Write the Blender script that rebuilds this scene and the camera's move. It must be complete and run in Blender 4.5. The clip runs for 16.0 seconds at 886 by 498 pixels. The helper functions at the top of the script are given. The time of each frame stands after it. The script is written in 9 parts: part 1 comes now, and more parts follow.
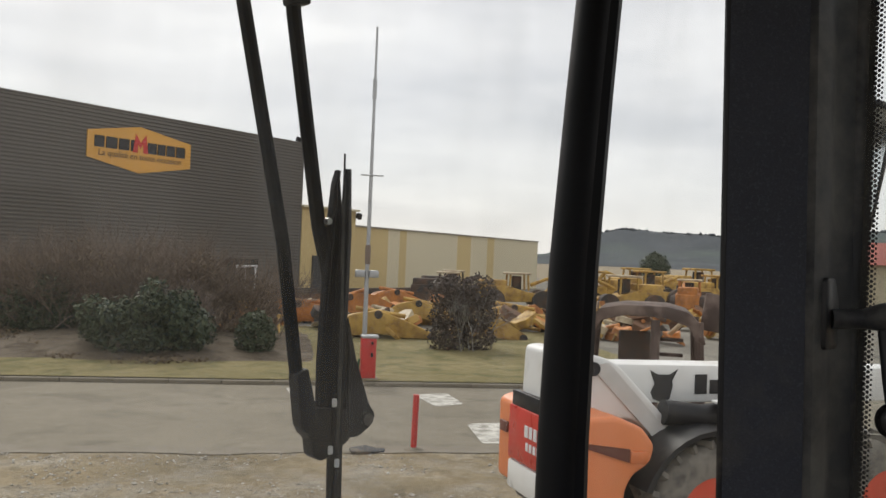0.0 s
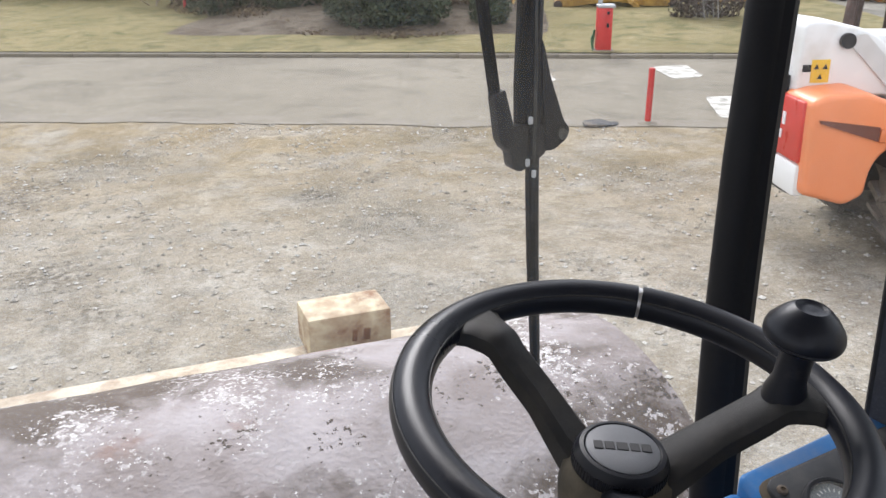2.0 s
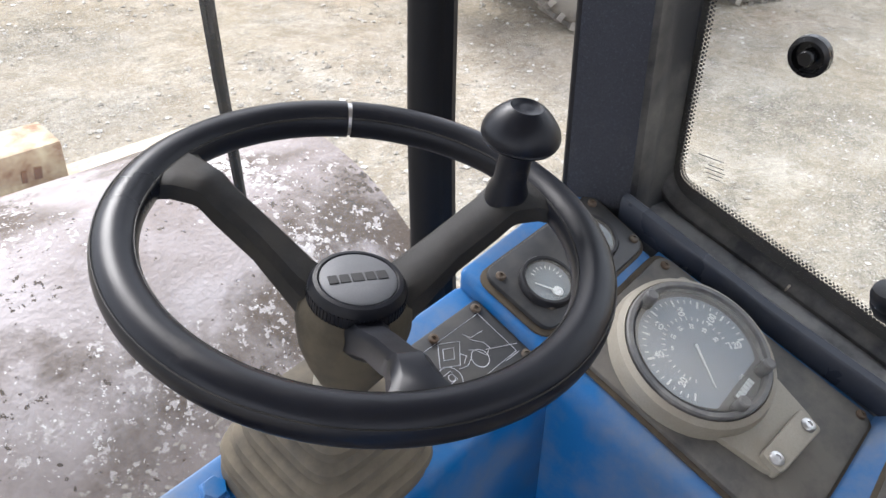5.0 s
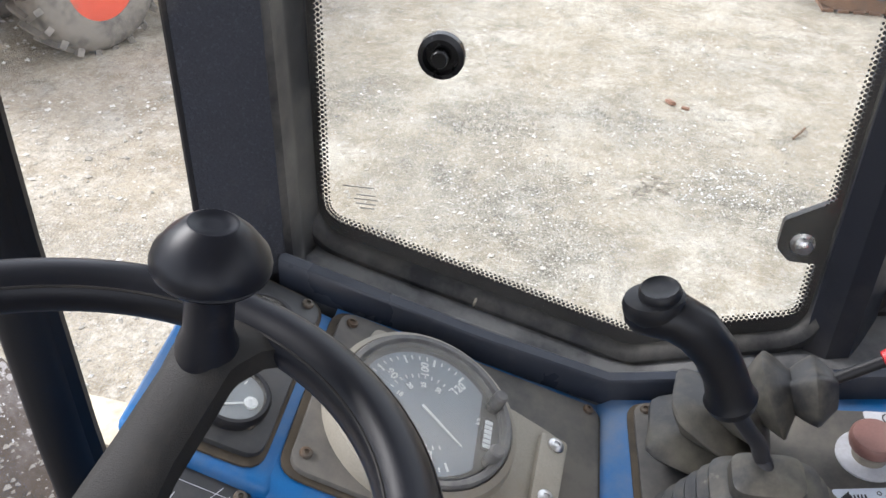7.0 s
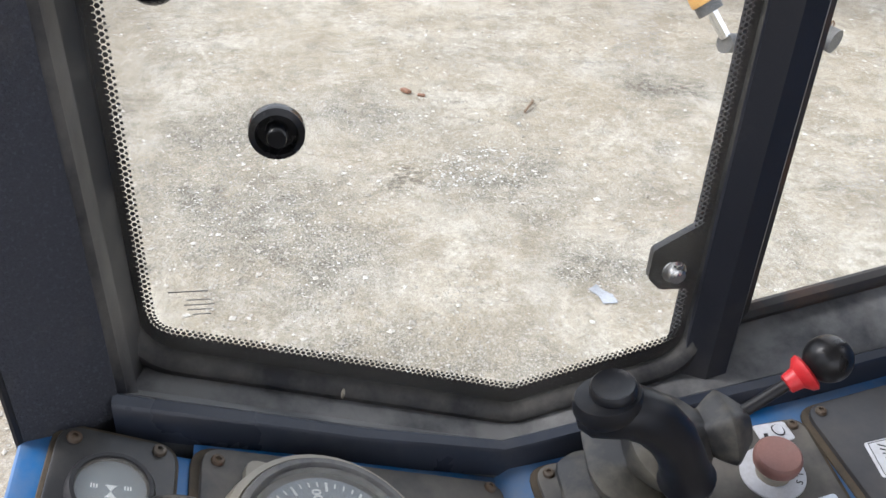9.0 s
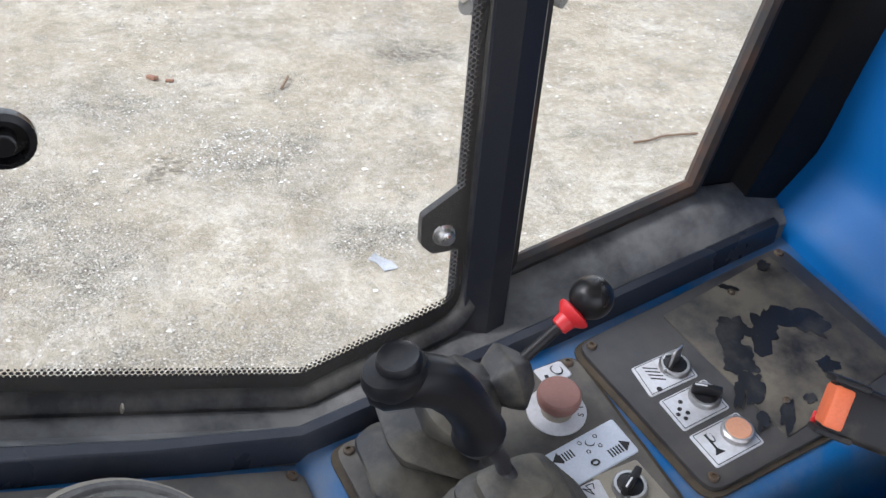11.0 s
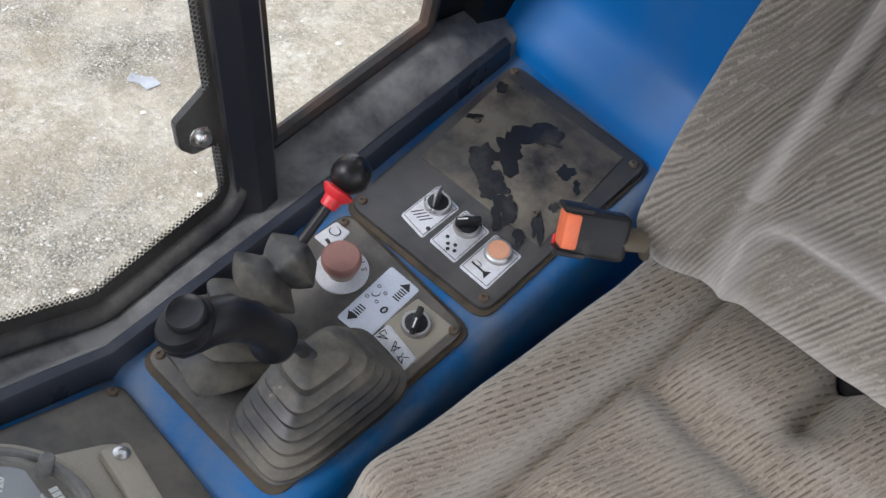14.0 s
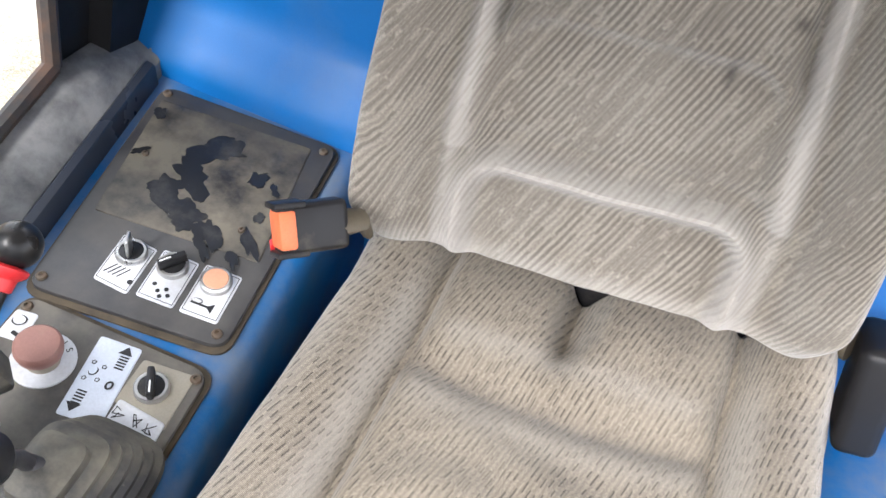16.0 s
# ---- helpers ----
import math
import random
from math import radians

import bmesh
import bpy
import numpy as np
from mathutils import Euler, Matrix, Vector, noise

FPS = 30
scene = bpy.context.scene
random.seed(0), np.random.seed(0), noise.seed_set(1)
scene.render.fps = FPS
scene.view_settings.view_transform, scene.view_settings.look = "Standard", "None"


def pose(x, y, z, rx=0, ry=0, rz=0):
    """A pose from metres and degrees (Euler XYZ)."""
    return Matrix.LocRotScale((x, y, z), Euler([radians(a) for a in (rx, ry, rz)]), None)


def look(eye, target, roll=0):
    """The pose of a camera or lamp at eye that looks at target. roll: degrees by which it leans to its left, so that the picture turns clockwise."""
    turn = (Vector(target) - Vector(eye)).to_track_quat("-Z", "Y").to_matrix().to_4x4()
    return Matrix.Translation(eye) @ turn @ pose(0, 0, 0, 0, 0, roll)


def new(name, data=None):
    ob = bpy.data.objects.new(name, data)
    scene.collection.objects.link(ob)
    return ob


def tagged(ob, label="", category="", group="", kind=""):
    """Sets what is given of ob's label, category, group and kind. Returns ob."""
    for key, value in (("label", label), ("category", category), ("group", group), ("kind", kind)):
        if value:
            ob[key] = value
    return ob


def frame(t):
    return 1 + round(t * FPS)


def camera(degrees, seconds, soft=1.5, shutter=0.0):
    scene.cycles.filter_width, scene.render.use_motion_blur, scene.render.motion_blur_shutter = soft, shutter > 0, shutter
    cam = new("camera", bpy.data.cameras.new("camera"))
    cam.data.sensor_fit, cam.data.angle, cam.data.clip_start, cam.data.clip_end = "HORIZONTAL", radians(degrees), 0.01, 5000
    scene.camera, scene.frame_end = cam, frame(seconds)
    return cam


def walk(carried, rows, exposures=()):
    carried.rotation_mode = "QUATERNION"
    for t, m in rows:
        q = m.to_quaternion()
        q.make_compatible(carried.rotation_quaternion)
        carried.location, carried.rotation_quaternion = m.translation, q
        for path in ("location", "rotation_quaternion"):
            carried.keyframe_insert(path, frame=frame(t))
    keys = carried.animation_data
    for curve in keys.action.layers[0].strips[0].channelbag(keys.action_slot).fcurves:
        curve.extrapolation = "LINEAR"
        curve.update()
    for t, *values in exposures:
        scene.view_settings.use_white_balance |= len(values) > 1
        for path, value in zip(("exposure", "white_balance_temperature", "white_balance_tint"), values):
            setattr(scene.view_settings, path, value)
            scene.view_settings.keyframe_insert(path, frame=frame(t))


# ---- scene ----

# ---- camera ----
cam = camera(53.2, 16.0, soft=1.5)
PATH = [
    (0, (0.131, 0.088, 2.703), (1.455, 1.586, 2.717), 2.4),
    (0.5, (0.121, 0.036, 2.747), (1.171, 1.736, 2.653), 1.8),
    (1, (0.115, -0.002, 2.765), (1.046, 1.755, 2.547), 1.7),
    (1.5, (0.118, -0.001, 2.774), (1.011, 1.728, 2.311), 1.6),
    (2, (0.13, 0.004, 2.774), (0.965, 1.675, 2.058), -0.6),
    (2.5, (0.117, 0.014, 2.768), (0.918, 1.622, 1.889), -0.2),
    (3, (0.122, 0.004, 2.757), (0.916, 1.555, 1.776), 0.1),
    (3.2, (0.121, 0.0, 2.755), (0.915, 1.521, 1.729), 0.1),
    (5.3, (0.165, 0.073, 2.771), (1.502, 1.069, 1.665), 1.2),
    (5.5, (0.174, 0.079, 2.772), (1.564, 1.005, 1.672), 1.1),
    (6, (0.224, 0.137, 2.764), (1.738, 0.822, 1.651), 2.0),
    (6.5, (0.265, 0.191, 2.737), (1.879, 0.624, 1.638), 2.1),
    (7, (0.286, 0.232, 2.726), (1.944, 0.487, 1.637), 2.1),
    (7.5, (0.317, 0.262, 2.719), (1.994, 0.331, 1.631), 3.2),
    (8, (0.371, 0.309, 2.712), (2.057, 0.166, 1.645), 4.0),
    (8.5, (0.381, 0.329, 2.738), (2.046, 0.089, 1.656), 4.5),
    (9, (0.418, 0.341, 2.734), (2.071, 0.035, 1.65), 2.9),
    (9.5, (0.442, 0.307, 2.723), (2.059, -0.178, 1.652), 0.8),
    (10, (0.443, 0.312, 2.699), (1.995, -0.373, 1.64), 2.7),
    (10.2, (0.433, 0.317, 2.697), (1.97, -0.392, 1.633), 3.4),
    (12.3, (0.414, 0.346, 2.853), (1.768, -0.501, 1.649), 5.8),
    (12.5, (0.408, 0.339, 2.862), (1.737, -0.497, 1.624), 5.8),
    (13, (0.405, 0.329, 2.863), (1.612, -0.477, 1.487), 6.1),
    (13.5, (0.417, 0.313, 2.873), (1.485, -0.507, 1.394), 5.6),
    (14, (0.43, 0.31, 2.861), (1.354, -0.682, 1.39), 5.8),
    (14.5, (0.443, 0.347, 2.837), (1.225, -0.783, 1.384), 6.1),
    (15, (0.45, 0.378, 2.823), (1.112, -0.841, 1.382), 5.6),
    (15.5, (0.444, 0.364, 2.818), (0.961, -0.937, 1.39), 6.2),
    (16, (0.457, 0.299, 2.796), (0.861, -1.093, 1.418), 6.4),
]
walk(cam, [(t, look(eye, target, roll)) for t, eye, target, roll in PATH],
     exposures=[(0.0, 0.50, 6750, 11), (0.6, 0.40, 7100, 13), (1.0, 0.47, 7250, 14), (1.5, 0.94, 7250, 15), (2.1, 1.45, 6050, 14), (3.0, 1.46, 6100, 15), (5.5, 2.04, 6150, 14), (7.5, 1.97, 6150, 14), (10.0, 1.80, 6100, 14), (12.5, 1.88, 5900, 15), (13.5, 1.81, 5950, 14), (14.5, 1.70, 6200, 14), (15.0, 1.88, 6200, 14), (15.5, 2.56, 6250, 14), (16.0, 2.76, 6300, 13)])

# ---- sky and light ----
world = bpy.data.worlds.new("overcast_sky")
scene.world = world
world.use_nodes = True
wn, wl = world.node_tree.nodes, world.node_tree.links
wn.clear()
SUN_UP, SUN_TURN = radians(42), radians(14)
sky = wn.new("ShaderNodeTexSky")
sky.sky_type, sky.sun_disc, sky.sun_elevation, sky.sun_rotation = "NISHITA", False, SUN_UP, SUN_TURN
sky_dim = wn.new("ShaderNodeVectorMath")
sky_dim.operation = "SCALE"
sky_dim.inputs["Scale"].default_value = 0.10
co = wn.new("ShaderNodeTexCoord")
squash = wn.new("ShaderNodeMapping")
squash.inputs["Scale"].default_value = (1.0, 1.0, 4.5)
clouds = wn.new("ShaderNodeTexNoise")
clouds.inputs["Scale"].default_value, clouds.inputs["Detail"].default_value, clouds.inputs["Roughness"].default_value = 2.6, 6.0, 0.55
ramp = wn.new("ShaderNodeValToRGB")
ramp.color_ramp.elements[0].position, ramp.color_ramp.elements[0].color = 0.30, (0.43, 0.435, 0.455, 1)
ramp.color_ramp.elements[1].position, ramp.color_ramp.elements[1].color = 0.70, (0.665, 0.66, 0.655, 1)
blend = wn.new("ShaderNodeMixRGB")
blend.inputs["Fac"].default_value = 0.9
back = wn.new("ShaderNodeBackground")
out = wn.new("ShaderNodeOutputWorld")
wl.new(sky.outputs["Color"], sky_dim.inputs[0])
wl.new(co.outputs["Generated"], squash.inputs["Vector"])
wl.new(squash.outputs["Vector"], clouds.inputs["Vector"])
wl.new(clouds.outputs["Fac"], ramp.inputs["Fac"])
wl.new(sky_dim.outputs["Vector"], blend.inputs["Color1"])
wl.new(ramp.outputs["Color"], blend.inputs["Color2"])
wl.new(blend.outputs["Color"], back.inputs["Color"])
wl.new(back.outputs["Background"], out.inputs["Surface"])
back.inputs["Strength"].default_value = 1.2
sun = new("sun", bpy.data.lights.new("sun", "SUN"))
sun.data.energy, sun.data.angle, sun.data.color = 1.5, radians(28), (1.0, 0.96, 0.9)
sun.matrix_world = look((0, 0, 30), (30 * math.sin(SUN_TURN) * -1, -30 * math.cos(SUN_TURN), 30 - 30 * math.tan(SUN_UP)))

# ---- helpers ----


def thing(name, label, category, group="", kind="", at=(0, 0, 0)):
    ob = new(name)
    ob.location = at
    ob.empty_display_size = 0.05
    return tagged(ob, label, category, group, kind)


def part(name, bm, material, parent=None, label="", flat=False, weld=True):
    me = bpy.data.meshes.new(name)
    bm.normal_update()
    if not flat:
        for f in bm.faces:
            f.smooth = True
    bm.to_mesh(me)
    bm.free()
    if material:
        me.materials.append(material)
    if not flat:
        me.set_sharp_from_angle(angle=radians(38))
    ob = new(name, me)
    if parent:
        ob.parent = parent
        ob.matrix_parent_inverse = Matrix.Translation(parent.matrix_basis.translation).inverted() if parent.type == "EMPTY" else Matrix()
    if label:
        tagged(ob, label)
    return ob


def solo(name, bm, material, label, category, group="", kind="", flat=False):
    return tagged(part(name, bm, material, None, label, flat), label, category, group, kind)


def BM():
    return bmesh.new()


def box(bm, size, m=None, bevel=0.0, seg=2):
    got = bmesh.ops.create_cube(bm, size=1.0)["verts"]
    for v in got:
        v.co = Vector((v.co.x * size[0], v.co.y * size[1], v.co.z * size[2]))
    if bevel:
        edges = list({e for v in got for e in v.link_edges})
        res = bmesh.ops.bevel(bm, geom=edges, offset=bevel, segments=seg, profile=0.5, affect="EDGES")
        got = list({v for f in res["faces"] for v in f.verts} | {v for v in got if v.is_valid})
    if m is not None:
        bmesh.ops.transform(bm, matrix=m, verts=got)
    return bm


def prism(bm, outline, depth, m=None, bevel=0.0, seg=2):
    """A flat outline in x and y, raised from 0 to depth."""
    low = [bm.verts.new((x, y, 0)) for x, y in outline]
    top = [bm.verts.new((x, y, depth)) for x, y in outline]
    n = len(low)
    faces = [bm.faces.new(low[::-1]), bm.faces.new(top)]
    for i in range(n):
        faces.append(bm.faces.new((low[i], low[(i + 1) % n], top[(i + 1) % n], top[i])))
    got = low + top
    bmesh.ops.recalc_face_normals(bm, faces=faces)
    if bevel:
        edges = [e for e in faces[1].edges]
        res = bmesh.ops.bevel(bm, geom=edges, offset=bevel, segments=seg, profile=0.5, affect="EDGES")
        got = list({v for f in res["faces"] for v in f.verts} | {v for v in got if v.is_valid})
    if m is not None:
        bmesh.ops.transform(bm, matrix=m, verts=got)
    return bm


def tube(bm, pts, r, n=12, close=False, squash=1.0):
    """A round rod along points; r may be a list."""
    pts = [Vector(p) for p in pts]
    k = len(pts)
    rs = r if isinstance(r, (list, tuple)) else [r] * k
    rings, ref = [], None
    for i, p in enumerate(pts):
        a = pts[(i - 1) % k] if (i or close) else pts[0]
        b = pts[(i + 1) % k] if (i < k - 1 or close) else pts[-1]
        d = (b - a).normalized()
        if ref is None:
            ref = d.orthogonal().normalized() if abs(d.z) > 0.9 else Vector((0, 0, 1)).cross(d).normalized()
        ref = (ref - d * ref.dot(d)).normalized()
        o = d.cross(ref)
        rings.append([bm.verts.new(p + rs[i] * (math.cos(t) * ref + squash * math.sin(t) * o)) for t in [2 * math.pi * j / n for j in range(n)]])
    for i in range(k if close else k - 1):
        A, B = rings[i], rings[(i + 1) % k]
        for j in range(n):
            bm.faces.new((A[j], A[(j + 1) % n], B[(j + 1) % n], B[j]))
    if not close:
        bm.faces.new(rings[0][::-1])
        bm.faces.new(rings[-1])
    return bm


def lathe(bm, profile, m=None, n=28, sx=1.0, sy=1.0):
    """Turned about z: (radius, height) from the bottom up."""
    rings = []
    for r, z in profile:
        rings.append([bm.verts.new((max(r, 1e-4) * sx * math.cos(2 * math.pi * j / n), max(r, 1e-4) * sy * math.sin(2 * math.pi * j / n), z)) for j in range(n)])
    for A, B in zip(rings, rings[1:]):
        for j in range(n):
            bm.faces.new((A[j], A[(j + 1) % n], B[(j + 1) % n], B[j]))
    bm.faces.new(rings[0][::-1])
    bm.faces.new(rings[-1])
    if m is not None:
        bmesh.ops.transform(bm, matrix=m, verts=[v for ring in rings for v in ring])
    return bm


def loft(bm, rows, close=False):
    """Faces between rows of points of equal count."""
    vs = [[bm.verts.new(p) for p in row] for row in rows]
    for A, B in zip(vs, vs[1:]):
        k = len(A)
        for j in range(k if close else k - 1):
            bm.faces.new((A[j], A[(j + 1) % k], B[(j + 1) % k], B[j]))
    return bm


def rounded(w, h, r, n=4):
    pts = []
    for cx, cy, a0 in ((w / 2 - r, h / 2 - r, 0), (-w / 2 + r, h / 2 - r, 90), (-w / 2 + r, -h / 2 + r, 180), (w / 2 - r, -h / 2 + r, 270)):
        for i in range(n + 1):
            a = radians(a0 + 90 * i / n)
            pts.append((cx + r * math.cos(a), cy + r * math.sin(a)))
    return pts


def round_poly(pts, r, n=4):
    """An outline with its corners rounded off."""
    out_, k = [], len(pts)
    for i in range(k):
        p, a, b = (Vector(pts[j % k]).to_2d() for j in (i, i - 1, i + 1))
        u, v = (a - p), (b - p)
        rr = min(r, u.length * 0.45, v.length * 0.45)
        s, e = p + u.normalized() * rr, p + v.normalized() * rr
        for j in range(n + 1):
            t = j / n
            out_.append(tuple((1 - t) ** 2 * s + 2 * t * (1 - t) * p + t * t * e))
    return out_


def axes(o, x, y):
    """A pose at o with the given x axis and y near the given one."""
    x = Vector(x).normalized()
    z = x.cross(Vector(y)).normalized()
    y = z.cross(x)
    return Matrix.Translation(o) @ Matrix((x, y, z)).transposed().to_4x4()


def lettering(name, text, size, m, material, parent, depth=0.0004, align="CENTER", bold=0.0):
    cu = bpy.data.curves.new(name, "FONT")
    cu.body, cu.size, cu.extrude, cu.align_x, cu.align_y = text, size, depth, align, "CENTER"
    cu.offset = bold
    tmp = new(name, cu)
    me = bpy.data.meshes.new_from_object(tmp.evaluated_get(bpy.context.evaluated_depsgraph_get()))
    bpy.data.objects.remove(tmp)
    me.transform(m)
    me.materials.append(material)
    ob = new(name, me)
    ob.parent = parent
    if parent.type == "EMPTY":
        ob.matrix_parent_inverse = Matrix.Translation(parent.matrix_basis.translation).inverted()
    return ob

# ---- materials ----


def surf(name, base, rough=0.5, metal=0.0, spec=0.5, var=0.12, scale=6.0, dirt=None, dirt_at=0.55, dirt_scale=3.0, dirt_max=0.8,
         grain=400.0, bump=0.05, bump_d=0.001, rough_var=0.12, stretch=(1, 1, 1), coat=0.0, second=None, second_scale=40.0, second_at=0.6):
    m = bpy.data.materials.new(name)
    m.use_nodes = True
    nt = m.node_tree
    nd, lk = nt.nodes, nt.links
    p = nd["Principled BSDF"]
    p.inputs["Metallic"].default_value = metal
    p.inputs["Specular IOR Level"].default_value = spec
    p.inputs["Coat Weight"].default_value = coat
    tc = nd.new("ShaderNodeTexCoord")
    mp = nd.new("ShaderNodeMapping")
    mp.inputs["Scale"].default_value = stretch
    lk.new(tc.outputs["Object"], mp.inputs["Vector"])

    def tex(sc, detail=5.0, ro=0.6):
        n = nd.new("ShaderNodeTexNoise")
        n.inputs["Scale"].default_value, n.inputs["Detail"].default_value, n.inputs["Roughness"].default_value = sc, detail, ro
        lk.new(mp.outputs["Vector"], n.inputs["Vector"])
        return n

    def step(src, lo, hi, a=0.0, b=1.0):
        r = nd.new("ShaderNodeMapRange")
        r.inputs["From Min"].default_value, r.inputs["From Max"].default_value = lo, hi
        r.inputs["To Min"].default_value, r.inputs["To Max"].default_value = a, b
        lk.new(src, r.inputs["Value"])
        return r.outputs["Result"]

    def mix(fac, a, b):
        x = nd.new("ShaderNodeMixRGB")
        for sock, val in ((x.inputs["Fac"], fac), (x.inputs["Color1"], a), (x.inputs["Color2"], b)):
            if isinstance(val, (int, float)):
                sock.default_value = val
            elif isinstance(val, tuple):
                sock.default_value = (*val[:3], 1)
            else:
                lk.new(val, sock)
        return x.outputs["Color"]

    info = nd.new("ShaderNodeObjectInfo")
    big = tex(scale)
    fine = tex(grain, 3.0)
    col = mix(step(big.outputs["Fac"], 0.3, 0.7), tuple(c * (1 - var) for c in base), tuple(min(1, c * (1 + var)) for c in base))
    col = mix(step(info.outputs["Random"], 0, 1, 0, 0.10), col, tuple(c * 0.7 for c in base))
    col = mix(step(fine.outputs["Fac"], 0.35, 0.75, 0.0, 0.35), col, tuple(c * 0.65 for c in base))
    if second:
        s2 = tex(second_scale, 6.0, 0.7)
        col = mix(step(s2.outputs["Fac"], second_at, second_at + 0.06), col, second)
    rgh = step(big.outputs["Fac"], 0.3, 0.7, max(0, rough - rough_var), min(1, rough + rough_var))
    if dirt:
        dn = tex(dirt_scale, 8.0, 0.65)
        f = step(dn.outputs["Fac"], dirt_at - 0.12, dirt_at + 0.14, 0.0, dirt_max)
        col = mix(f, col, dirt)
        rr = nd.new("ShaderNodeMixRGB")
        lk.new(f, rr.inputs["Fac"])
        lk.new(rgh, rr.inputs["Color1"])
        rr.inputs["Color2"].default_value = (0.9, 0.9, 0.9, 1)
        rgh = rr.outputs["Color"]
    lk.new(col, p.inputs["Base Color"])
    lk.new(rgh, p.inputs["Roughness"])
    if bump:
        b = nd.new("ShaderNodeBump")
        b.inputs["Strength"].default_value, b.inputs["Distance"].default_value = bump, bump_d
        lk.new(fine.outputs["Fac"], b.inputs["Height"])
        lk.new(b.outputs["Normal"], p.inputs["Normal"])
    return m


DUST = (0.24, 0.20, 0.15)
M_BLUE = surf("blue_plastic", (0.002, 0.125, 0.36), 0.42, dirt=(0.20, 0.21, 0.21), dirt_at=0.53, dirt_scale=9, dirt_max=0.65, grain=900, bump=0.03, var=0.08)
M_BLUEWALL = surf("glossy_blue_panel", (0.002, 0.135, 0.43), 0.50, spec=0.35, dirt=(0.15, 0.19, 0.24), dirt_at=0.66, dirt_scale=4, dirt_max=0.35, grain=900, bump=0.02, var=0.06)
M_PANEL = surf("dusty_black_panel", (0.027, 0.028, 0.033), 0.42, dirt=(0.112, 0.104, 0.092), dirt_at=0.49, dirt_scale=6, dirt_max=0.62, grain=700, bump=0.1)
M_PANEL_BARE = surf("wiped_black_panel", (0.026, 0.027, 0.029), 0.45, dirt=(0.10, 0.095, 0.085), dirt_at=0.55, dirt_scale=9, grain=700)
M_WIPED = surf("bare_wiped_black", (0.012, 0.013, 0.016), 0.38, dirt=(0.10, 0.095, 0.085), dirt_at=0.64, dirt_scale=22, dirt_max=0.7, grain=700)
M_PANEL_DUSTY = surf("brown_dusted_panel", (0.033, 0.033, 0.036), 0.55, dirt=(0.20, 0.182, 0.152), dirt_at=0.47, dirt_scale=8, dirt_max=0.72, grain=700, bump=0.1, second=(0.035, 0.034, 0.034), second_scale=14, second_at=0.66)
M_DIRTSEAM = surf("dirt_in_seams", (0.085, 0.067, 0.045), 0.95, dirt=(0.03, 0.026, 0.022), dirt_at=0.55, dirt_scale=30, grain=1200, bump=0.4)
M_BLACK = surf("black_plastic", (0.016, 0.016, 0.018), 0.42, spec=0.3, grain=900, bump=0.05, dirt=DUST, dirt_at=0.72, dirt_scale=10, dirt_max=0.5)
M_RIM = surf("worn_black_wheel_rim", (0.006, 0.007, 0.011), 0.36, spec=0.25, grain=1500, bump=0.06, dirt=(0.1, 0.09, 0.075), dirt_at=0.72, dirt_scale=14, dirt_max=0.5)
M_HUB = surf("dusty_black_hub", (0.013, 0.0125, 0.012), 0.5, spec=0.3, grain=1300, bump=0.5, bump_d=0.0008, dirt=(0.07, 0.061, 0.048), dirt_at=0.58, dirt_scale=16, dirt_max=0.45)
M_HUBDUST = surf("dust_caked_hub", (0.030, 0.027, 0.022), 0.7, spec=0.2, grain=1300, bump=0.4, bump_d=0.0008, dirt=(0.125, 0.105, 0.072), dirt_at=0.46, dirt_scale=14, dirt_max=0.7)
M_RUBBER = surf("dusty_rubber_boot", (0.024, 0.024, 0.025), 0.5, grain=500, bump=0.12, dirt=(0.20, 0.182, 0.14), dirt_at=0.54, dirt_scale=11, dirt_max=0.85, second=(0.20, 0.185, 0.15), second_scale=30, second_at=0.66)
M_SEAL = surf("black_rubber_seal", (0.022, 0.023, 0.026), 0.5, spec=0.3, grain=600, bump=0.1, dirt=(0.18, 0.17, 0.15), dirt_at=0.54, dirt_scale=9, dirt_max=0.6)
M_SILL = surf("black_painted_steel", (0.018, 0.020, 0.027), 0.42, spec=0.3, grain=500, bump=0.08, dirt=(0.10, 0.092, 0.085), dirt_at=0.60, dirt_scale=7, dirt_max=0.40, second=(0.09, 0.04, 0.02), second_scale=18, second_at=0.74)
# ledge dust is toned cool grey, with reflected sky put into it
M_SILLTOP = surf("dusty_sky_toned_ledge", (0.016, 0.018, 0.024), 0.45, spec=0.3, grain=500, bump=0.08, dirt=(0.25, 0.25, 0.245), dirt_at=0.44, dirt_scale=9, dirt_max=0.7, second=(0.014, 0.014, 0.016), second_scale=20, second_at=0.59)
M_LIP = surf("plain_navy_black_paint", (0.026, 0.032, 0.046), 0.36, spec=0.35, grain=500, bump=0.06, dirt=(0.10, 0.092, 0.085), dirt_at=0.66, dirt_scale=12, dirt_max=0.4)
M_FOAM = surf("charcoal_foam_lining", (0.054, 0.057, 0.068), 0.95, spec=0.15, grain=420, bump=0.9, bump_d=0.002, var=0.15, second=(0.066, 0.070, 0.083), second_scale=330, second_at=0.55, dirt=(0.11, 0.10, 0.085), dirt_at=0.66, dirt_scale=5)
M_BAR = surf("black_painted_tube", (0.007, 0.007, 0.008), 0.6, spec=0.2, grain=600)
M_GREY = surf("dusty_grey_paint", (0.30, 0.275, 0.225), 0.6, grain=500, bump=0.06, dirt=(0.2, 0.16, 0.11), dirt_at=0.6, dirt_scale=9, dirt_max=0.5)
M_DIAL = surf("grey_dial_face", (0.20, 0.225, 0.275), 0.45, grain=500, bump=0, var=0.05)
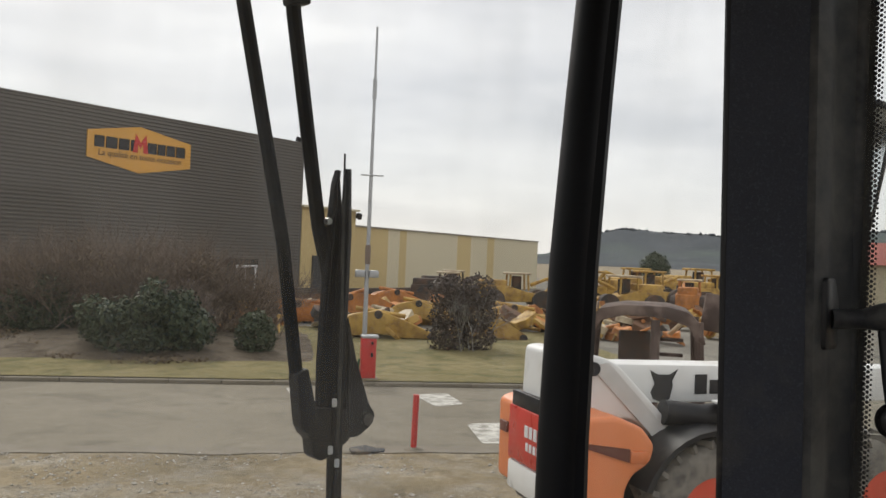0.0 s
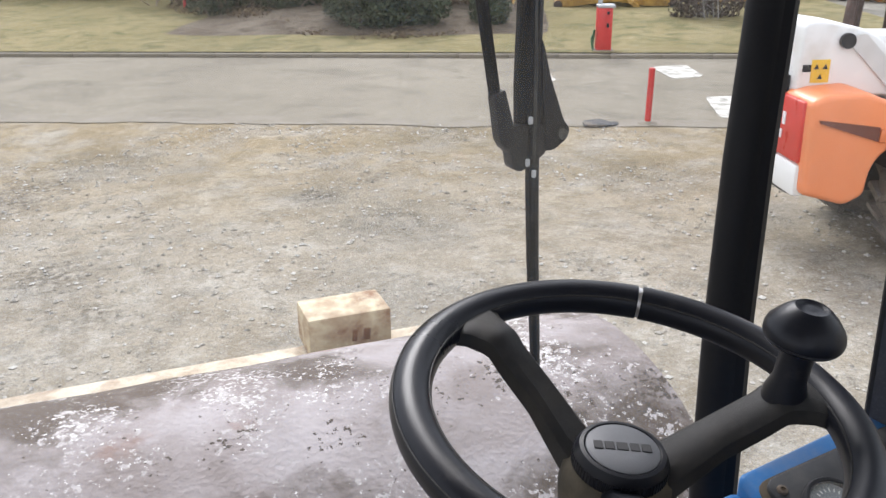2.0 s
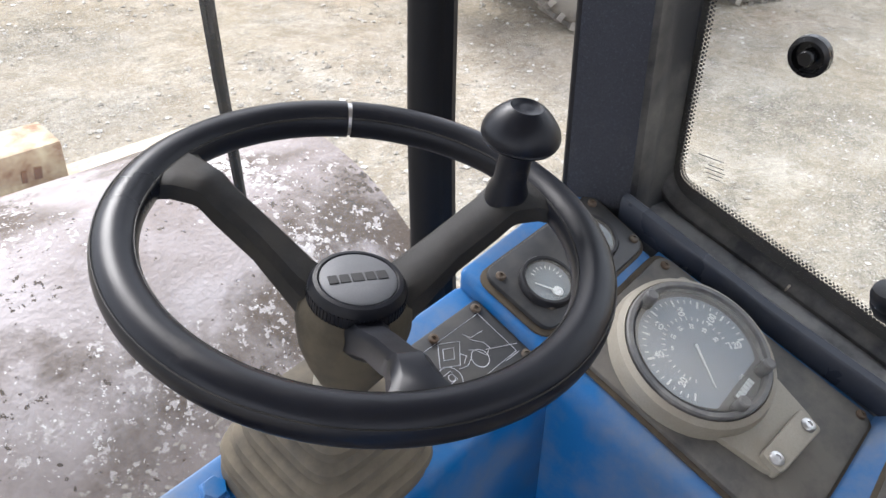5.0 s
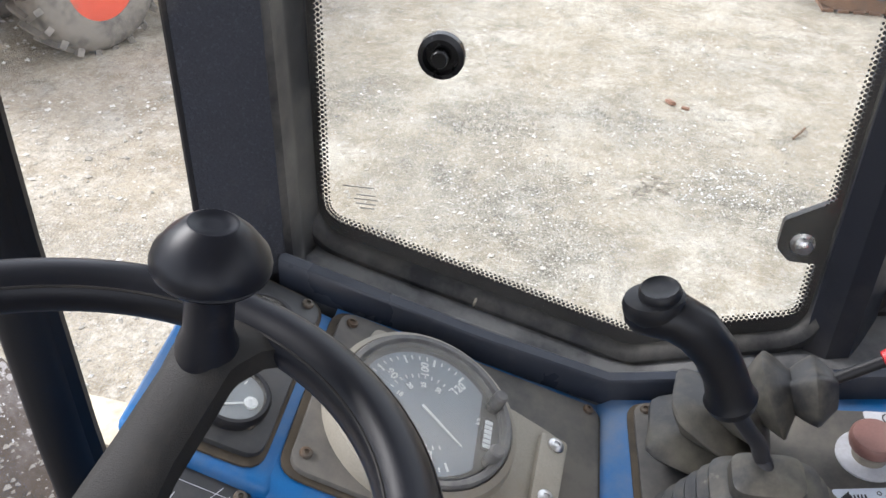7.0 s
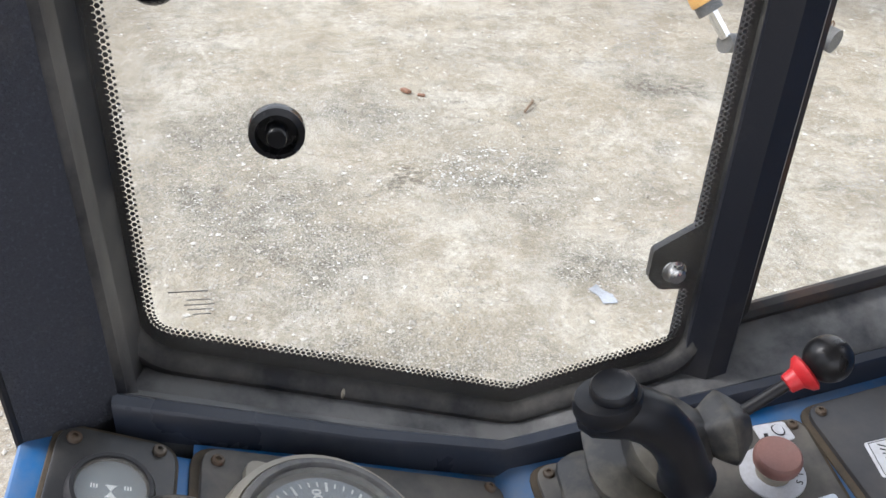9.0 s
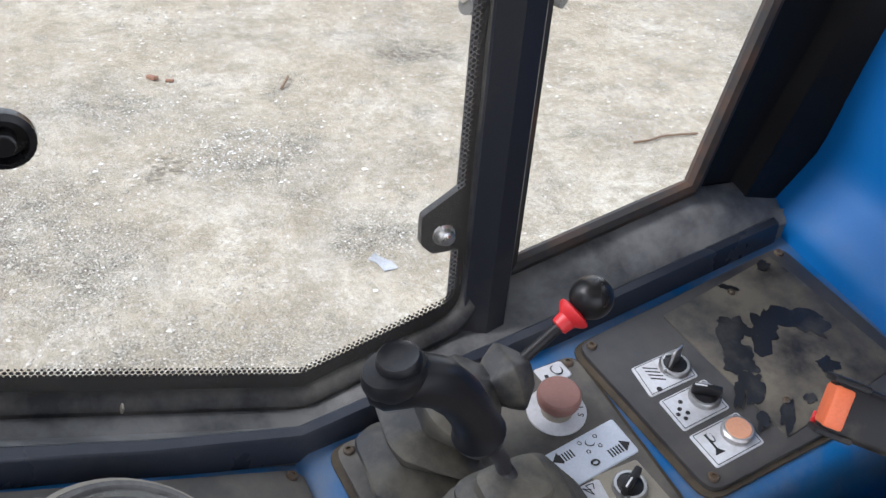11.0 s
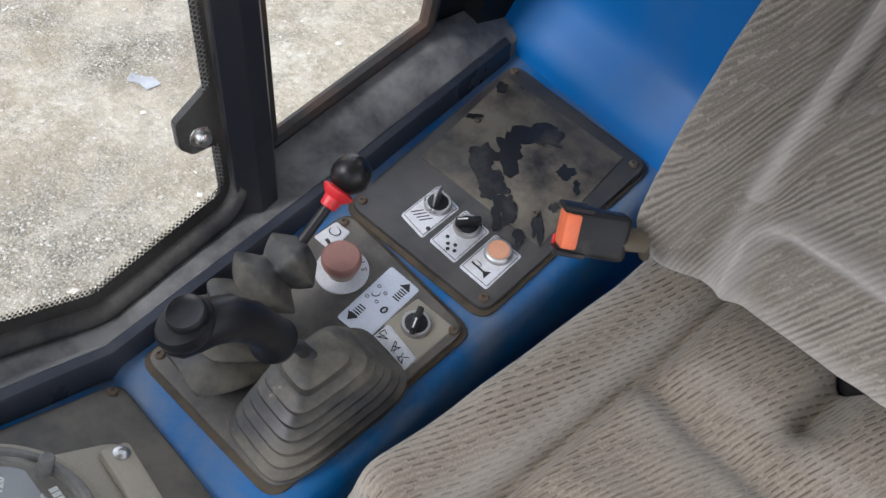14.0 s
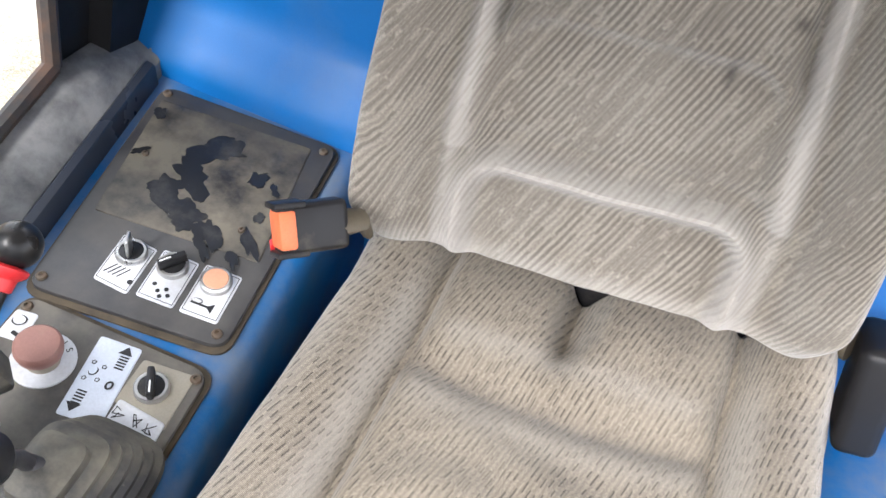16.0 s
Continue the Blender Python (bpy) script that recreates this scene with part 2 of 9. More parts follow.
M_DARKDIAL = surf("dark_grey_dial", (0.035, 0.036, 0.04), 0.5, grain=500, bump=0)
M_WHITE = surf("white_print", (0.78, 0.79, 0.8), 0.5, grain=300, bump=0, var=0.04)
M_LABEL = surf("grey_white_label", (0.62, 0.64, 0.68), 0.45, grain=300, bump=0, var=0.05, dirt=DUST, dirt_at=0.6, dirt_scale=22, dirt_max=0.5)
M_INK = surf("black_ink", (0.012, 0.012, 0.014), 0.5, grain=300, bump=0)
M_STEEL = surf("bright_steel", (0.62, 0.62, 0.62), 0.28, metal=1.0, grain=600, bump=0.03, dirt=DUST, dirt_at=0.6, dirt_scale=30, dirt_max=0.6)
M_SCREW = surf("rusty_screw", (0.13, 0.115, 0.095), 0.6, metal=0.4, grain=800, bump=0.2, dirt=(0.12, 0.075, 0.045), dirt_at=0.5, dirt_scale=60)
M_ALU = surf("brushed_aluminium_badge", (0.125, 0.13, 0.14), 0.55, metal=0.15, grain=800, bump=0.02)
M_ORANGE_BTN = surf("faded_orange_button", (0.62, 0.31, 0.19), 0.4, grain=300, bump=0)
M_PINK_BTN = surf("faded_red_mushroom", (0.26, 0.13, 0.108), 0.45, grain=400, dirt=DUST, dirt_at=0.6, dirt_scale=30, dirt_max=0.6)
M_RED = surf("bright_red_plastic", (0.62, 0.025, 0.03), 0.4, grain=400, bump=0)
M_ORANGE = surf("orange_belt_button", (0.80, 0.18, 0.07), 0.42, grain=400, bump=0)
M_STRAP = surf("olive_belt_sheath", (0.10, 0.083, 0.058), 0.6, grain=300)
M_GRIP = surf("smooth_black_grip", (0.008, 0.009, 0.012), 0.46, spec=0.3, grain=900, bump=0.03, dirt=(0.09, 0.08, 0.065), dirt_at=0.70, dirt_scale=16, dirt_max=0.45)
M_BALL = surf("black_ball_knob", (0.012, 0.012, 0.013), 0.3, spec=0.3, grain=900, bump=0.02, dirt=(0.12, 0.1, 0.08), dirt_at=0.68, dirt_scale=25, dirt_max=0.5)
M_CEIL = surf("pale_bounce_headliner", (0.62, 0.61, 0.58), 0.95, grain=300)
M_FLOOR = surf("rubber_floor_mat", (0.03, 0.03, 0.03), 0.8, grain=200, dirt=DUST, dirt_at=0.5)

# ---- glass and cloth ----


def glass_mat(name, haze, tint=(0.93, 0.95, 0.95)):
    m = bpy.data.materials.new(name)
    m.use_nodes = True
    nd, lk = m.node_tree.nodes, m.node_tree.links
    nd.remove(nd["Principled BSDF"])
    o = nd["Material Output"]
    clear = nd.new("ShaderNodeBsdfTransparent")
    clear.inputs["Color"].default_value = (*tint, 1)
    gloss = nd.new("ShaderNodeBsdfGlossy")
    gloss.inputs["Roughness"].default_value = 0.03
    lw = nd.new("ShaderNodeLayerWeight")
    lw.inputs["Blend"].default_value = 0.5
    pw = nd.new("ShaderNodeMath")
    pw.operation = "POWER"
    lk.new(lw.outputs["Facing"], pw.inputs[0])
    pw.inputs[1].default_value = 5.0
    fres = nd.new("ShaderNodeMapRange")
    fres.inputs["To Min"].default_value, fres.inputs["To Max"].default_value = 0.014, 0.5
    lk.new(pw.outputs[0], fres.inputs["Value"])
    a = nd.new("ShaderNodeMixShader")
    lk.new(fres.outputs["Result"], a.inputs["Fac"])
    lk.new(clear.outputs["BSDF"], a.inputs[1])
    lk.new(gloss.outputs["BSDF"], a.inputs[2])
    dust = nd.new("ShaderNodeBsdfDiffuse")
    dust.inputs["Color"].default_value = (0.62, 0.58, 0.5, 1)
    tc = nd.new("ShaderNodeTexCoord")
    mp = nd.new("ShaderNodeMapping")
    mp.inputs["Scale"].default_value = (1, 1, 0.35)
    n = nd.new("ShaderNodeTexNoise")
    n.inputs["Scale"].default_value, n.inputs["Detail"].default_value = 9, 8
    r = nd.new("ShaderNodeMapRange")
    r.inputs["From Min"].default_value, r.inputs["From Max"].default_value = 0.35, 0.75
    r.inputs["To Min"].default_value, r.inputs["To Max"].default_value = haze * 0.35, haze * 1.6
    lk.new(tc.outputs["Object"], mp.inputs["Vector"])
    lk.new(mp.outputs["Vector"], n.inputs["Vector"])
    lk.new(n.outputs["Fac"], r.inputs["Value"])
    b = nd.new("ShaderNodeMixShader")
    lk.new(r.outputs["Result"], b.inputs["Fac"])
    lk.new(a.outputs["Shader"], b.inputs[1])
    lk.new(dust.outputs["BSDF"], b.inputs[2])
    lk.new(b.outputs["Shader"], o.inputs["Surface"])
    return m


M_GLASS = glass_mat("dusty_window_glass", 0.06)
M_GLASS_CLEAN = glass_mat("clear_window_glass", 0.02)
M_GLASS_FRONT = glass_mat("dusty_windscreen_glass", 0.115)
M_LENS = glass_mat("scratched_dial_glass", 0.10)


def cloth_mat(name, row_w, period, part_, width, most, least, band, pale, deep, thread):
    m = bpy.data.materials.new(name)
    m.use_nodes = True
    nd, lk = m.node_tree.nodes, m.node_tree.links
    p = nd["Principled BSDF"]
    p.inputs["Roughness"].default_value = 0.95
    p.inputs["Specular IOR Level"].default_value = 0.1
    p.inputs["Sheen Weight"].default_value = 0.35
    p.inputs["Sheen Roughness"].default_value = 0.5
    uv = nd.new("ShaderNodeUVMap")
    mp = nd.new("ShaderNodeMapping")
    lk.new(uv.outputs["UV"], mp.inputs["Vector"])
    wob = nd.new("ShaderNodeTexNoise")
    wob.inputs["Scale"].default_value = 14
    lk.new(mp.outputs["Vector"], wob.inputs["Vector"])
    off = nd.new("ShaderNodeVectorMath")
    off.operation = "SCALE"
    off.inputs["Scale"].default_value = 0.006
    lk.new(wob.outputs["Color"], off.inputs[0])
    add = nd.new("ShaderNodeVectorMath")
    lk.new(mp.outputs["Vector"], add.inputs[0])
    lk.new(off.outputs["Vector"], add.inputs[1])
    sep = nd.new("ShaderNodeSeparateXYZ")
    lk.new(add.outputs["Vector"], sep.inputs["Vector"])

    def math_(op, a, b=None):
        x = nd.new("ShaderNodeMath")
        x.operation = op
        for i, v in enumerate((a, b)):
            if v is None:
                continue
            if isinstance(v, (int, float)):
                x.inputs[i].default_value = v
            else:
                lk.new(v, x.inputs[i])
        return x.outputs[0]

    # short dark dashes in staggered rows
    row = math_("DIVIDE", sep.outputs["Y"], row_w)
    rid = math_("FLOOR", row)
    rnd = nd.new("ShaderNodeTexWhiteNoise")
    rnd.noise_dimensions = "1D"
    lk.new(rid, rnd.inputs["W"])
    along = math_("ADD", math_("DIVIDE", sep.outputs["X"], period), rnd.outputs["Value"])
    aid = math_("FLOOR", along)
    rnd2 = nd.new("ShaderNodeTexWhiteNoise")
    rnd2.noise_dimensions = "2D"
    cmb = nd.new("ShaderNodeCombineXYZ")
    lk.new(rid, cmb.inputs["X"])
    lk.new(aid, cmb.inputs["Y"])
    lk.new(cmb.outputs["Vector"], rnd2.inputs["Vector"])
    fx = math_("FRACT", along)
    fy = math_("FRACT", row)

    def soft_edge(v):
        r = nd.new("ShaderNodeMapRange")
        r.interpolation_type = "SMOOTHSTEP"
        r.inputs["From Min"].default_value, r.inputs["From Max"].default_value = width * 0.5, width * 0.22
        lk.new(math_("ABSOLUTE", math_("SUBTRACT", v, 0.5)), r.inputs["Value"])
        return r.outputs["Result"]

    dash = math_("MULTIPLY", math_("LESS_THAN", fx, math_("MULTIPLY", math_("ADD", math_("MULTIPLY", rnd2.outputs["Value"], 0.55), part_), math_("GREATER_THAN", rnd2.outputs["Value"], 0.16))), soft_edge(fy))
    # wear lightens the dashes away
    wear_and_sheen = nd.new("ShaderNodeTexNoise")
    wear_and_sheen.inputs["Scale"].default_value, wear_and_sheen.inputs["Detail"].default_value = 7, 5
    lk.new(uv.outputs["UV"], wear_and_sheen.inputs["Vector"])
    wr = nd.new("ShaderNodeMapRange")
    wr.inputs["From Min"].default_value, wr.inputs["From Max"].default_value = 0.38, 0.66
    wr.inputs["To Min"].default_value, wr.inputs["To Max"].default_value = most, least
    lk.new(wear_and_sheen.outputs["Fac"], wr.inputs["Value"])
    fac = math_("MULTIPLY", dash, wr.outputs["Result"])
    # the dark threads are crossed by pale ones
    cross = nd.new("ShaderNodeTexWave")
    cross.inputs["Scale"].default_value = 210
    cross.inputs["Distortion"].default_value = 3.0
    lk.new(mp.outputs["Vector"], cross.inputs["Vector"])
    fac = math_("MULTIPLY", fac, math_("ADD", math_("MULTIPLY", cross.outputs["Fac"], 0.6), 0.5))
    # fine weave
    wv = nd.new("ShaderNodeTexWave")
    wv.inputs["Scale"].default_value = 260
    wv.inputs["Distortion"].default_value = 1.5
    lk.new(uv.outputs["UV"], wv.inputs["Vector"])
    stripe = nd.new("ShaderNodeTexWave")
    stripe.inputs["Scale"].default_value = 52
    stripe.inputs["Distortion"].default_value = 2.0
    stripe.bands_direction = "Y"
    lk.new(mp.outputs["Vector"], stripe.inputs["Vector"])
    base = nd.new("ShaderNodeMixRGB")
    lk.new(wear_and_sheen.outputs["Fac"], base.inputs["Fac"])
    base.inputs["Color1"].default_value, base.inputs["Color2"].default_value = (*deep, 1), (*pale, 1)
    b2 = nd.new("ShaderNodeMixRGB")
    b2.blend_type = "MULTIPLY"
    b2.inputs["Fac"].default_value = band
    lk.new(base.outputs["Color"], b2.inputs["Color1"])
    lk.new(stripe.outputs["Color"], b2.inputs["Color2"])
    b3 = nd.new("ShaderNodeMixRGB")
    b3.blend_type = "MULTIPLY"
    b3.inputs["Fac"].default_value = 0.36
    lk.new(b2.outputs["Color"], b3.inputs["Color1"])
    lk.new(wv.outputs["Color"], b3.inputs["Color2"])
    yarn = nd.new("ShaderNodeTexNoise")
    yarn.inputs["Scale"].default_value, yarn.inputs["Detail"].default_value = 420, 3
    lk.new(uv.outputs["UV"], yarn.inputs["Vector"])
    b4 = nd.new("ShaderNodeMixRGB")
    b4.blend_type = "OVERLAY"
    b4.inputs["Fac"].default_value = 0.55
    lk.new(b3.outputs["Color"], b4.inputs["Color1"])
    lk.new(yarn.outputs["Fac"], b4.inputs["Color2"])
    # ridges turn paler: rubbed cloth plus highlights put into the colour
    ridge_pale = nd.new("ShaderNodeAttribute")
    ridge_pale.attribute_name = "wear_and_sheen"
    pale_ridged = nd.new("ShaderNodeMixRGB")
    lk.new(math_("MULTIPLY", ridge_pale.outputs["Fac"], 0.62), pale_ridged.inputs["Fac"])
    lk.new(b4.outputs["Color"], pale_ridged.inputs["Color1"])
    pale_ridged.inputs["Color2"].default_value = (0.53, 0.50, 0.465, 1)
    fac = math_("MULTIPLY", fac, math_("SUBTRACT", 1.0, math_("MULTIPLY", ridge_pale.outputs["Fac"], 0.7)))
    fin = nd.new("ShaderNodeMixRGB")
    lk.new(fac, fin.inputs["Fac"])
    lk.new(pale_ridged.outputs["Color"], fin.inputs["Color1"])
    fin.inputs["Color2"].default_value = (*thread, 1)
    soil = nd.new("ShaderNodeAttribute")
    soil.attribute_name = "stain"
    stained = nd.new("ShaderNodeMixRGB")
    lk.new(soil.outputs["Fac"], stained.inputs["Fac"])
    lk.new(fin.outputs["Color"], stained.inputs["Color1"])
    stained.inputs["Color2"].default_value = (0.06, 0.055, 0.05, 1)
    lk.new(stained.outputs["Color"], p.inputs["Base Color"])
    bp = nd.new("ShaderNodeBump")
    bp.inputs["Strength"].default_value, bp.inputs["Distance"].default_value = 0.35, 0.0015
    h = math_("SUBTRACT", wv.outputs["Fac"], fac)
    lk.new(h, bp.inputs["Height"])
    lk.new(bp.outputs["Normal"], p.inputs["Normal"])
    return m


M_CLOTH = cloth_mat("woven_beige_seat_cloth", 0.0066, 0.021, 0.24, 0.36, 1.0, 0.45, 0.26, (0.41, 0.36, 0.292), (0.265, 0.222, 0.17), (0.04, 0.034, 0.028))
M_CLOTH_BACK = cloth_mat("worn_beige_backrest_cloth", 0.0064, 0.062, 0.60, 0.62, 0.85, 0.45, 0.30, (0.43, 0.392, 0.34), (0.315, 0.276, 0.225), (0.105, 0.09, 0.078))

# ---- cab: floor, walls, pillars, ceiling ----


def za(x, y):
    return 0.122 * x - 0.1032 * y + 1.9937


def zb(x, y):
    return 0.0894 * x + 0.417 * y + 1.9291


solo("floor", box(BM(), (1.7, 1.75, 0.06), pose(0.35, 0.0, 1.47), 0.01), M_FLOOR, "black rubber mat on the cab floor", "floor", kind="structure")
# unseen roof added to shade the cab; its pale lining bounces light
ceiling = solo("ceiling", box(BM(), (1.7, 1.75, 0.08), pose(0.35, 0.05, 3.30), 0.02), M_CEIL, "unseen grey lined cab roof", "ceiling", kind="structure")

# window bottom line of the right wall, from the front to the rear
WBOT = [(0.60, 2.265), (0.478, 2.229), (0.143, 2.129), (-0.03, 2.181), (-0.107, 2.180), (-0.345, 2.240), (-0.42, 2.236), (-0.50, 2.212)]
# edge where the sill meets the console
SILL = [(0.56, 0.958, 2.247), (0.48, 0.969, 2.216), (0.30, 0.986, 2.145), (0.161, 1.003, 2.096), (0.11, 1.006, 2.105), (-0.15, 1.030, 2.135), (-0.467, 1.066, 2.172), (-0.50, 1.07, 2.176)]


def along(table, y):
    for a, b in zip(table, table[1:]):
        if b[0] <= y <= a[0]:
            t = (y - a[0]) / (b[0] - a[0])
            return [p + (q - p) * t for p, q in zip(a, b)]
    return list(table[0] if y > table[0][0] else table[-1])


rows = []
for y in (0.4975, 0.478, 0.40, 0.30, 0.20, 0.161, 0.135, 0.11, 0.05, -0.03, -0.107, -0.2, -0.345, -0.42, -0.49):
    _, jx, jz = along(SILL, y)
    _, wz = along(WBOT, y)
    wx = 1.045 if y > 0 else 1.045 + 0.05 * min(1, -y / 0.1)
    lip = 0.019
    rows.append([(jx - 0.002, y, jz - 0.03), (jx, y, jz + lip * 0.8), (jx + 0.004, y, jz + lip), (jx + 0.012, y, jz + lip + 0.004),
                 (wx - 0.012, y, wz - (0.034 if y > -0.05 else 0.021)), (wx + 0.006, y, wz - (0.031 if y > -0.05 else 0.012)), (wx + 0.022, y, wz - (0.028 if y > -0.05 else 0.007)), (wx + 0.036, y, wz - (0.075 if y > -0.05 else 0.060)), (wx + 0.036, y, 1.5), (jx - 0.002, y, 1.5)])
sill = loft(BM(), rows, close=True)
wall_right = solo("wall_right", sill, M_SILLTOP, "black painted steel sill below the side windows, dusty and rust-spotted", "wall", kind="structure")
# upright lip, darker than the ledge above it
lip_ = []
for y in (0.4975, 0.40, 0.30, 0.20, 0.163, 0.13, 0.10, 0.0, -0.15, -0.30, -0.46):
    _, jx, jz = along(SILL, y)
    lip_.append([(jx - 0.0040, y, jz - 0.010), (jx - 0.0030, y, jz + 0.0195), (jx - 0.0010, y, jz + 0.0228), (jx + 0.008, y, jz + 0.0252), (jx + 0.012, y, jz + 0.0225), (jx + 0.006, y, jz - 0.012)])
part("sill_lip", loft(BM(), lip_, close=True), M_LIP, wall_right, "navy-black lip of the sill")

# right front pillar with its lined face
ap = [(0.935, 0.562), (0.972, 0.500), (0.978, 0.493), (1.000, 0.490), (1.035, 0.500), (1.06, 0.492), (1.10, 0.500), (1.10, 0.55), (1.04, 0.595), (0.966, 0.577)]
pil = solo("pillar_1", prism(BM(), ap[::-1], 1.2, pose(0, 0, 2.12)), M_SEAL, "dark front corner pillar of the cab", "pillar", kind="structure")
lining = prism(BM(), round_poly([(0.930, 0.5615), (0.9705, 0.4975), (0.9745, 0.500), (0.936, 0.566)], 0.003, 2), 1.0, pose(0, 0, 2.225))
part("lining", lining, M_FOAM, pil, "charcoal felt lining, scuffed along its edge")
edge = tube(BM(), [(0.933, 0.564, 2.23), (0.933, 0.564, 3.2)], 0.004, 8)
edge_ob = part("edge_strip", edge, M_BLACK, pil)
# the pillar leans back a little
lean = Matrix.Identity(4)
lean[0][2], lean[0][3], lean[1][2], lean[1][3] = -0.016, 0.016 * 2.72 - 0.003, 0.013, -0.013 * 2.72 + 0.002
for ob in [pil] + list(pil.children):
    ob.data.transform(lean)

# middle pillar between the two side windows
bp = [(1.046, -0.052), (1.058, -0.030), (1.10, -0.030), (1.12, -0.105), (1.100, -0.108), (1.064, -0.085), (1.050, -0.075)]
solo("pillar_2", prism(BM(), bp, 1.12, pose(0, 0, 2.14)), M_SILL, "black steel pillar between the side windows", "pillar", kind="structure")

# rear corner pillar, leaning back with a deep recess
rp_rows = []
for z in (2.08, 2.16, 2.245, 2.33, 2.42, 2.52, 2.62, 2.90, 3.30):
    yw, yb, xc = -0.340 - 0.219 * (z - 2.245), max(-0.528 - 0.1 * max(0, z - 2.5), -0.437 - 0.375 * (z - 2.25)), max(1.045, 1.099 - 0.15 * (z - 2.241))
    ye = min(-0.545, yb - 0.015)
    rp_rows.append([(1.106, yw, z), (1.124, yw - 0.010, z), (1.120, yb + 0.008, z), (1.095, yb, z), (xc + 0.004, ye + 0.004, z), (xc, ye, z), (xc, -0.66, z), (1.145, -0.66, z), (1.145, yw - 0.075, z), (1.125, yw - 0.030, z)])
rp = loft(BM(), rp_rows, close=True)
solo("pillar_3", rp, M_BAR, "dark leaning rear corner pillar", "pillar", kind="structure")
solo("header_right", box(BM(), (0.09, 1.15, 0.22), pose(1.08, 0.05, 3.18), 0.01), M_SILL, "black header above the side windows", "header", kind="structure")

# blue moulded rear wall with a rounded step
bw = []
for x in (1.125, 0.9, 0.6, 0.3, 0.0, -0.4):
    zt = 2.17 + 0.1 * (x - 1.08)
    bw.append([(x, -0.474, 1.5), (x, -0.475, zt + 0.012), (x, -0.480, zt + 0.026), (x, -0.492, zt + 0.042), (x, -0.520, zt + 0.072), (x, -0.530, zt + 0.088), (x, -0.534, zt + 0.11), (x, -0.550, zt + 0.45), (x, -0.60, zt + 0.46), (x, -0.60, 1.5)])
wall_rear = solo("wall_rear", loft(BM(), bw, close=True), M_BLUEWALL, "glossy blue moulded panel behind the seat", "wall", kind="structure")
bmr = BM()
for x in (1.02, -0.42):
    box(bmr, (0.10, 0.06, 0.75), pose(x, -0.60, 2.95), 0.01)
box(bmr, (1.5, 0.06, 0.08), pose(0.3, -0.60, 3.24), 0.01)
solo("wall_rear_frame", bmr, M_SILL, "black frame round the rear window", "wall", kind="structure")


def pane(name, bm, parent, mat_=None):
    g = part(name, bm, mat_ or M_GLASS, parent, flat=True)
    g.visible_shadow = False
    return g


# ---- right front side window: seal, glass, dotted border ----
window_1 = thing("window_1", "side window with bevelled lower corners in a black rubber seal", "window", kind="structure", at=(1.06, 0.22, 2.1))
OPEN1 = [(0.487, 3.06), (0.487, 2.2325), (0.143, 2.1295), (-0.027, 2.1815), (-0.027, 3.06)]
CORNER1 = (0.03, 0.034, 0.006, 0.022, 0.03)
GX = 1.070


def round_each(poly, radii, n):
    """The outline with each corner rounded by a radius of its own."""
    res = []
    for i, r in enumerate(radii):
        p, a, b = Vector(poly[i]), Vector(poly[i - 1]), Vector(poly[(i + 1) % len(poly)])
        u, v = (a - p).normalized(), (b - p).normalized()
        h = u.angle(v) / 2
        t = r / math.tan(h)
        for k in range(n + 1):
            s = k / n
            q = (p + u * t) * (1 - s) ** 2 + p * 2 * s * (1 - s) + (p + v * t) * s ** 2
            res.append((q.x, q.y))
    return res


def inset(poly, d):
    """An outline in (y, z), run counter-clockwise as seen from inside, moved inwards."""
    k, res = len(poly), []
    for i in range(k):
        p, a, b = Vector(poly[i]), Vector(poly[i - 1]), Vector(poly[(i + 1) % k])
        u, v = (p - a).normalized(), (b - p).normalized()
        n1, n2 = Vector((-u.y, u.x)), Vector((-v.y, v.x))
        cx = Vector((0.22, 2.6))
        if n1.dot(cx - p) < 0:
            n1 = -n1
        if n2.dot(cx - p) < 0:
            n2 = -n2
        s = (n1 + n2)
        res.append(tuple(p + s * (d / max(0.3, s.dot(n1)))))
    return res


base_o = round_each([(0.489, 3.06), (0.489, 2.2215), (0.143, 2.1175), (-0.028, 2.1695), (-0.028, 3.06)], [c + 0.016 for c in CORNER1], 8)
cy, cz = 0.22, 2.6
ring_rows = []
for k in range(len(base_o)):
    a, b = Vector(base_o[k - 1]), Vector(base_o[(k + 1) % len(base_o)])
    d = (b - a).normalized()
    nrm = Vector((-d.y, d.x))
    if nrm.dot(Vector((cy, cz)) - Vector(base_o[k])) < 0:
        nrm = -nrm
    # the seal is a fat half-round lip standing towards the cab
    ring_rows.append([(GX - 0.004 - h, base_o[k][0] + nrm.x * q, base_o[k][1] + nrm.y * q) for q, h in ((-0.024, -0.03), (-0.024, 0.004), (-0.020, 0.011), (-0.013, 0.013), (-0.006, 0.010), (-0.002, 0.003), (-0.001, -0.004))])
seal = BM()
loft(seal, ring_rows + [ring_rows[0]])
flange = BM()
loft(flange, [[(GX - 0.002, p[0][1], p[0][2])] + [(GX - 0.002, p[0][1] + 1.0 * (p[0][1] - p[6][1]), p[0][2] + 1.0 * (p[0][2] - p[6][2]))] for p in ring_rows + [ring_rows[0]]])
part("steel_flange", flange, M_SILL, window_1)
part("rubber_seal", seal, M_SEAL, window_1, "fat black rubber seal, dusty")
# joint in the seal
clipm = BM()
box(clipm, (0.008, 0.0025, 0.007), pose(1.052, 0.313, 2.160, 20), 0.001)
part("seal_joint", clipm, M_GREY, window_1)
gl = BM()
prism(gl, [(-y, z) for y, z in inset(OPEN1, -0.022)], 0.005, axes((GX, 0, 0), (0, -1, 0), (0, 0, 1)))
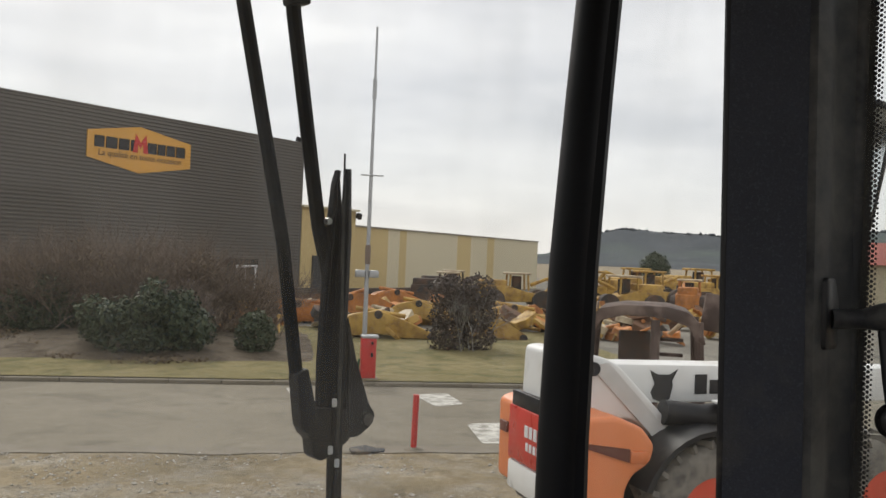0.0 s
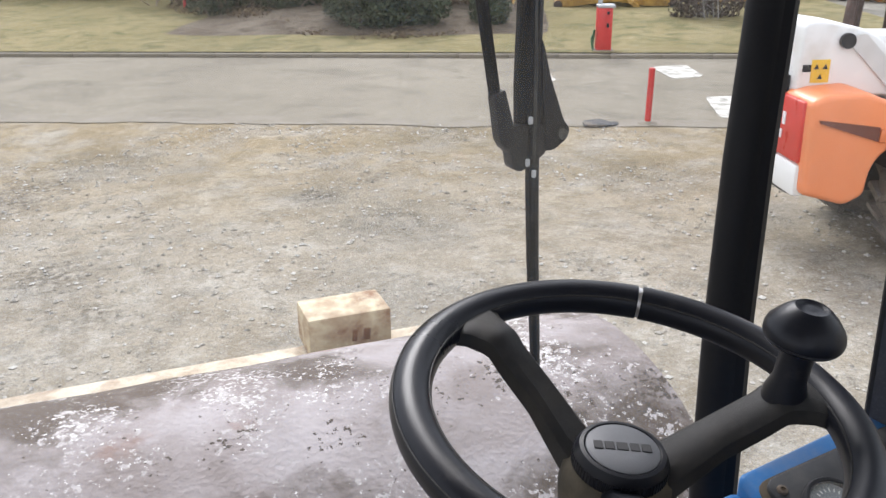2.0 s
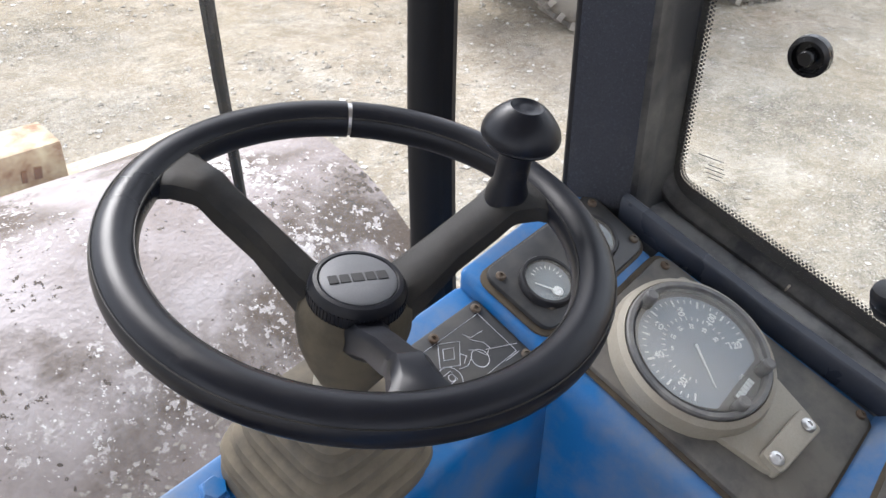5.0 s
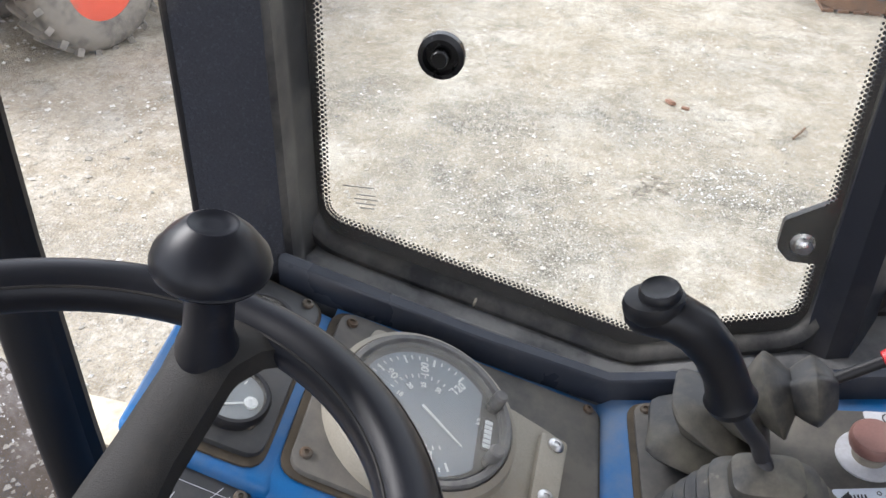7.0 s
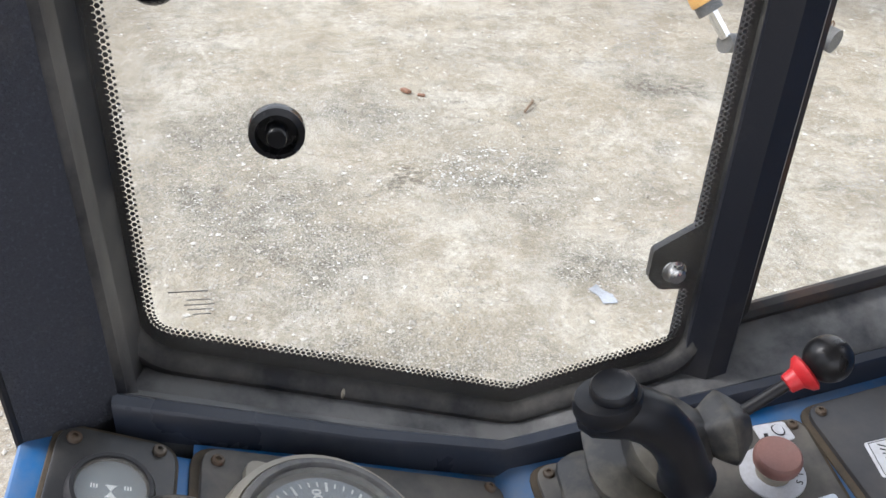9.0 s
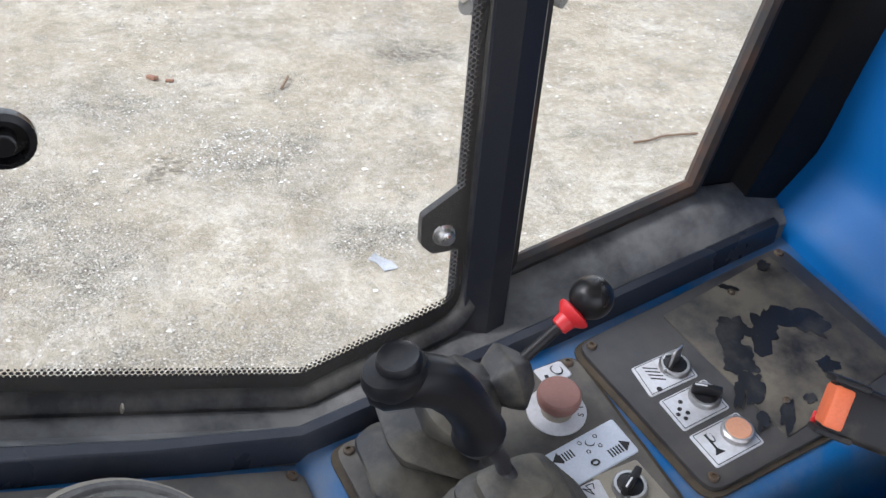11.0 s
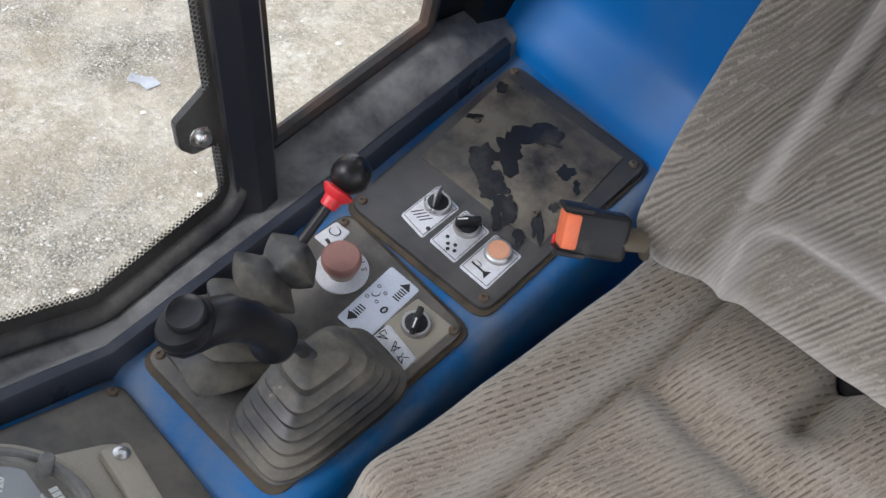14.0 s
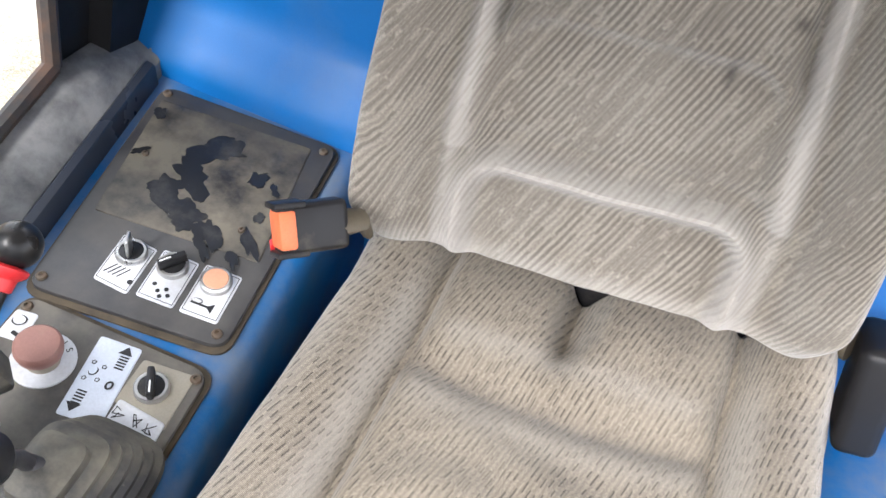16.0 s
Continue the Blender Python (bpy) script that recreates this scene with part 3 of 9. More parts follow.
pane("pane", gl, window_1)
# black print: a solid border and rows of shrinking dots
inner = round_each(OPEN1, CORNER1, 8)
seg = []
for i in range(len(inner)):
    seg.append((Vector(inner[i]), Vector(inner[(i + 1) % len(inner)])))
pr = BM()
dots = BM()
band_a, band_b = [], []
pitch = 0.0052
pos_along = 0.0
XF = GX - 0.0012
fnorm = []
for a, b in seg:
    d = b - a
    nrm = Vector((-d.y, d.x)).normalized() if d.length > 1e-6 else Vector((0, 0))
    fnorm.append(-nrm if nrm.dot(Vector((cy, cz)) - (a + b) / 2) < 0 else nrm)
vnorm = [(fnorm[i - 1] + fnorm[i]).normalized() for i in range(len(seg))]
for n_seg, (a, b) in enumerate(seg):
    d = b - a
    ln = d.length
    d.normalize()
    nrm = Vector((-d.y, d.x))
    if nrm.dot(Vector((cy, cz)) - (a + b) / 2) < 0:
        nrm = -nrm
    if min(a.y, b.y) > 2.98:
        continue
    na, nb = vnorm[n_seg], vnorm[(n_seg + 1) % len(seg)]
    v = [pr.verts.new((XF, p.x + nn.x * q, p.y + nn.y * q)) for p, nn, q in ((a, na, -0.016), (b, nb, -0.016), (b, nb, 0.0030), (a, na, 0.0030))]
    pr.faces.new(v)
    s = (-pos_along) % pitch
    while s < ln:
        for k, (q, r) in enumerate(((0.0036, 0.0027), (0.0078, 0.0021), (0.0112, 0.0014))):
            c = a + d * (s + (pitch / 2 if k % 2 else 0)) + nrm * q
            vs = [dots.verts.new((XF, c.x + r * math.cos(j * 1.0472), c.y + r * math.sin(j * 1.0472))) for j in range(6)]
            dots.faces.new(vs)
        s += pitch
    pos_along += ln
part("printed_border", pr, M_INK, window_1, flat=True)
tagged(part("printed_dots", dots, M_INK, window_1, "black ceramic dots fading inwards", flat=True), kind="stuff")
# small printed approval mark
mk = BM()
for i, (w, oy) in enumerate(((0.034, 0.008), (0.020, 0.0), (0.026, 0.0), (0.022, 0.0), (0.016, -0.001))):
    box(mk, (0.0003, w, 0.0011), pose(XF, 0.436 + oy, 2.276 - 0.0052 * i - (0.004 if i else 0)))
part("glass_marking", mk, surf("grey_glass_print", (0.33, 0.32, 0.31), 0.7, bump=0), window_1, flat=True)
# window knob
kn = BM()
lathe(kn, [(0.021, 0.0), (0.0225, 0.004), (0.022, 0.012), (0.017, 0.014), (0.0155, 0.005), (0.009, 0.005), (0.0085, 0.020), (0.007, 0.022)], axes((GX - 0.002, 0.359, 2.430), (0, 1, 0), (0, 0, 1)) @ pose(0, 0, 0, 180))
bmesh.ops.recalc_face_normals(kn, faces=kn.faces[:])
part("window_knob", kn, M_BALL, window_1, "black round plastic knob")
# hinge plate at the middle pillar
hp = BM()
prism(hp, round_poly([(-0.002, 0.045), (0.050, 0.012), (0.050, -0.020), (0.036, -0.034), (-0.002, -0.034)], 0.004, 2), 0.010, axes((GX + 0.008, -0.034, 2.275), (0, 1, 0), (0, 0, 1)), 0.002)
hinge = part("hinge_plate", hp, M_BLACK, window_1, "black hinge plate")
hb = BM()
lathe(hb, [(0.012, 0), (0.012, 0.002), (0.008, 0.003), (0.008, 0.010), (0.006, 0.0115)], axes((GX - 0.001, -0.004, 2.269), (0, 1, 0), (0, 0, 1)) @ pose(0, 0, 0, 180), 18)
bmesh.ops.recalc_face_normals(hb, faces=hb.faces[:])
part("bolt", hb, M_STEEL, hinge)
# latch high on the front pillar with a ball lever
latch = thing("window_latch", "black window latch with a dark tube and a ball lever", "latch", at=(1.02, 0.50, 2.64))
lb = BM()
prism(lb, round_poly([(-0.016, -0.036), (0.018, -0.036), (0.020, 0.012), (0.008, 0.036), (-0.016, 0.036)], 0.006), 0.014, axes((1.004, 0.503, 2.661), (0.95, 0.1, 0), (0, 0, 1)), 0.003)
part("bracket", lb, M_BLACK, latch)
part("tube", tube(BM(), [(1.004, 0.490, 2.656), (1.026, 0.468, 2.657), (1.032, 0.452, 2.660), (1.040, 0.405, 2.668)], [0.010, 0.010, 0.014, 0.014], 14), M_SEAL, latch, "dark metal tube")
part("disc", tube(BM(), [(1.048, 0.408, 2.668), (1.062, 0.408, 2.668)], 0.026, 20), M_BALL, latch)
part("lever", tube(BM(), [(1.034, 0.452, 2.658), (1.030, 0.443, 2.60), (1.024, 0.435, 2.566)], 0.006, 10), M_BLACK, latch)
bl = BM()
bmesh.ops.create_uvsphere(bl, u_segments=20, v_segments=14, radius=0.0185, matrix=pose(1.022, 0.432, 2.562))
part("ball", bl, M_BALL, latch)

# ---- right rear side window ----
window_2 = thing("window_2", "rear side window in a rusty black frame", "window", kind="structure", at=(1.10, -0.22, 2.2))
o2 = [(-0.107, 3.06), (-0.107, 2.180), (-0.347, 2.241), (-0.503, 2.95), (-0.527, 3.06)]
g2 = BM()
prism(g2, [(-y, z) for y, z in [(-0.09, 3.08), (-0.09, 2.16), (-0.36, 2.22), (-0.54, 3.08)]], 0.005, axes((1.118, 0, 0), (0, -1, 0), (0, 0, 1)))
pane("pane", g2, window_2, M_GLASS_CLEAN)
M_RUSTFRAME = surf("rusty_black_frame", (0.018, 0.017, 0.017), 0.6, dirt=(0.10, 0.05, 0.028), dirt_at=0.58, dirt_scale=16, grain=600, bump=0.2)
fr = BM()
for (ya, za_), (yb, zb_) in zip(o2, o2[1:]):
    d = Vector((0, yb - ya, zb_ - za_))
    tube(fr, [(1.108, ya, za_), (1.108, yb, zb_)], 0.0105, 8)
part("frame", fr, M_RUSTFRAME, window_2, "thin frame with rust at the bottom edge")

# ---- windscreen, quarter window and their bars ----
window_3 = thing("window_3", "large front windscreen, dusty and speckled", "window", kind="structure", at=(0.3, 0.80, 2.0))
barp = [(0.817, 0.610, 1.55), (0.8208, 0.6527, 1.9), (0.8342, 0.6808, 2.1), (0.8552, 0.7077, 2.3), (0.8838, 0.7335, 2.5), (0.9199, 0.7583, 2.7), (0.965, 0.783, 2.90), (1.03, 0.81, 3.25)]
GLASS_LEFT = [(-0.62, 0.80), (-0.30, 0.845), (0.0, 0.868), (0.30, 0.872), (0.60, 0.855)]
g3, g4 = BM(), BM()
rows3, rows4 = [], []
for x, y, z in barp:
    rows3.append([(gx, gy, z) for gx, gy in GLASS_LEFT if gx < x - 0.15] + [(x - 0.06, y + 0.055 + 0.10 * max(0, 0.73 - y), z), (x + 0.004, y + 0.030, z)])
    rows4.append([(x + 0.014, y + 0.026, z), ((x + 1.0) / 2 + 0.02, (y + 0.60) / 2 + 0.012, z), (1.005, 0.592, z)])
few = min(len(r) for r in rows3)
loft(g3, [r[-few:] if len(r) > few else r for r in rows3])
loft(g4, rows4)
pane("pane", g3, window_3, M_GLASS_FRONT)
window_4 = thing("window_4", "narrow corner window beside the front pillar", "window", kind="structure", at=(0.9, 0.66, 2.2))
pane("pane", g4, window_4, M_GLASS_FRONT)
bar = BM()
tube(bar, barp, 0.0235, 16)
bar_ob = solo("pillar_4", bar, M_BAR, "black round bar between windscreen and corner window", "pillar", kind="structure")
part("bar_flange", tube(BM(), [(x + 0.013, y - 0.010, z) for x, y, z in barp], 0.0175, 8), M_BAR, bar_ob)
solo("header_front", box(BM(), (1.6, 0.08, 0.14), pose(0.2, 0.80, 3.22), 0.02), M_SILL, "black header above the windscreen", "header", kind="structure")
fw = BM()
box(fw, (1.40, 0.05, 0.40), pose(0.18, 0.74, 1.66), 0.015)
solo("wall_front", fw, M_SILL, "low black front wall below the windscreen", "wall", kind="structure")

# dusty corner sill under the corner window
cs = BM()
prism(cs, round_poly([(0.80, 0.715), (0.885, 0.705), (0.955, 0.590), (0.985, 0.602), (0.912, 0.738), (0.80, 0.745)], 0.008), 0.05, pose(0, 0, 1.90), 0.006)
solo("sill_corner", cs, M_SILL, "dusty black sill below the corner window", "sill", kind="structure")

# ---- left door side, behind and beside the camera ----
dl = BM()
box(dl, (0.06, 1.3, 0.45), pose(-0.47, 0.08, 1.72), 0.01)
for y in (-0.55, 0.72):
    box(dl, (0.07, 0.08, 1.3), pose(-0.47, y, 2.6), 0.015)
box(dl, (0.07, 1.3, 0.12), pose(-0.47, 0.08, 3.2), 0.015)
solo("wall_left", dl, M_SILL, "black framed glazed cab door", "wall", kind="structure")

# ---- console and dashboard ----
console = thing("dash_console", "blue moulded console with dusty black panels", "console", at=(0.9, 0.1, 1.9))


def plane_pose(x, y, f, ax=(1, 0)):
    """A pose on the surface z = f(x, y); z along its normal, x roughly along ax."""
    e = 1e-3
    gx, gy = (f(x + e, y) - f(x, y)) / e, (f(x, y + e) - f(x, y)) / e
    dx = Vector((ax[0], ax[1], gx * ax[0] + gy * ax[1]))
    dy = Vector((-ax[1], ax[0], -gx * ax[1] + gy * ax[0]))
    return axes((x, y, f(x, y)), dx, dy)


# side body: cross-sections from rear to front
rows = []
for y, xi, xo, f in ((-0.476, 0.800, 1.075, za), (-0.30, 0.795, 1.055, za), (-0.12, 0.788, 1.035, za), (0.10, 0.778, 1.010, za), (0.158, 0.774, 1.002, za), (0.172, 0.772, 0.998, zb), (0.30, 0.762, 0.985, zb), (0.440, 0.750, 0.965, zb)):
    t = -0.004
    rows.append([(xi - 0.012, y, 1.5), (xi - 0.010, y, f(xi, y) - 0.035 + t), (xi - 0.007, y, f(xi, y) - 0.014 + t), (xi, y, f(xi, y) - 0.004 + t), (xi + 0.010, y, f(xi, y) + t), (xo, y, f(xo, y) + t), (xo, y, 1.5)])
cb = BM()
loft(cb, rows, close=True)
cb.faces.new([v for v in cb.verts[: 7]][::-1])
cb.faces.new([v for v in cb.verts[-7:]])
part("side_body", cb, M_BLUE, console, "blue plastic, scuffed at the edges")
# front arm under the wheel; the plate field lies lower than the gauge field
fa = BM()
fo = [(0.745, 0.436), (0.955, 0.430), (0.952, 0.562), (0.745, 0.560)]
lowv = [(x, y, 1.80) for x, y in fo]
topv = [(x, y, zb(x, y) - 0.004) for x, y in fo]
vs = [fa.verts.new(p) for p in lowv + topv]
for f in ((3, 2, 1, 0), (4, 5, 6, 7), (0, 1, 5, 4), (1, 2, 6, 5), (2, 3, 7, 6), (3, 0, 4, 7)):
    fa.faces.new([vs[i] for i in f])
bmesh.ops.bevel(fa, geom=[e for e in fa.edges], offset=0.008, segments=3, affect="EDGES", profile=0.5)
part("gauge_block", fa, M_BLUE, console)
fb = BM()
fo = [(0.362, 0.440), (0.752, 0.428), (0.750, 0.560), (0.350, 0.572)]
vs = [fb.verts.new(p) for p in [(x, y, 1.86 + 0.12 * (y - 0.43) / 0.13) for x, y in fo] + [(x, y, zb(x, y) - 0.022) for x, y in fo]]
for f in ((3, 2, 1, 0), (4, 5, 6, 7), (0, 1, 5, 4), (1, 2, 6, 5), (2, 3, 7, 6), (3, 0, 4, 7)):
    fb.faces.new([vs[i] for i in f])
bmesh.ops.bevel(fb, geom=[e for e in fb.edges], offset=0.010, segments=3, affect="EDGES", profile=0.5)
part("front_arm", fb, M_BLUE, console)
bt = BM()
lathe(bt, [(0.014, 0), (0.014, 0.003), (0.011, 0.004), (0.011, 0.010), (0.010, 0.012)], plane_pose(0.412, 0.543, lambda x, y: zb(x, y) - 0.022), 6)
part("bolt", bt, M_BLUE, console, "blue painted hexagon bolt")


def panel(name, quad, f, material, label="", th=0.006, r=0.018, lift=0.0, parent=None):
    """A plate on the console: corners in x and y."""
    c = Vector((sum(p[0] for p in quad) / 4, sum(p[1] for p in quad) / 4))
    m = plane_pose(c.x, c.y, f)
    inv = m.inverted()
    pts = [(inv @ Vector((x, y, f(x, y))))[:2] for x, y in quad]
    area = sum(a[0] * b[1] - b[0] * a[1] for a, b in zip(pts, pts[1:] + pts[:1]))
    if area < 0:
        pts = pts[::-1]
    ob = part(name, prism(BM(), round_poly(pts, r, 5), th, m @ pose(0, 0, lift), 0.0018, 2), material, parent or console, label)
    return ob


def screw(x, y, f, lift, parent, mat_=None, r=0.0058):
    m = plane_pose(x, y, f) @ pose(0, 0, lift)
    s = BM()
    lathe(s, [(r, 0), (r, 0.0015), (r * 0.8, 0.003), (r * 0.42, 0.0034), (r * 0.40, 0.0015)], m, 12)
    return part("screw", s, mat_ or M_SCREW, parent)


def dirt_rim(quad, f, parent, grow=0.0085, r=0.022):
    """Dust gathered in the seam round a plate."""
    c = Vector((sum(p[0] for p in quad) / 4, sum(p[1] for p in quad) / 4))
    q = [tuple(Vector(p) + (Vector(p) - c).normalized() * grow) for p in quad]
    return panel("seam_dirt", q, f, M_DIRTSEAM, th=0.0025, r=r, lift=-0.003, parent=parent)


RP = [(1.046, -0.453), (0.822, -0.464), (0.803, -0.166), (1.008, -0.143)]
JP = [(0.990, 0.137), (0.793, 0.120), (0.800, -0.137), (0.998, -0.134)]
SP = [(0.957, 0.434), (0.985, 0.172), (0.782, 0.166), (0.768, 0.430)]
GP = [(0.952, 0.535), (0.757, 0.538), (0.763, 0.450), (0.950, 0.452)]
for q, f in ((RP, za), (JP, za), (SP, zb), (GP, zb)):
    dirt_rim(q, f, console)

rear_panel = panel("rear_panel", RP, za, M_PANEL, "dusty black panel with smeared finger marks")
joy_panel = panel("lever_panel", JP, za, M_PANEL_DUSTY, "dusty black lever panel")
speedo_panel = panel("speedometer_panel", SP, zb, M_PANEL_DUSTY, "brown with dust")
gauge_panel = panel("gauge_panel", GP, zb, M_PANEL_BARE)
for pnl, f, pts in ((rear_panel, za, ((1.036, -0.442), (0.834, -0.450), (0.816, -0.177), (1.000, -0.157))), (joy_panel, za, ((0.980, 0.124), (0.800, 0.108), (0.808, -0.125), (0.990, -0.122))),
                    (speedo_panel, zb, ((0.945, 0.422), (0.976, 0.184), (0.786, 0.420))), (gauge_panel, zb, ((0.940, 0.524), (0.770, 0.523), (0.789, 0.469), (0.943, 0.465)))):
    for x, y in pts:
        screw(x, y, f, 0.006, pnl)
# lid in the rear panel and its wiped patches
lid = panel("lid", [(1.036, -0.430), (0.848, -0.447), (0.822, -0.272), (1.006, -0.252)], za, surf("smeared_lid", (0.018, 0.018, 0.02), 0.42, dirt=(0.17, 0.15, 0.115), dirt_at=0.47, dirt_scale=15, dirt_max=0.75, grain=700), "black lid, dust wiped off in patches", th=0.0022, r=0.004, lift=0.0055, parent=rear_panel)
for x, y in ((1.004, -0.345), (0.858, -0.30)):
    screw(x, y, za, 0.008, lid, M_SCREW, 0.004)


def blotch(x, y, f, rx, ry, seed, parent, lift, turn=0.0):
    rnd = random.Random(seed)
    m = plane_pose(x, y, f) @ pose(0, 0, lift, 0, 0, turn)
    k, pts = 40, []
    for i in range(k):
        a = 2 * math.pi * i / k
        q = 0.74 + 0.5 * noise.noise(Vector((math.cos(a) * 1.6, math.sin(a) * 1.6, seed * 7.3))) + 0.22 * noise.noise(Vector((math.cos(a) * 5, math.sin(a) * 5, seed * 3.1))) + rnd.uniform(-0.03, 0.03)
        pts.append((rx * q * math.cos(a), ry * q * math.sin(a)))
    return part("wiped_patch", prism(BM(), pts, 0.0003, m), M_WIPED, parent, flat=True)


SMEARS = ((0.936, -0.389, 0.023, 0.030), (0.943, -0.341, 0.036, 0.020), (0.960, -0.317, 0.020, 0.020), (0.952, -0.303, 0.026, 0.015), (0.920, -0.289, 0.024, 0.025), (0.885, -0.281, 0.028, 0.014), (0.842, -0.287, 0.030, 0.0085), (0.878, -0.373, 0.012, 0.013), (0.854, -0.367, 0.011, 0.005), (0.850, -0.324, 0.0075, 0.0075), (0.848, -0.2615, 0.015, 0.006), (1.024, -0.408, 0.011, 0.008), (1.012, -0.345, 0.005, 0.012), (0.884, -0.2605, 0.020, 0.006))
for i, (x, y, rx, ry) in enumerate(SMEARS):
    blotch(x, y, za, rx * 1.16, ry * 1.16, i + 3, lid, 0.0024 + 0.0055 + 0.0001 * i, -45)

# ---- switches on the panels ----


def plate_label(name, quad, f, lift, parent, mat_=None):
    return panel(name, quad, f, mat_ or M_LABEL, th=0.0012, r=0.004, lift=lift, parent=parent)


def rotary(x, y, f, lift, turn, key=False):
    sw = thing("key_switch" if key else "rotary_switch", "chrome-ringed ignition switch with its key, on the console" if key else "black rotary switch in a chrome ring, on the console", "switch", at=(x, y, f(x, y) + lift))
    m = plane_pose(x, y, f) @ pose(0, 0, lift)
    part("ring", lathe(BM(), [(0.0165, 0), (0.0165, 0.004), (0.015, 0.006), (0.0125, 0.006), (0.0125, 0.0005)], m, 28), M_STEEL, sw, "chrome ring")
    part("core", lathe(BM(), [(0.0125, 0.0), (0.0125, 0.005), (0.011, 0.006)], m, 24), M_BLACK, sw)
    hb_ = BM()
    if key:
        box(hb_, (0.0034, 0.017, 0.026), m @ pose(0, 0.002, 0.017, 0, 0, turn), 0.0012, 1)
        part("key", hb_, M_STEEL, sw, "worn steel key")
    else:
        box(hb_, (0.007, 0.030, 0.013), m @ pose(0, 0, 0.0115, 0, 0, turn), 0.0022, 2)
        part("lever", hb_, M_BLACK, sw)
        part("mark", box(BM(), (0.0016, 0.012, 0.0006), m @ pose(0, 0, 0.0182, 0, 0, turn) @ pose(0, 0.007, 0)), M_WHITE, sw)
    return sw


L = 0.006


def onplane(x, y, f, lift=0.0, ax=(1, 0)):
    return plane_pose(x, y, f, ax) @ pose(0, 0, lift)


def strip(bm, a, b, w, f, lift):
    """A flat printed stroke between two points."""
    a, b = Vector(a), Vector(b)
    d = b - a
    c = (a + b) / 2
    m = onplane(c.x, c.y, f, lift, tuple(d.normalized()))
    box(bm, (d.length + w * 0.6, w, 0.0003), m)


def label_frame(bm, quad, f, lift, inset_=0.003):
    """A thin printed line just inside a label's edge."""
    c = Vector((sum(p[0] for p in quad) / 4, sum(p[1] for p in quad) / 4))
    q = [Vector(p) + (c - Vector(p)).normalized() * inset_ * 1.4 for p in quad]
    for a, b in zip(q, q[1:] + q[:1]):
        strip(bm, a, b, 0.0007, f, lift)


QUAD = [(0.957, -0.178), (0.917, -0.176), (0.920, -0.238), (0.961, -0.240)]
lab = plate_label("label", QUAD, za, L, rear_panel)
ink = BM()
label_frame(ink, QUAD, za, L + 0.0013)
for k in range(4):
    strip(ink, (0.952 - 0.005 * k, -0.190), (0.945 - 0.005 * k, -0.203), 0.0014, za, L + 0.0014)
lathe(ink, [(0.003, 0), (0.003, 0.0003), (0.002, 0.0004)], onplane(0.922, -0.190, za, L + 0.0012), 12)
part("print", ink, M_INK, lab)
QUAD = [(0.910, -0.180), (0.869, -0.182), (0.874, -0.243), (0.915, -0.242)]
lab = plate_label("label", QUAD, za, L, rear_panel)
ink = BM()
label_frame(ink, QUAD, za, L + 0.0013)
for x, y in ((0.893, -0.194), (0.886, -0.199), (0.881, -0.193), (0.900, -0.200), (0.888, -0.189)):
    lathe(ink, [(0.0024, 0), (0.0024, 0.0003), (0.0014, 0.0004)], onplane(x, y, za, L + 0.0012), 10)
part("print", ink, M_INK, lab)
QUAD = [(0.863, -0.183), (0.822, -0.186), (0.827, -0.248), (0.868, -0.246)]
lab = plate_label("label", QUAD, za, L, rear_panel)
ink = BM()
label_frame(ink, QUAD, za, L + 0.0013)
prism(ink, [(-0.012, -0.0012), (0.006, -0.0012), (0.012, -0.006), (0.012, 0.006), (0.006, 0.0012), (-0.012, 0.0012)], 0.0003, onplane(0.846, -0.199, za, L + 0.0012, (-1, -0.05)))
tube(ink, [(0.852 + 0.006 * math.cos(a), -0.201 + 0.003 * math.sin(a), za(0.852, -0.2) + L + 0.0016) for a in [k * 0.628 for k in range(10)]], 0.0006, 4, close=True)
part("print", ink, M_INK, lab)
rotary(0.940, -0.221, za, L + 0.0012, 20, key=True)
rotary(0.895, -0.226, za, L + 0.0012, -35)
horn = thing("horn_button", "faded orange push button in a chrome ring, on the console", "button", at=(0.847, -0.229, 2.12))
hm = onplane(0.847, -0.229, za, L + 0.0012)
part("ring", lathe(BM(), [(0.0165, 0), (0.0165, 0.006), (0.0145, 0.008)], hm, 28), M_STEEL, horn)
part("cap", lathe(BM(), [(0.0135, 0.003), (0.0135, 0.0075), (0.012, 0.009), (0.004, 0.0095)], hm, 28), M_ORANGE_BTN, horn)

# emergency stop
stop = thing("emergency_stop", "faded red mushroom button on a grey-white disc", "button", at=(0.945, -0.075, 2.11))
sm = onplane(0.941, -0.080, za, L)
disc = part("disc", lathe(BM(), [(0.030, 0), (0.030, 0.0015), (0.0295, 0.002)], sm, 36), M_LABEL, stop)
part("neck", lathe(BM(), [(0.016, 0.001), (0.016, 0.010), (0.013, 0.012), (0.013, 0.018)], sm, 24), M_GREY, stop)
part("mushroom", lathe(BM(), [(0.016, 0.016), (0.0212, 0.018), (0.0222, 0.024), (0.0215, 0.0285), (0.0195, 0.0305), (0.010, 0.0312)], sm, 32), M_PINK_BTN, stop)
for ch, a in (("S", -128), ("T", -106), ("O", -84), ("P", -62)):
    rr = 0.0245
    lettering("letter", ch, 0.009, sm @ pose(rr * math.cos(radians(a)), rr * math.sin(radians(a)), 0.0024, 0, 0, a + 90), M_INK, disc, 0.0002)

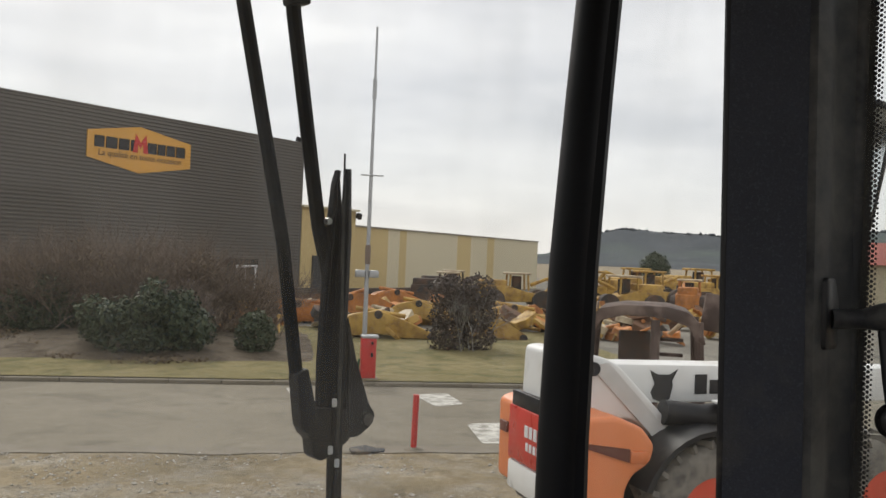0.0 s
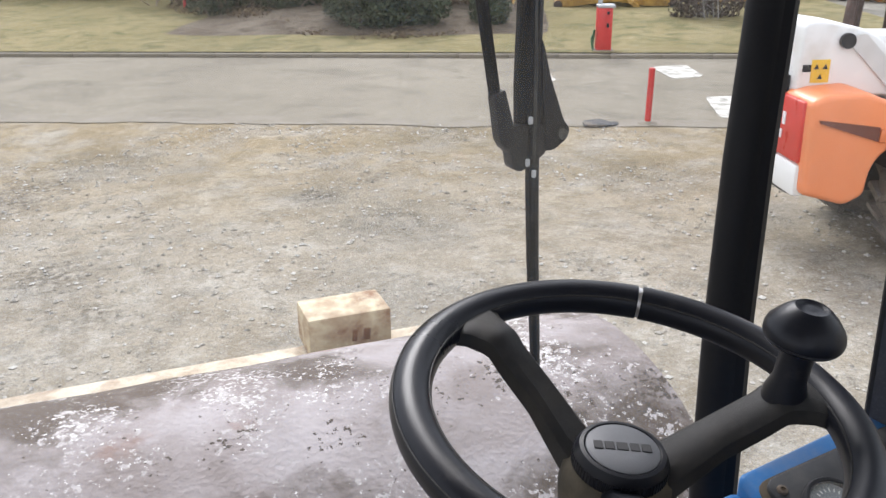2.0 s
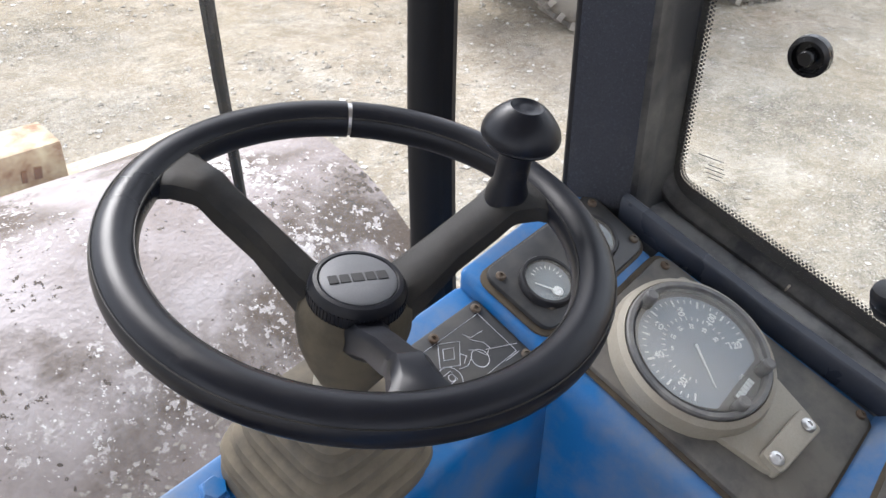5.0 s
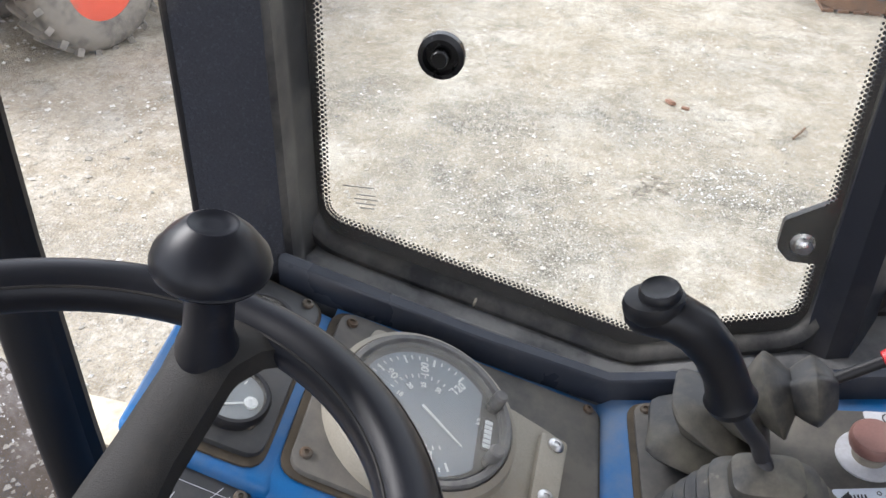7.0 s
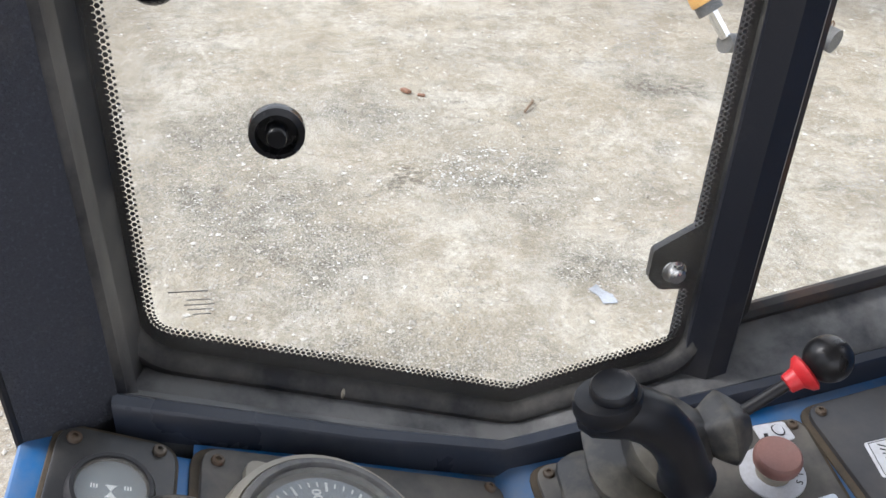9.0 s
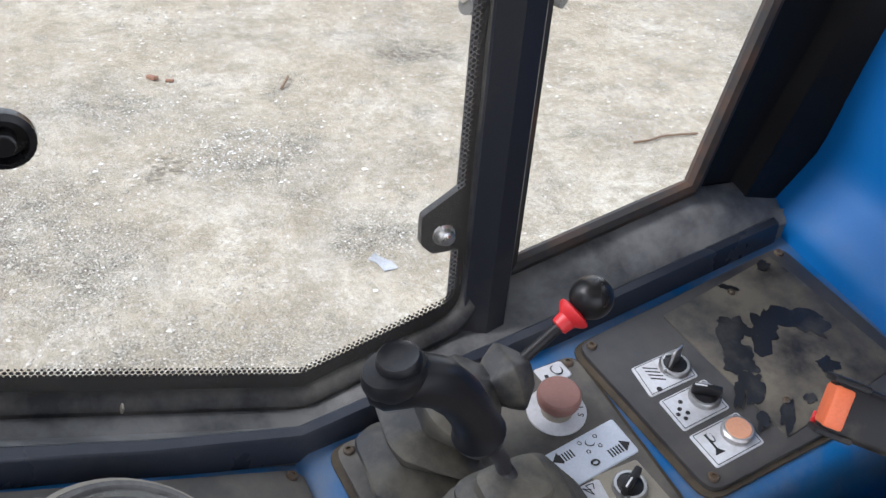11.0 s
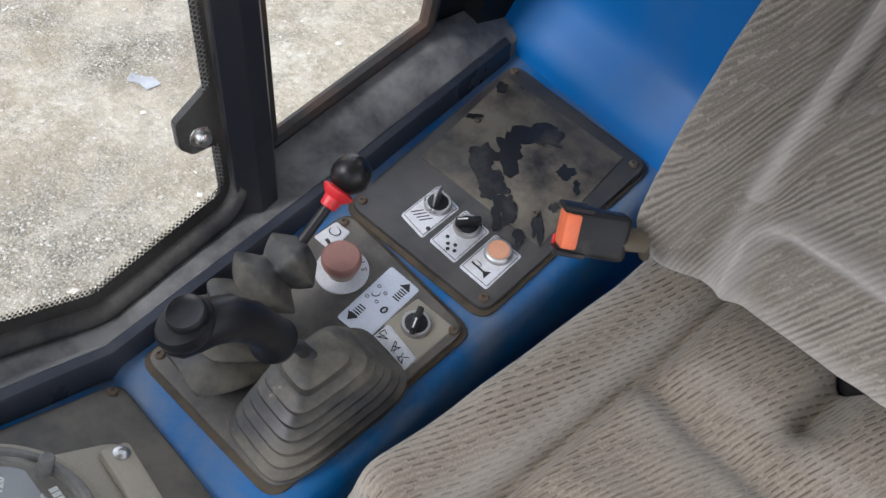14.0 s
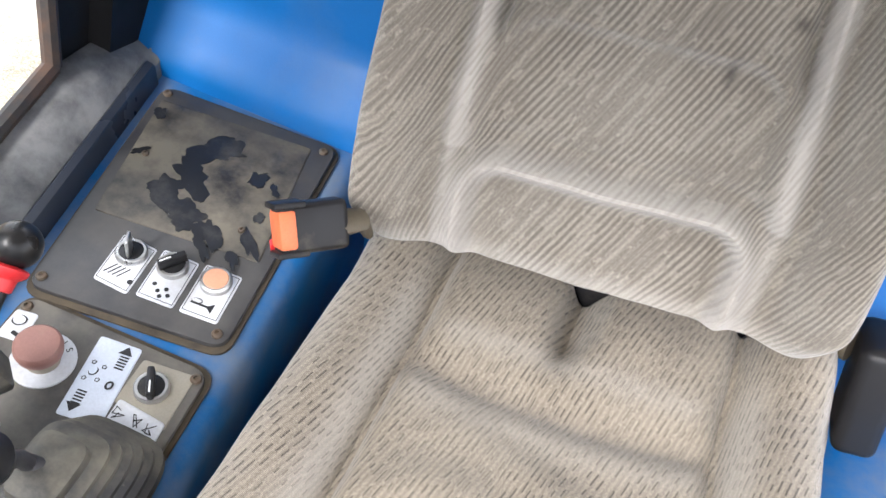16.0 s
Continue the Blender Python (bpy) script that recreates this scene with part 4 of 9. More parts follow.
# direction label with its two arrows
lab = plate_label("label", [(0.900, -0.040), (0.858, -0.046), (0.868, -0.130), (0.911, -0.126)], za, L, joy_panel, surf("cool_white_label", (0.60, 0.66, 0.76), 0.4, bump=0, var=0.04))
ink = BM()
U = Vector((0.010, -0.086)).normalized()
V = Vector((U.y, -U.x))
C = Vector((0.884, -0.0855))


def LP(u, v):
    q = C + U * u + V * v
    return (q.x, q.y)


for s in (1, -1):
    tip = [LP(s * 0.039, s * 0.0095), LP(s * 0.030, s * 0.0165), LP(s * 0.030, s * 0.0025)]
    ink.faces.new([ink.verts.new((p[0], p[1], za(*p) + L + 0.0019)) for p in tip])
    for k in range(5):
        u = s * (0.0285 - 0.0032 * k)
        strip(ink, LP(u, s * 0.0135), LP(u, s * 0.0055), 0.0016, za, L + 0.0014)
tube(ink, [(*LP(0.006 + 0.0042 * math.cos(a) * 0 + 0.005 * math.cos(a), -0.010 + 0.0042 * math.sin(a)), za(*LP(0, -0.010)) + L + 0.0016) for a in [k * 0.5236 for k in range(12)]], 0.0007, 4, close=True)
tube(ink, [(*LP(-0.004 + 0.004 * math.cos(a), 0.011 + 0.003 * math.sin(a)), za(*LP(0, 0.011)) + L + 0.0016) for a in [k * 0.5236 for k in range(12)]], 0.0011, 4, close=True)
for du, dv in ((0.014, -0.013), (0.012, -0.002), (-0.004, -0.014), (-0.002, -0.002)):
    tube(ink, [(*LP(du + 0.0022 * math.cos(a), dv + 0.0022 * math.sin(a)), za(*LP(du, dv)) + L + 0.0016) for a in [k * 1.2566 for k in range(5)]], 0.0005, 4, close=True)
part("print", ink, M_INK, lab)
plt = plate_label("switch_plate", [(0.862, -0.072), (0.806, -0.066), (0.809, -0.128), (0.862, -0.122)], za, L, joy_panel, M_GREY)
lab = plate_label("label", [(0.857, -0.052), (0.806, -0.050), (0.808, -0.073), (0.858, -0.077)], za, L + 0.0014, joy_panel)
ink = BM()
rr = random.Random(5)
for cx_ in (0.850, 0.834, 0.817):
    p = Vector((cx_, -0.064))
    for k in range(7):
        q = Vector((cx_ + rr.uniform(-0.006, 0.006), -0.0635 + rr.uniform(-0.007, 0.007)))
        strip(ink, p, q, 0.0009, za, L + 0.0029)
        p = q
part("print", ink, M_INK, lab)
rotary(0.838, -0.098, za, L + 0.0014, 30)
lab = plate_label("label", [(0.996, -0.083), (0.996, -0.116), (0.974, -0.119), (0.969, -0.086)], za, L, joy_panel)
ink = BM()
tube(ink, [(0.985 + 0.007 * math.cos(a), -0.105 + 0.006 * math.sin(a), za(0.985, -0.105) + L + 0.0016) for a in [k * 0.5236 for k in range(12)]], 0.0007, 4, close=True)
strip(ink, (0.983, -0.092), (0.977, -0.091), 0.004, za, L + 0.0014)
part("print", ink, M_INK, lab)

# ---- joystick with its bellows ----


def bellows(layers, m, n=40):
    """A rounded-square bellows: (half-width x, half-width y, height) per ring."""
    bm = BM()
    rws = []
    for hx, hy, z in layers:
        rr_ = []
        for j in range(n):
            a = 2 * math.pi * j / n
            c, s = math.cos(a), math.sin(a)
            e = 0.45
            rr_.append(m @ Vector((hx * math.copysign(abs(c) ** e, c), hy * math.copysign(abs(s) ** e, s), z)))
        rws.append(rr_)
    loft(bm, rws, close=True)
    bm.faces.new(list(bm.verts)[-n:])
    return bm


joystick = thing("joystick", "black joystick grip on a dusty grey rubber bellows", "joystick", at=(0.856, 0.055, 2.09))
jm = onplane(0.832, 0.034, za, L)
lay = [(0.050, 0.088, 0.0), (0.050, 0.088, 0.004)]
hx, hy, z = 0.047, 0.083, 0.006
for k in range(6):
    lay += [(hx, hy, z), (hx + 0.0040, hy + 0.0040, z + 0.0025), (hx + 0.0034, hy + 0.0034, z + 0.0075), (hx - 0.0020, hy - 0.0020, z + 0.0105), (hx - 0.0055, hy - 0.0055, z + 0.0135)]
    hx, hy, z = hx - 0.0040, hy - 0.0085, z + 0.0145
lay += [(0.022, 0.030, z), (0.021, 0.028, z + 0.010), (0.016, 0.020, z + 0.014), (0.008, 0.008, z + 0.015)]
part("boot", bellows(lay, jm), M_RUBBER, joystick, "grey rubber bellows in six folds, dusty")
jt = jm @ Vector((0, 0.0, z + 0.006))
part("stalk", tube(BM(), [jt, (0.829, 0.050, 2.206), (0.823, 0.059, 2.228), (0.816, 0.071, 2.246), (0.806, 0.091, 2.278)], [0.0085, 0.0068, 0.0066, 0.0066, 0.0070], 12), M_SILL, joystick, "bent steel stalk")
gp = [(0.8060, 0.0895, 2.2760), (0.8057, 0.0908, 2.2788), (0.8050, 0.0935, 2.2855), (0.8045, 0.0955, 2.2910), (0.8035, 0.1020, 2.3080), (0.8030, 0.1130, 2.3275), (0.8030, 0.1290, 2.3450), (0.8035, 0.1460, 2.3535), (0.8045, 0.1610, 2.3530), (0.8055, 0.1730, 2.3490), (0.8060, 0.1790, 2.3470)]
part("grip", tube(BM(), gp, [0.0120, 0.0180, 0.0200, 0.0172, 0.0160, 0.0166, 0.0178, 0.0182, 0.0172, 0.0135, 0.0060], 24), M_GRIP, joystick, "smooth curved black hand grip")
GM = axes(Vector((0.8045, 0.1600, 2.3605)), (1, 0, 0.06), (0, 1, -0.22))
part("palm_rest", lathe(BM(), [(0.0130, -0.014), (0.0170, -0.009), (0.0188, -0.002), (0.0188, 0.003), (0.0172, 0.0075), (0.0140, 0.0085)], GM, 32, 1.0, 1.22), M_GRIP, joystick, "flared black top of the grip")
part("thumb_button", lathe(BM(), [(0.0148, 0.0), (0.0151, 0.0045), (0.0145, 0.0085), (0.0132, 0.0100), (0.0122, 0.0094), (0.0095, 0.0082), (0.004, 0.0078)], GM @ pose(0.0012, -0.0040, 0.0045), 30), M_GRIP, joystick, "round black thumb button with a raised rim")

# ---- throttle lever with red lock ----
throttle = thing("throttle_lever", "black ball lever with a red lock and folded boot", "lever", at=(0.965, 0.03, 2.1))
tm = onplane(0.932, 0.062, za, L)
base = tm.translation
tip = Vector((0.935, -0.090, 2.265))
axis = (tip - (base + Vector((0, 0, 0.02)))).normalized()
bt = BM()
rws = []
b0, b1, b2 = base + Vector((0, 0.012, -0.004)), base + Vector((0.0, 0.010, 0.085)), Vector((0.926, -0.026, 2.206))
FOLDS = 5
for k in range(FOLDS):
    for q, g_ in ((0.02, 0.72), (0.14, 0.86), (0.36, 1.08), (0.50, 1.21), (0.57, 1.20), (0.78, 0.96), (0.97, 0.70)):
        t = (k + q) / FOLDS
        ctr = b0 * (1 - t) ** 2 + b1 * 2 * t * (1 - t) + b2 * t * t
        d = ((b1 - b0) * (1 - t) + (b2 - b1) * t).normalized()
        u = d.cross(Vector((0.15, 1, 0.1))).normalized()
        w = d.cross(u)
        r = (0.048 * (1 - t) + 0.022 * t) * g_
        ring = []
        for j in range(32):
            a = 2 * math.pi * j / 32
            c, s_ = math.cos(a), math.sin(a)
            e = 0.66
            wob = 1 + 0.16 * noise.noise(Vector((c * 1.5, s_ * 1.5, k * 2.3)))
            ring.append(ctr + r * wob * (math.copysign(abs(c) ** e, c) * u + math.copysign(abs(s_) ** e, s_) * w))
        rws.append(ring)
loft(bt, rws, close=True)
part("boot", bt, M_RUBBER, throttle, "crumpled grey rubber boot")
bm_ = Vector((0.928, -0.005, 2.205))
axis = (tip - bm_).normalized()
part("rod", tube(BM(), [bm_, tip - axis * 0.02], 0.0055, 12), M_BLACK, throttle)
ta = axes(tip, axis.orthogonal(), axis.cross(axis.orthogonal()))
part("red_lock", lathe(BM(), [(0.0065, -0.041), (0.0085, -0.040), (0.0100, -0.030), (0.0160, -0.025), (0.0172, -0.021), (0.0150, -0.019), (0.009, -0.018)], ta, 20), M_RED, throttle, "red plastic lock collar")
bl = BM()
bmesh.ops.create_uvsphere(bl, u_segments=24, v_segments=16, radius=0.0205, matrix=ta)
part("ball_knob", bl, M_BALL, throttle)

# ---- tachometer on its bracket ----
M_BEZEL = surf("scuffed_grey_bezel", (0.075, 0.076, 0.078), 0.4, spec=0.4, grain=500, bump=0.05, dirt=(0.26, 0.25, 0.23), dirt_at=0.52, dirt_scale=18, dirt_max=0.7)
tacho = thing("speedometer", "round dusty speedometer in a grey housing on a bolted bracket", "gauge", at=(0.893, 0.325, 2.14))
TC = (0.867, 0.340)


def zs(x, y):
    return zb(x, y) + L


br = panel("bracket", [(0.950, 0.405), (0.915, 0.207), (0.825, 0.212), (0.786, 0.385)], zb, M_GREY, "grey painted bracket", th=0.008, r=0.02, lift=L, parent=tacho)
fl = panel("flange", [(0.909, 0.234), (0.907, 0.208), (0.825, 0.214), (0.827, 0.238)], zb, M_GREY, th=0.016, r=0.006, lift=L, parent=tacho)
for x, y in ((0.897, 0.220), (0.835, 0.225)):
    screw(x, y, zb, L + 0.016, fl, M_STEEL, 0.008)
sm = onplane(*TC, zb, L - 0.003, (0.08, -1.0)) @ Matrix.Diagonal((1.07, 1.07, 1.0, 1.0))
part("housing", lathe(BM(), [(0.086, -0.004), (0.087, 0.010), (0.084, 0.022), (0.078, 0.026), (0.076, 0.022), (0.076, 0.0)], sm, 48), M_GREY, tacho, "grey plastic housing, dusty")
part("bezel", lathe(BM(), [(0.076, 0.0), (0.0765, 0.028), (0.075, 0.030), (0.071, 0.030), (0.0685, 0.026), (0.0685, 0.004)], sm, 48), M_BEZEL, tacho)
dial = part("dial", lathe(BM(), [(0.068, 0.010), (0.068, 0.020), (0.066, 0.0205)], sm, 48), M_DARKDIAL, tacho)
face = BM()
pts = []
for k in range(49):
    a = radians(40 + 280 * k / 48)
    pts.append((0.062 * math.cos(a), 0.062 * math.sin(a)))
prism(face, pts, 0.0008, sm @ pose(0, 0, 0.0206))
part("scale_face", face, M_DIAL, dial)
tick = BM()
for k in range(33):
    a = radians(62 + 236 * k / 32)
    r0 = 0.050 if k % 4 == 0 else 0.054
    mid = (r0 + 0.058) / 2
    box(tick, (0.058 - r0, 0.0020 if k % 4 == 0 else 0.0011, 0.0004), sm @ pose(mid * math.cos(a), mid * math.sin(a), 0.0217, 0, 0, math.degrees(a)))
for k in range(25):
    a = radians(62 + 236 * k / 24)
    box(tick, (0.004, 0.0011, 0.0004), sm @ pose(0.036 * math.cos(a), 0.036 * math.sin(a), 0.0217, 0, 0, math.degrees(a)))
part("ticks", tick, M_WHITE, dial)
for figures, step, first, rad, size in ((("20", "40", "60", "80", "100", "120"), 45, 281, 0.0440, 0.0105), (("5", "10", "15", "20", "25", "30"), 30, 225, 0.0270, 0.0062)):
    for k, tx in enumerate(figures):
        a = first - step * k
        lettering("figure", tx, size, sm @ pose(rad * math.cos(radians(a)), rad * math.sin(radians(a)), 0.0217, 0, 0, a if a < 110 else a + 180), M_WHITE, dial, 0.0002, bold=0.0003)
part("needle", prism(BM(), [(-0.006, -0.0014), (0.042, -0.0006), (0.042, 0.0006), (-0.006, 0.0014)], 0.0012, sm @ pose(0.0, 0.0, 0.0225, 0, 0, -34)), M_WHITE, tacho)
od = BM()
prism(od, rounded(0.010, 0.034, 0.003), 0.0014, sm @ pose(0.0565, 0.0, 0.0206))
odo = part("odometer", od, M_BLACK, tacho)
for k in range(6):
    part("digit_window", box(BM(), (0.007, 0.0040, 0.0006), sm @ pose(0.0565, -0.0125 + 0.005 * k, 0.0222)), M_WHITE, odo)
lettering("unit", "km", 0.006, sm @ pose(0.0465, 0.010, 0.0218, 0, 0, 90), M_WHITE, dial, 0.0002)
part("lens", lathe(BM(), [(0.0675, 0.0270), (0.0675, 0.0285), (0.05, 0.0305), (0.02, 0.0315)], sm, 40), M_LENS, tacho).visible_shadow = False
for ang in (28, -24, 178):
    part("lock_knob", lathe(BM(), [(0.0065, 0.020), (0.0065, 0.040), (0.005, 0.042)], sm @ pose(0.0665 * math.cos(radians(ang)), 0.0665 * math.sin(radians(ang)), 0), 14), M_BEZEL, tacho)

# ---- fuel gauge ----
gm = onplane(0.8060, 0.4885, zb, L, (0.74, -0.67))
gauge = thing("fuel_gauge", "small round gauge with a blue-grey face and black bezel", "gauge", at=gm.translation)
part("bezel", lathe(BM(), [(0.032, 0.0), (0.032, 0.006), (0.030, 0.009), (0.027, 0.009), (0.0255, 0.005), (0.0255, 0.001)], gm, 36), M_BLACK, gauge)
gface = part("dial", lathe(BM(), [(0.0265, 0.0), (0.0265, 0.0040), (0.025, 0.0042)], gm, 32), surf("pale_gauge_face", (0.17, 0.20, 0.235), 0.5, bump=0, var=0.06), gauge)
gi = BM()
for a in range(30, 160, 16):
    box(gi, (0.004, 0.0010, 0.0004), gm @ pose(0.018 * math.cos(radians(a)), 0.018 * math.sin(radians(a)), 0.0045, 0, 0, a))
lathe(gi, [(0.006, 0.004), (0.006, 0.0065), (0.004, 0.007)], gm @ pose(0.010, -0.012, 0), 14)
prism(gi, [(-0.002, -0.001), (0.026, -0.0005), (0.026, 0.0005), (-0.002, 0.001)], 0.001, gm @ pose(0.010, -0.012, 0.0055, 0, 0, 165))
part("needle_and_scale", gi, M_WHITE, gface)
part("lens", lathe(BM(), [(0.027, 0.0070), (0.027, 0.0078), (0.012, 0.009)], gm, 28), M_LENS, gauge).visible_shadow = False

# ---- hour meter ----
hm = onplane(0.8965, 0.4945, zb, L, (0.10, -1.0))
meter = thing("hour_meter", "small round hour meter with a grey face in a black bezel", "gauge", at=hm.translation)
part("bezel", lathe(BM(), [(0.032, 0.0), (0.032, 0.006), (0.030, 0.009), (0.027, 0.009), (0.0255, 0.005), (0.0255, 0.001)], hm, 36), M_BLACK, meter)
mface = part("dial", lathe(BM(), [(0.0265, 0.0), (0.0265, 0.0040), (0.025, 0.0042)], hm, 32), bpy.data.materials["pale_gauge_face"], meter)
glyph = BM()
for sy in (-1, 1):
    prism(glyph, [(-0.0032, 0.0045 * sy), (0.0032, 0.0045 * sy), (0.0, 0.0)][::sy], 0.0004, hm @ pose(0, -0.002, 0.0043))
    box(glyph, (0.008, 0.0009, 0.0004), hm @ pose(0, -0.002 + 0.0050 * sy, 0.0045))
part("hourglass_mark", glyph, M_WHITE, mface)
for sx in (-1, 1):
    for k in range(3):
        part("print_bar", box(BM(), (0.0012, 0.0035, 0.0004), hm @ pose(sx * 0.012 + 0.002 * k - 0.002, 0.002, 0.0045)), M_WHITE, mface)
part("digit_strip", box(BM(), (0.024, 0.0065, 0.0006), hm @ pose(0, -0.013, 0.0045), 0.0002, 1), M_INK, mface)
part("lens", lathe(BM(), [(0.027, 0.0070), (0.027, 0.0078), (0.012, 0.009)], hm, 28), M_LENS, meter).visible_shadow = False

# ---- steering diagram plate ----


def zp(x, y):
    return zb(x, y) - 0.022


dplate = panel("diagram_plate", [(0.744, 0.534), (0.602, 0.539), (0.604, 0.455), (0.747, 0.452)], zp, M_PANEL_BARE, "black plate with a white outline drawing of the roller", th=0.005, r=0.006, lift=0.0)
for x, y in ((0.734, 0.526), (0.671, 0.5285), (0.610, 0.531), (0.739, 0.460), (0.674, 0.4616), (0.612, 0.4625)):
    screw(x, y, zp, 0.005, dplate)
dr = BM()


def stroke(pts, w=0.00042):
    tube(dr, [(x, y, zp(x, y) + 0.0056) for x, y in pts], w, 4)


def loop(cx_, cy_, q):
    stroke([(cx_ + q * math.cos(a), cy_ + q * math.sin(a)) for a in [k * 0.3927 for k in range(17)]])


stroke([(0.670, 0.520), (0.691, 0.509), (0.672, 0.491), (0.653, 0.501), (0.670, 0.520)])
stroke([(0.670, 0.513), (0.681, 0.508), (0.672, 0.499), (0.662, 0.504), (0.670, 0.513)])
stroke([(0.681, 0.500), (0.685, 0.494), (0.677, 0.490)])
stroke([(0.701, 0.510), (0.703, 0.502), (0.711, 0.494), (0.712, 0.486), (0.703, 0.482), (0.698, 0.492), (0.692, 0.497)])
stroke([(0.699, 0.513), (0.704, 0.505), (0.720, 0.503)])
stroke([(0.707, 0.487), (0.740, 0.472)])
loop(0.695, 0.484, 0.0095)
loop(0.653, 0.487, 0.0125)
loop(0.655, 0.487, 0.0035)
stroke([(0.636, 0.493), (0.659, 0.493), (0.659, 0.483), (0.637, 0.483), (0.636, 0.493)])
stroke([(0.668, 0.489), (0.678, 0.486), (0.686, 0.489)])
stroke([(0.632, 0.509), (0.652, 0.514)])
stroke([(0.715, 0.466), (0.735, 0.465)])
stroke([(0.640, 0.470), (0.690, 0.466)])
stroke([(0.731, 0.519), (0.617, 0.524)], 0.0003)
stroke([(0.731, 0.519), (0.733, 0.467)], 0.0003)
stroke([(0.733, 0.467), (0.619, 0.470)], 0.0003)
part("drawing", dr, M_LABEL, dplate)
part("red_tag", prism(BM(), rounded(0.014, 0.012, 0.002), 0.001, onplane(0.628, 0.474, zp, 0.0052)), surf("red_tag", (0.7, 0.05, 0.08), 0.5, bump=0), dplate)

# ---- steering column and wheel ----
WC = Vector((0.4863, 0.4247, 2.4472))
WN = Vector((0.0416, -0.1451, 1.0)).normalized()
WR = 0.155
wx = Vector((1, 0, 0))
WM = axes(WC, wx - WN * wx.dot(WN), WN.cross(wx))
column = thing("steering_column", "grey steering column in a dusty folded rubber boot", "column", at=(0.53, 0.49, 2.2))
CN = (WC - Vector((0.500, 0.500, 2.165))).normalized()
foot = WC - CN * 0.268
cm = axes(foot, wx - CN * wx.dot(CN), CN.cross(wx))
lay = [(0.080, 0.070, -0.02), (0.080, 0.070, 0.0)]
hx, z = 0.075, 0.002
for k in range(5):
    lay += [(hx, hx * 0.92, z), (hx + 0.004, hx * 0.92 + 0.004, z + 0.004), (hx + 0.002, hx * 0.92 + 0.002, z + 0.012), (hx - 0.004, hx * 0.92 - 0.004, z + 0.016)]
    hx, z = hx - 0.0075, z + 0.018
lay += [(0.032, 0.030, z), (0.026, 0.024, z + 0.004)]
M_BOOTDUST = surf("dust_caked_boot", (0.055, 0.048, 0.037), 0.8, grain=500, bump=0.12, dirt=(0.175, 0.145, 0.10), dirt_at=0.46, dirt_scale=9, dirt_max=0.85)
part("boot", bellows(lay, cm), M_BOOTDUST, column, "brown dust-caked folded rubber boot")
part("tube", tube(BM(), [WC - CN * 0.26, WC - CN * 0.085], 0.021, 20), M_GREY, column, "dusty grey tube")
wheel = thing("steering_wheel", "black three-spoke steering wheel with a spinner knob", "steering wheel", at=WC)
rim = BM()
GAP_A = 0.882
a0, a1 = GAP_A + 0.012, GAP_A + 2 * math.pi - 0.012
npt = 120
ringp = [WM @ Vector((WR * math.cos(a0 + (a1 - a0) * k / npt), WR * math.sin(a0 + (a1 - a0) * k / npt), 0)) for k in range(npt + 1)]
tube(rim, ringp, 0.0148, 22, squash=0.95)
part("rim", rim, M_RIM, wheel, "thick black rim split by a narrow joint")
gj = [WM @ Vector((WR * math.cos(GAP_A + d), WR * math.sin(GAP_A + d), 0)) for d in (-0.011, 0.0, 0.011)]
part("rim_core", tube(BM(), gj, 0.0128, 12), M_STEEL, wheel, "bare metal in the rim joint")
seam = BM()
tube(seam, [WM @ Vector(((WR - 0.0125) * math.cos(a0 + (a1 - a0) * k / npt), (WR - 0.0125) * math.sin(a0 + (a1 - a0) * k / npt), 0.0078)) for k in range(npt + 1)], 0.0008, 5)
tube(seam, [WM @ Vector(((WR + 0.0128) * math.cos(a0 + (a1 - a0) * k / npt), (WR + 0.0128) * math.sin(a0 + (a1 - a0) * k / npt), 0.0072)) for k in range(npt + 1)], 0.0006, 5)
part("moulding_seam", seam, M_HUB, wheel)
DISH = 0.044
for ang, wide, spoke_mat in ((112, 0.95, M_HUB), (-14, 1.1, M_HUB), (-121, 0.78, M_RIM)):
    a = radians(ang)
    d = Vector((math.cos(a), math.sin(a), 0))
    s = Vector((-d.y, d.x, 0))
    rw = []
    for q, zz, w, h in ((0.018, -DISH - 0.022, 0.026, 0.018), (0.040, -DISH - 0.012, 0.020, 0.014), (0.072, -DISH * 0.62 - 0.004, 0.0165, 0.012), (0.104, -DISH * 0.26, 0.0165, 0.0115), (0.109, -DISH * 0.16, 0.0168, 0.0115), (0.114, -0.0032, 0.0172, 0.0108), (0.119, -0.0022, 0.0178, 0.0105), (WR - 0.022, -0.001, 0.022, 0.010), (WR - 0.008, -0.001, 0.034, 0.009), (WR + 0.004, -0.002, 0.040, 0.006)):
        w *= wide
        rw.append([WM @ (d * q + s * (w * cx_) + Vector((0, 0, zz + h * cz_))) for cx_, cz_ in ((-1, -0.5), (-0.9, 0.55), (-0.55, 1), (0.55, 1), (0.9, 0.55), (1, -0.5), (0.6, -1), (-0.6, -1))])
    sp = BM()
    loft(sp, rw, close=True)
    sp.faces.new(list(sp.verts)[:8][::-1])
    sp.faces.new(list(sp.verts)[-8:])
    part("spoke", sp, spoke_mat, wheel)
part("hub", lathe(BM(), [(0.023, -DISH - 0.082), (0.031, -DISH - 0.066), (0.0385, -DISH - 0.046), (0.0415, -DISH - 0.026), (0.0400, -DISH - 0.012), (0.035, -DISH - 0.006)], WM, 36), M_HUBDUST, wheel, "hub caked with brown dust")
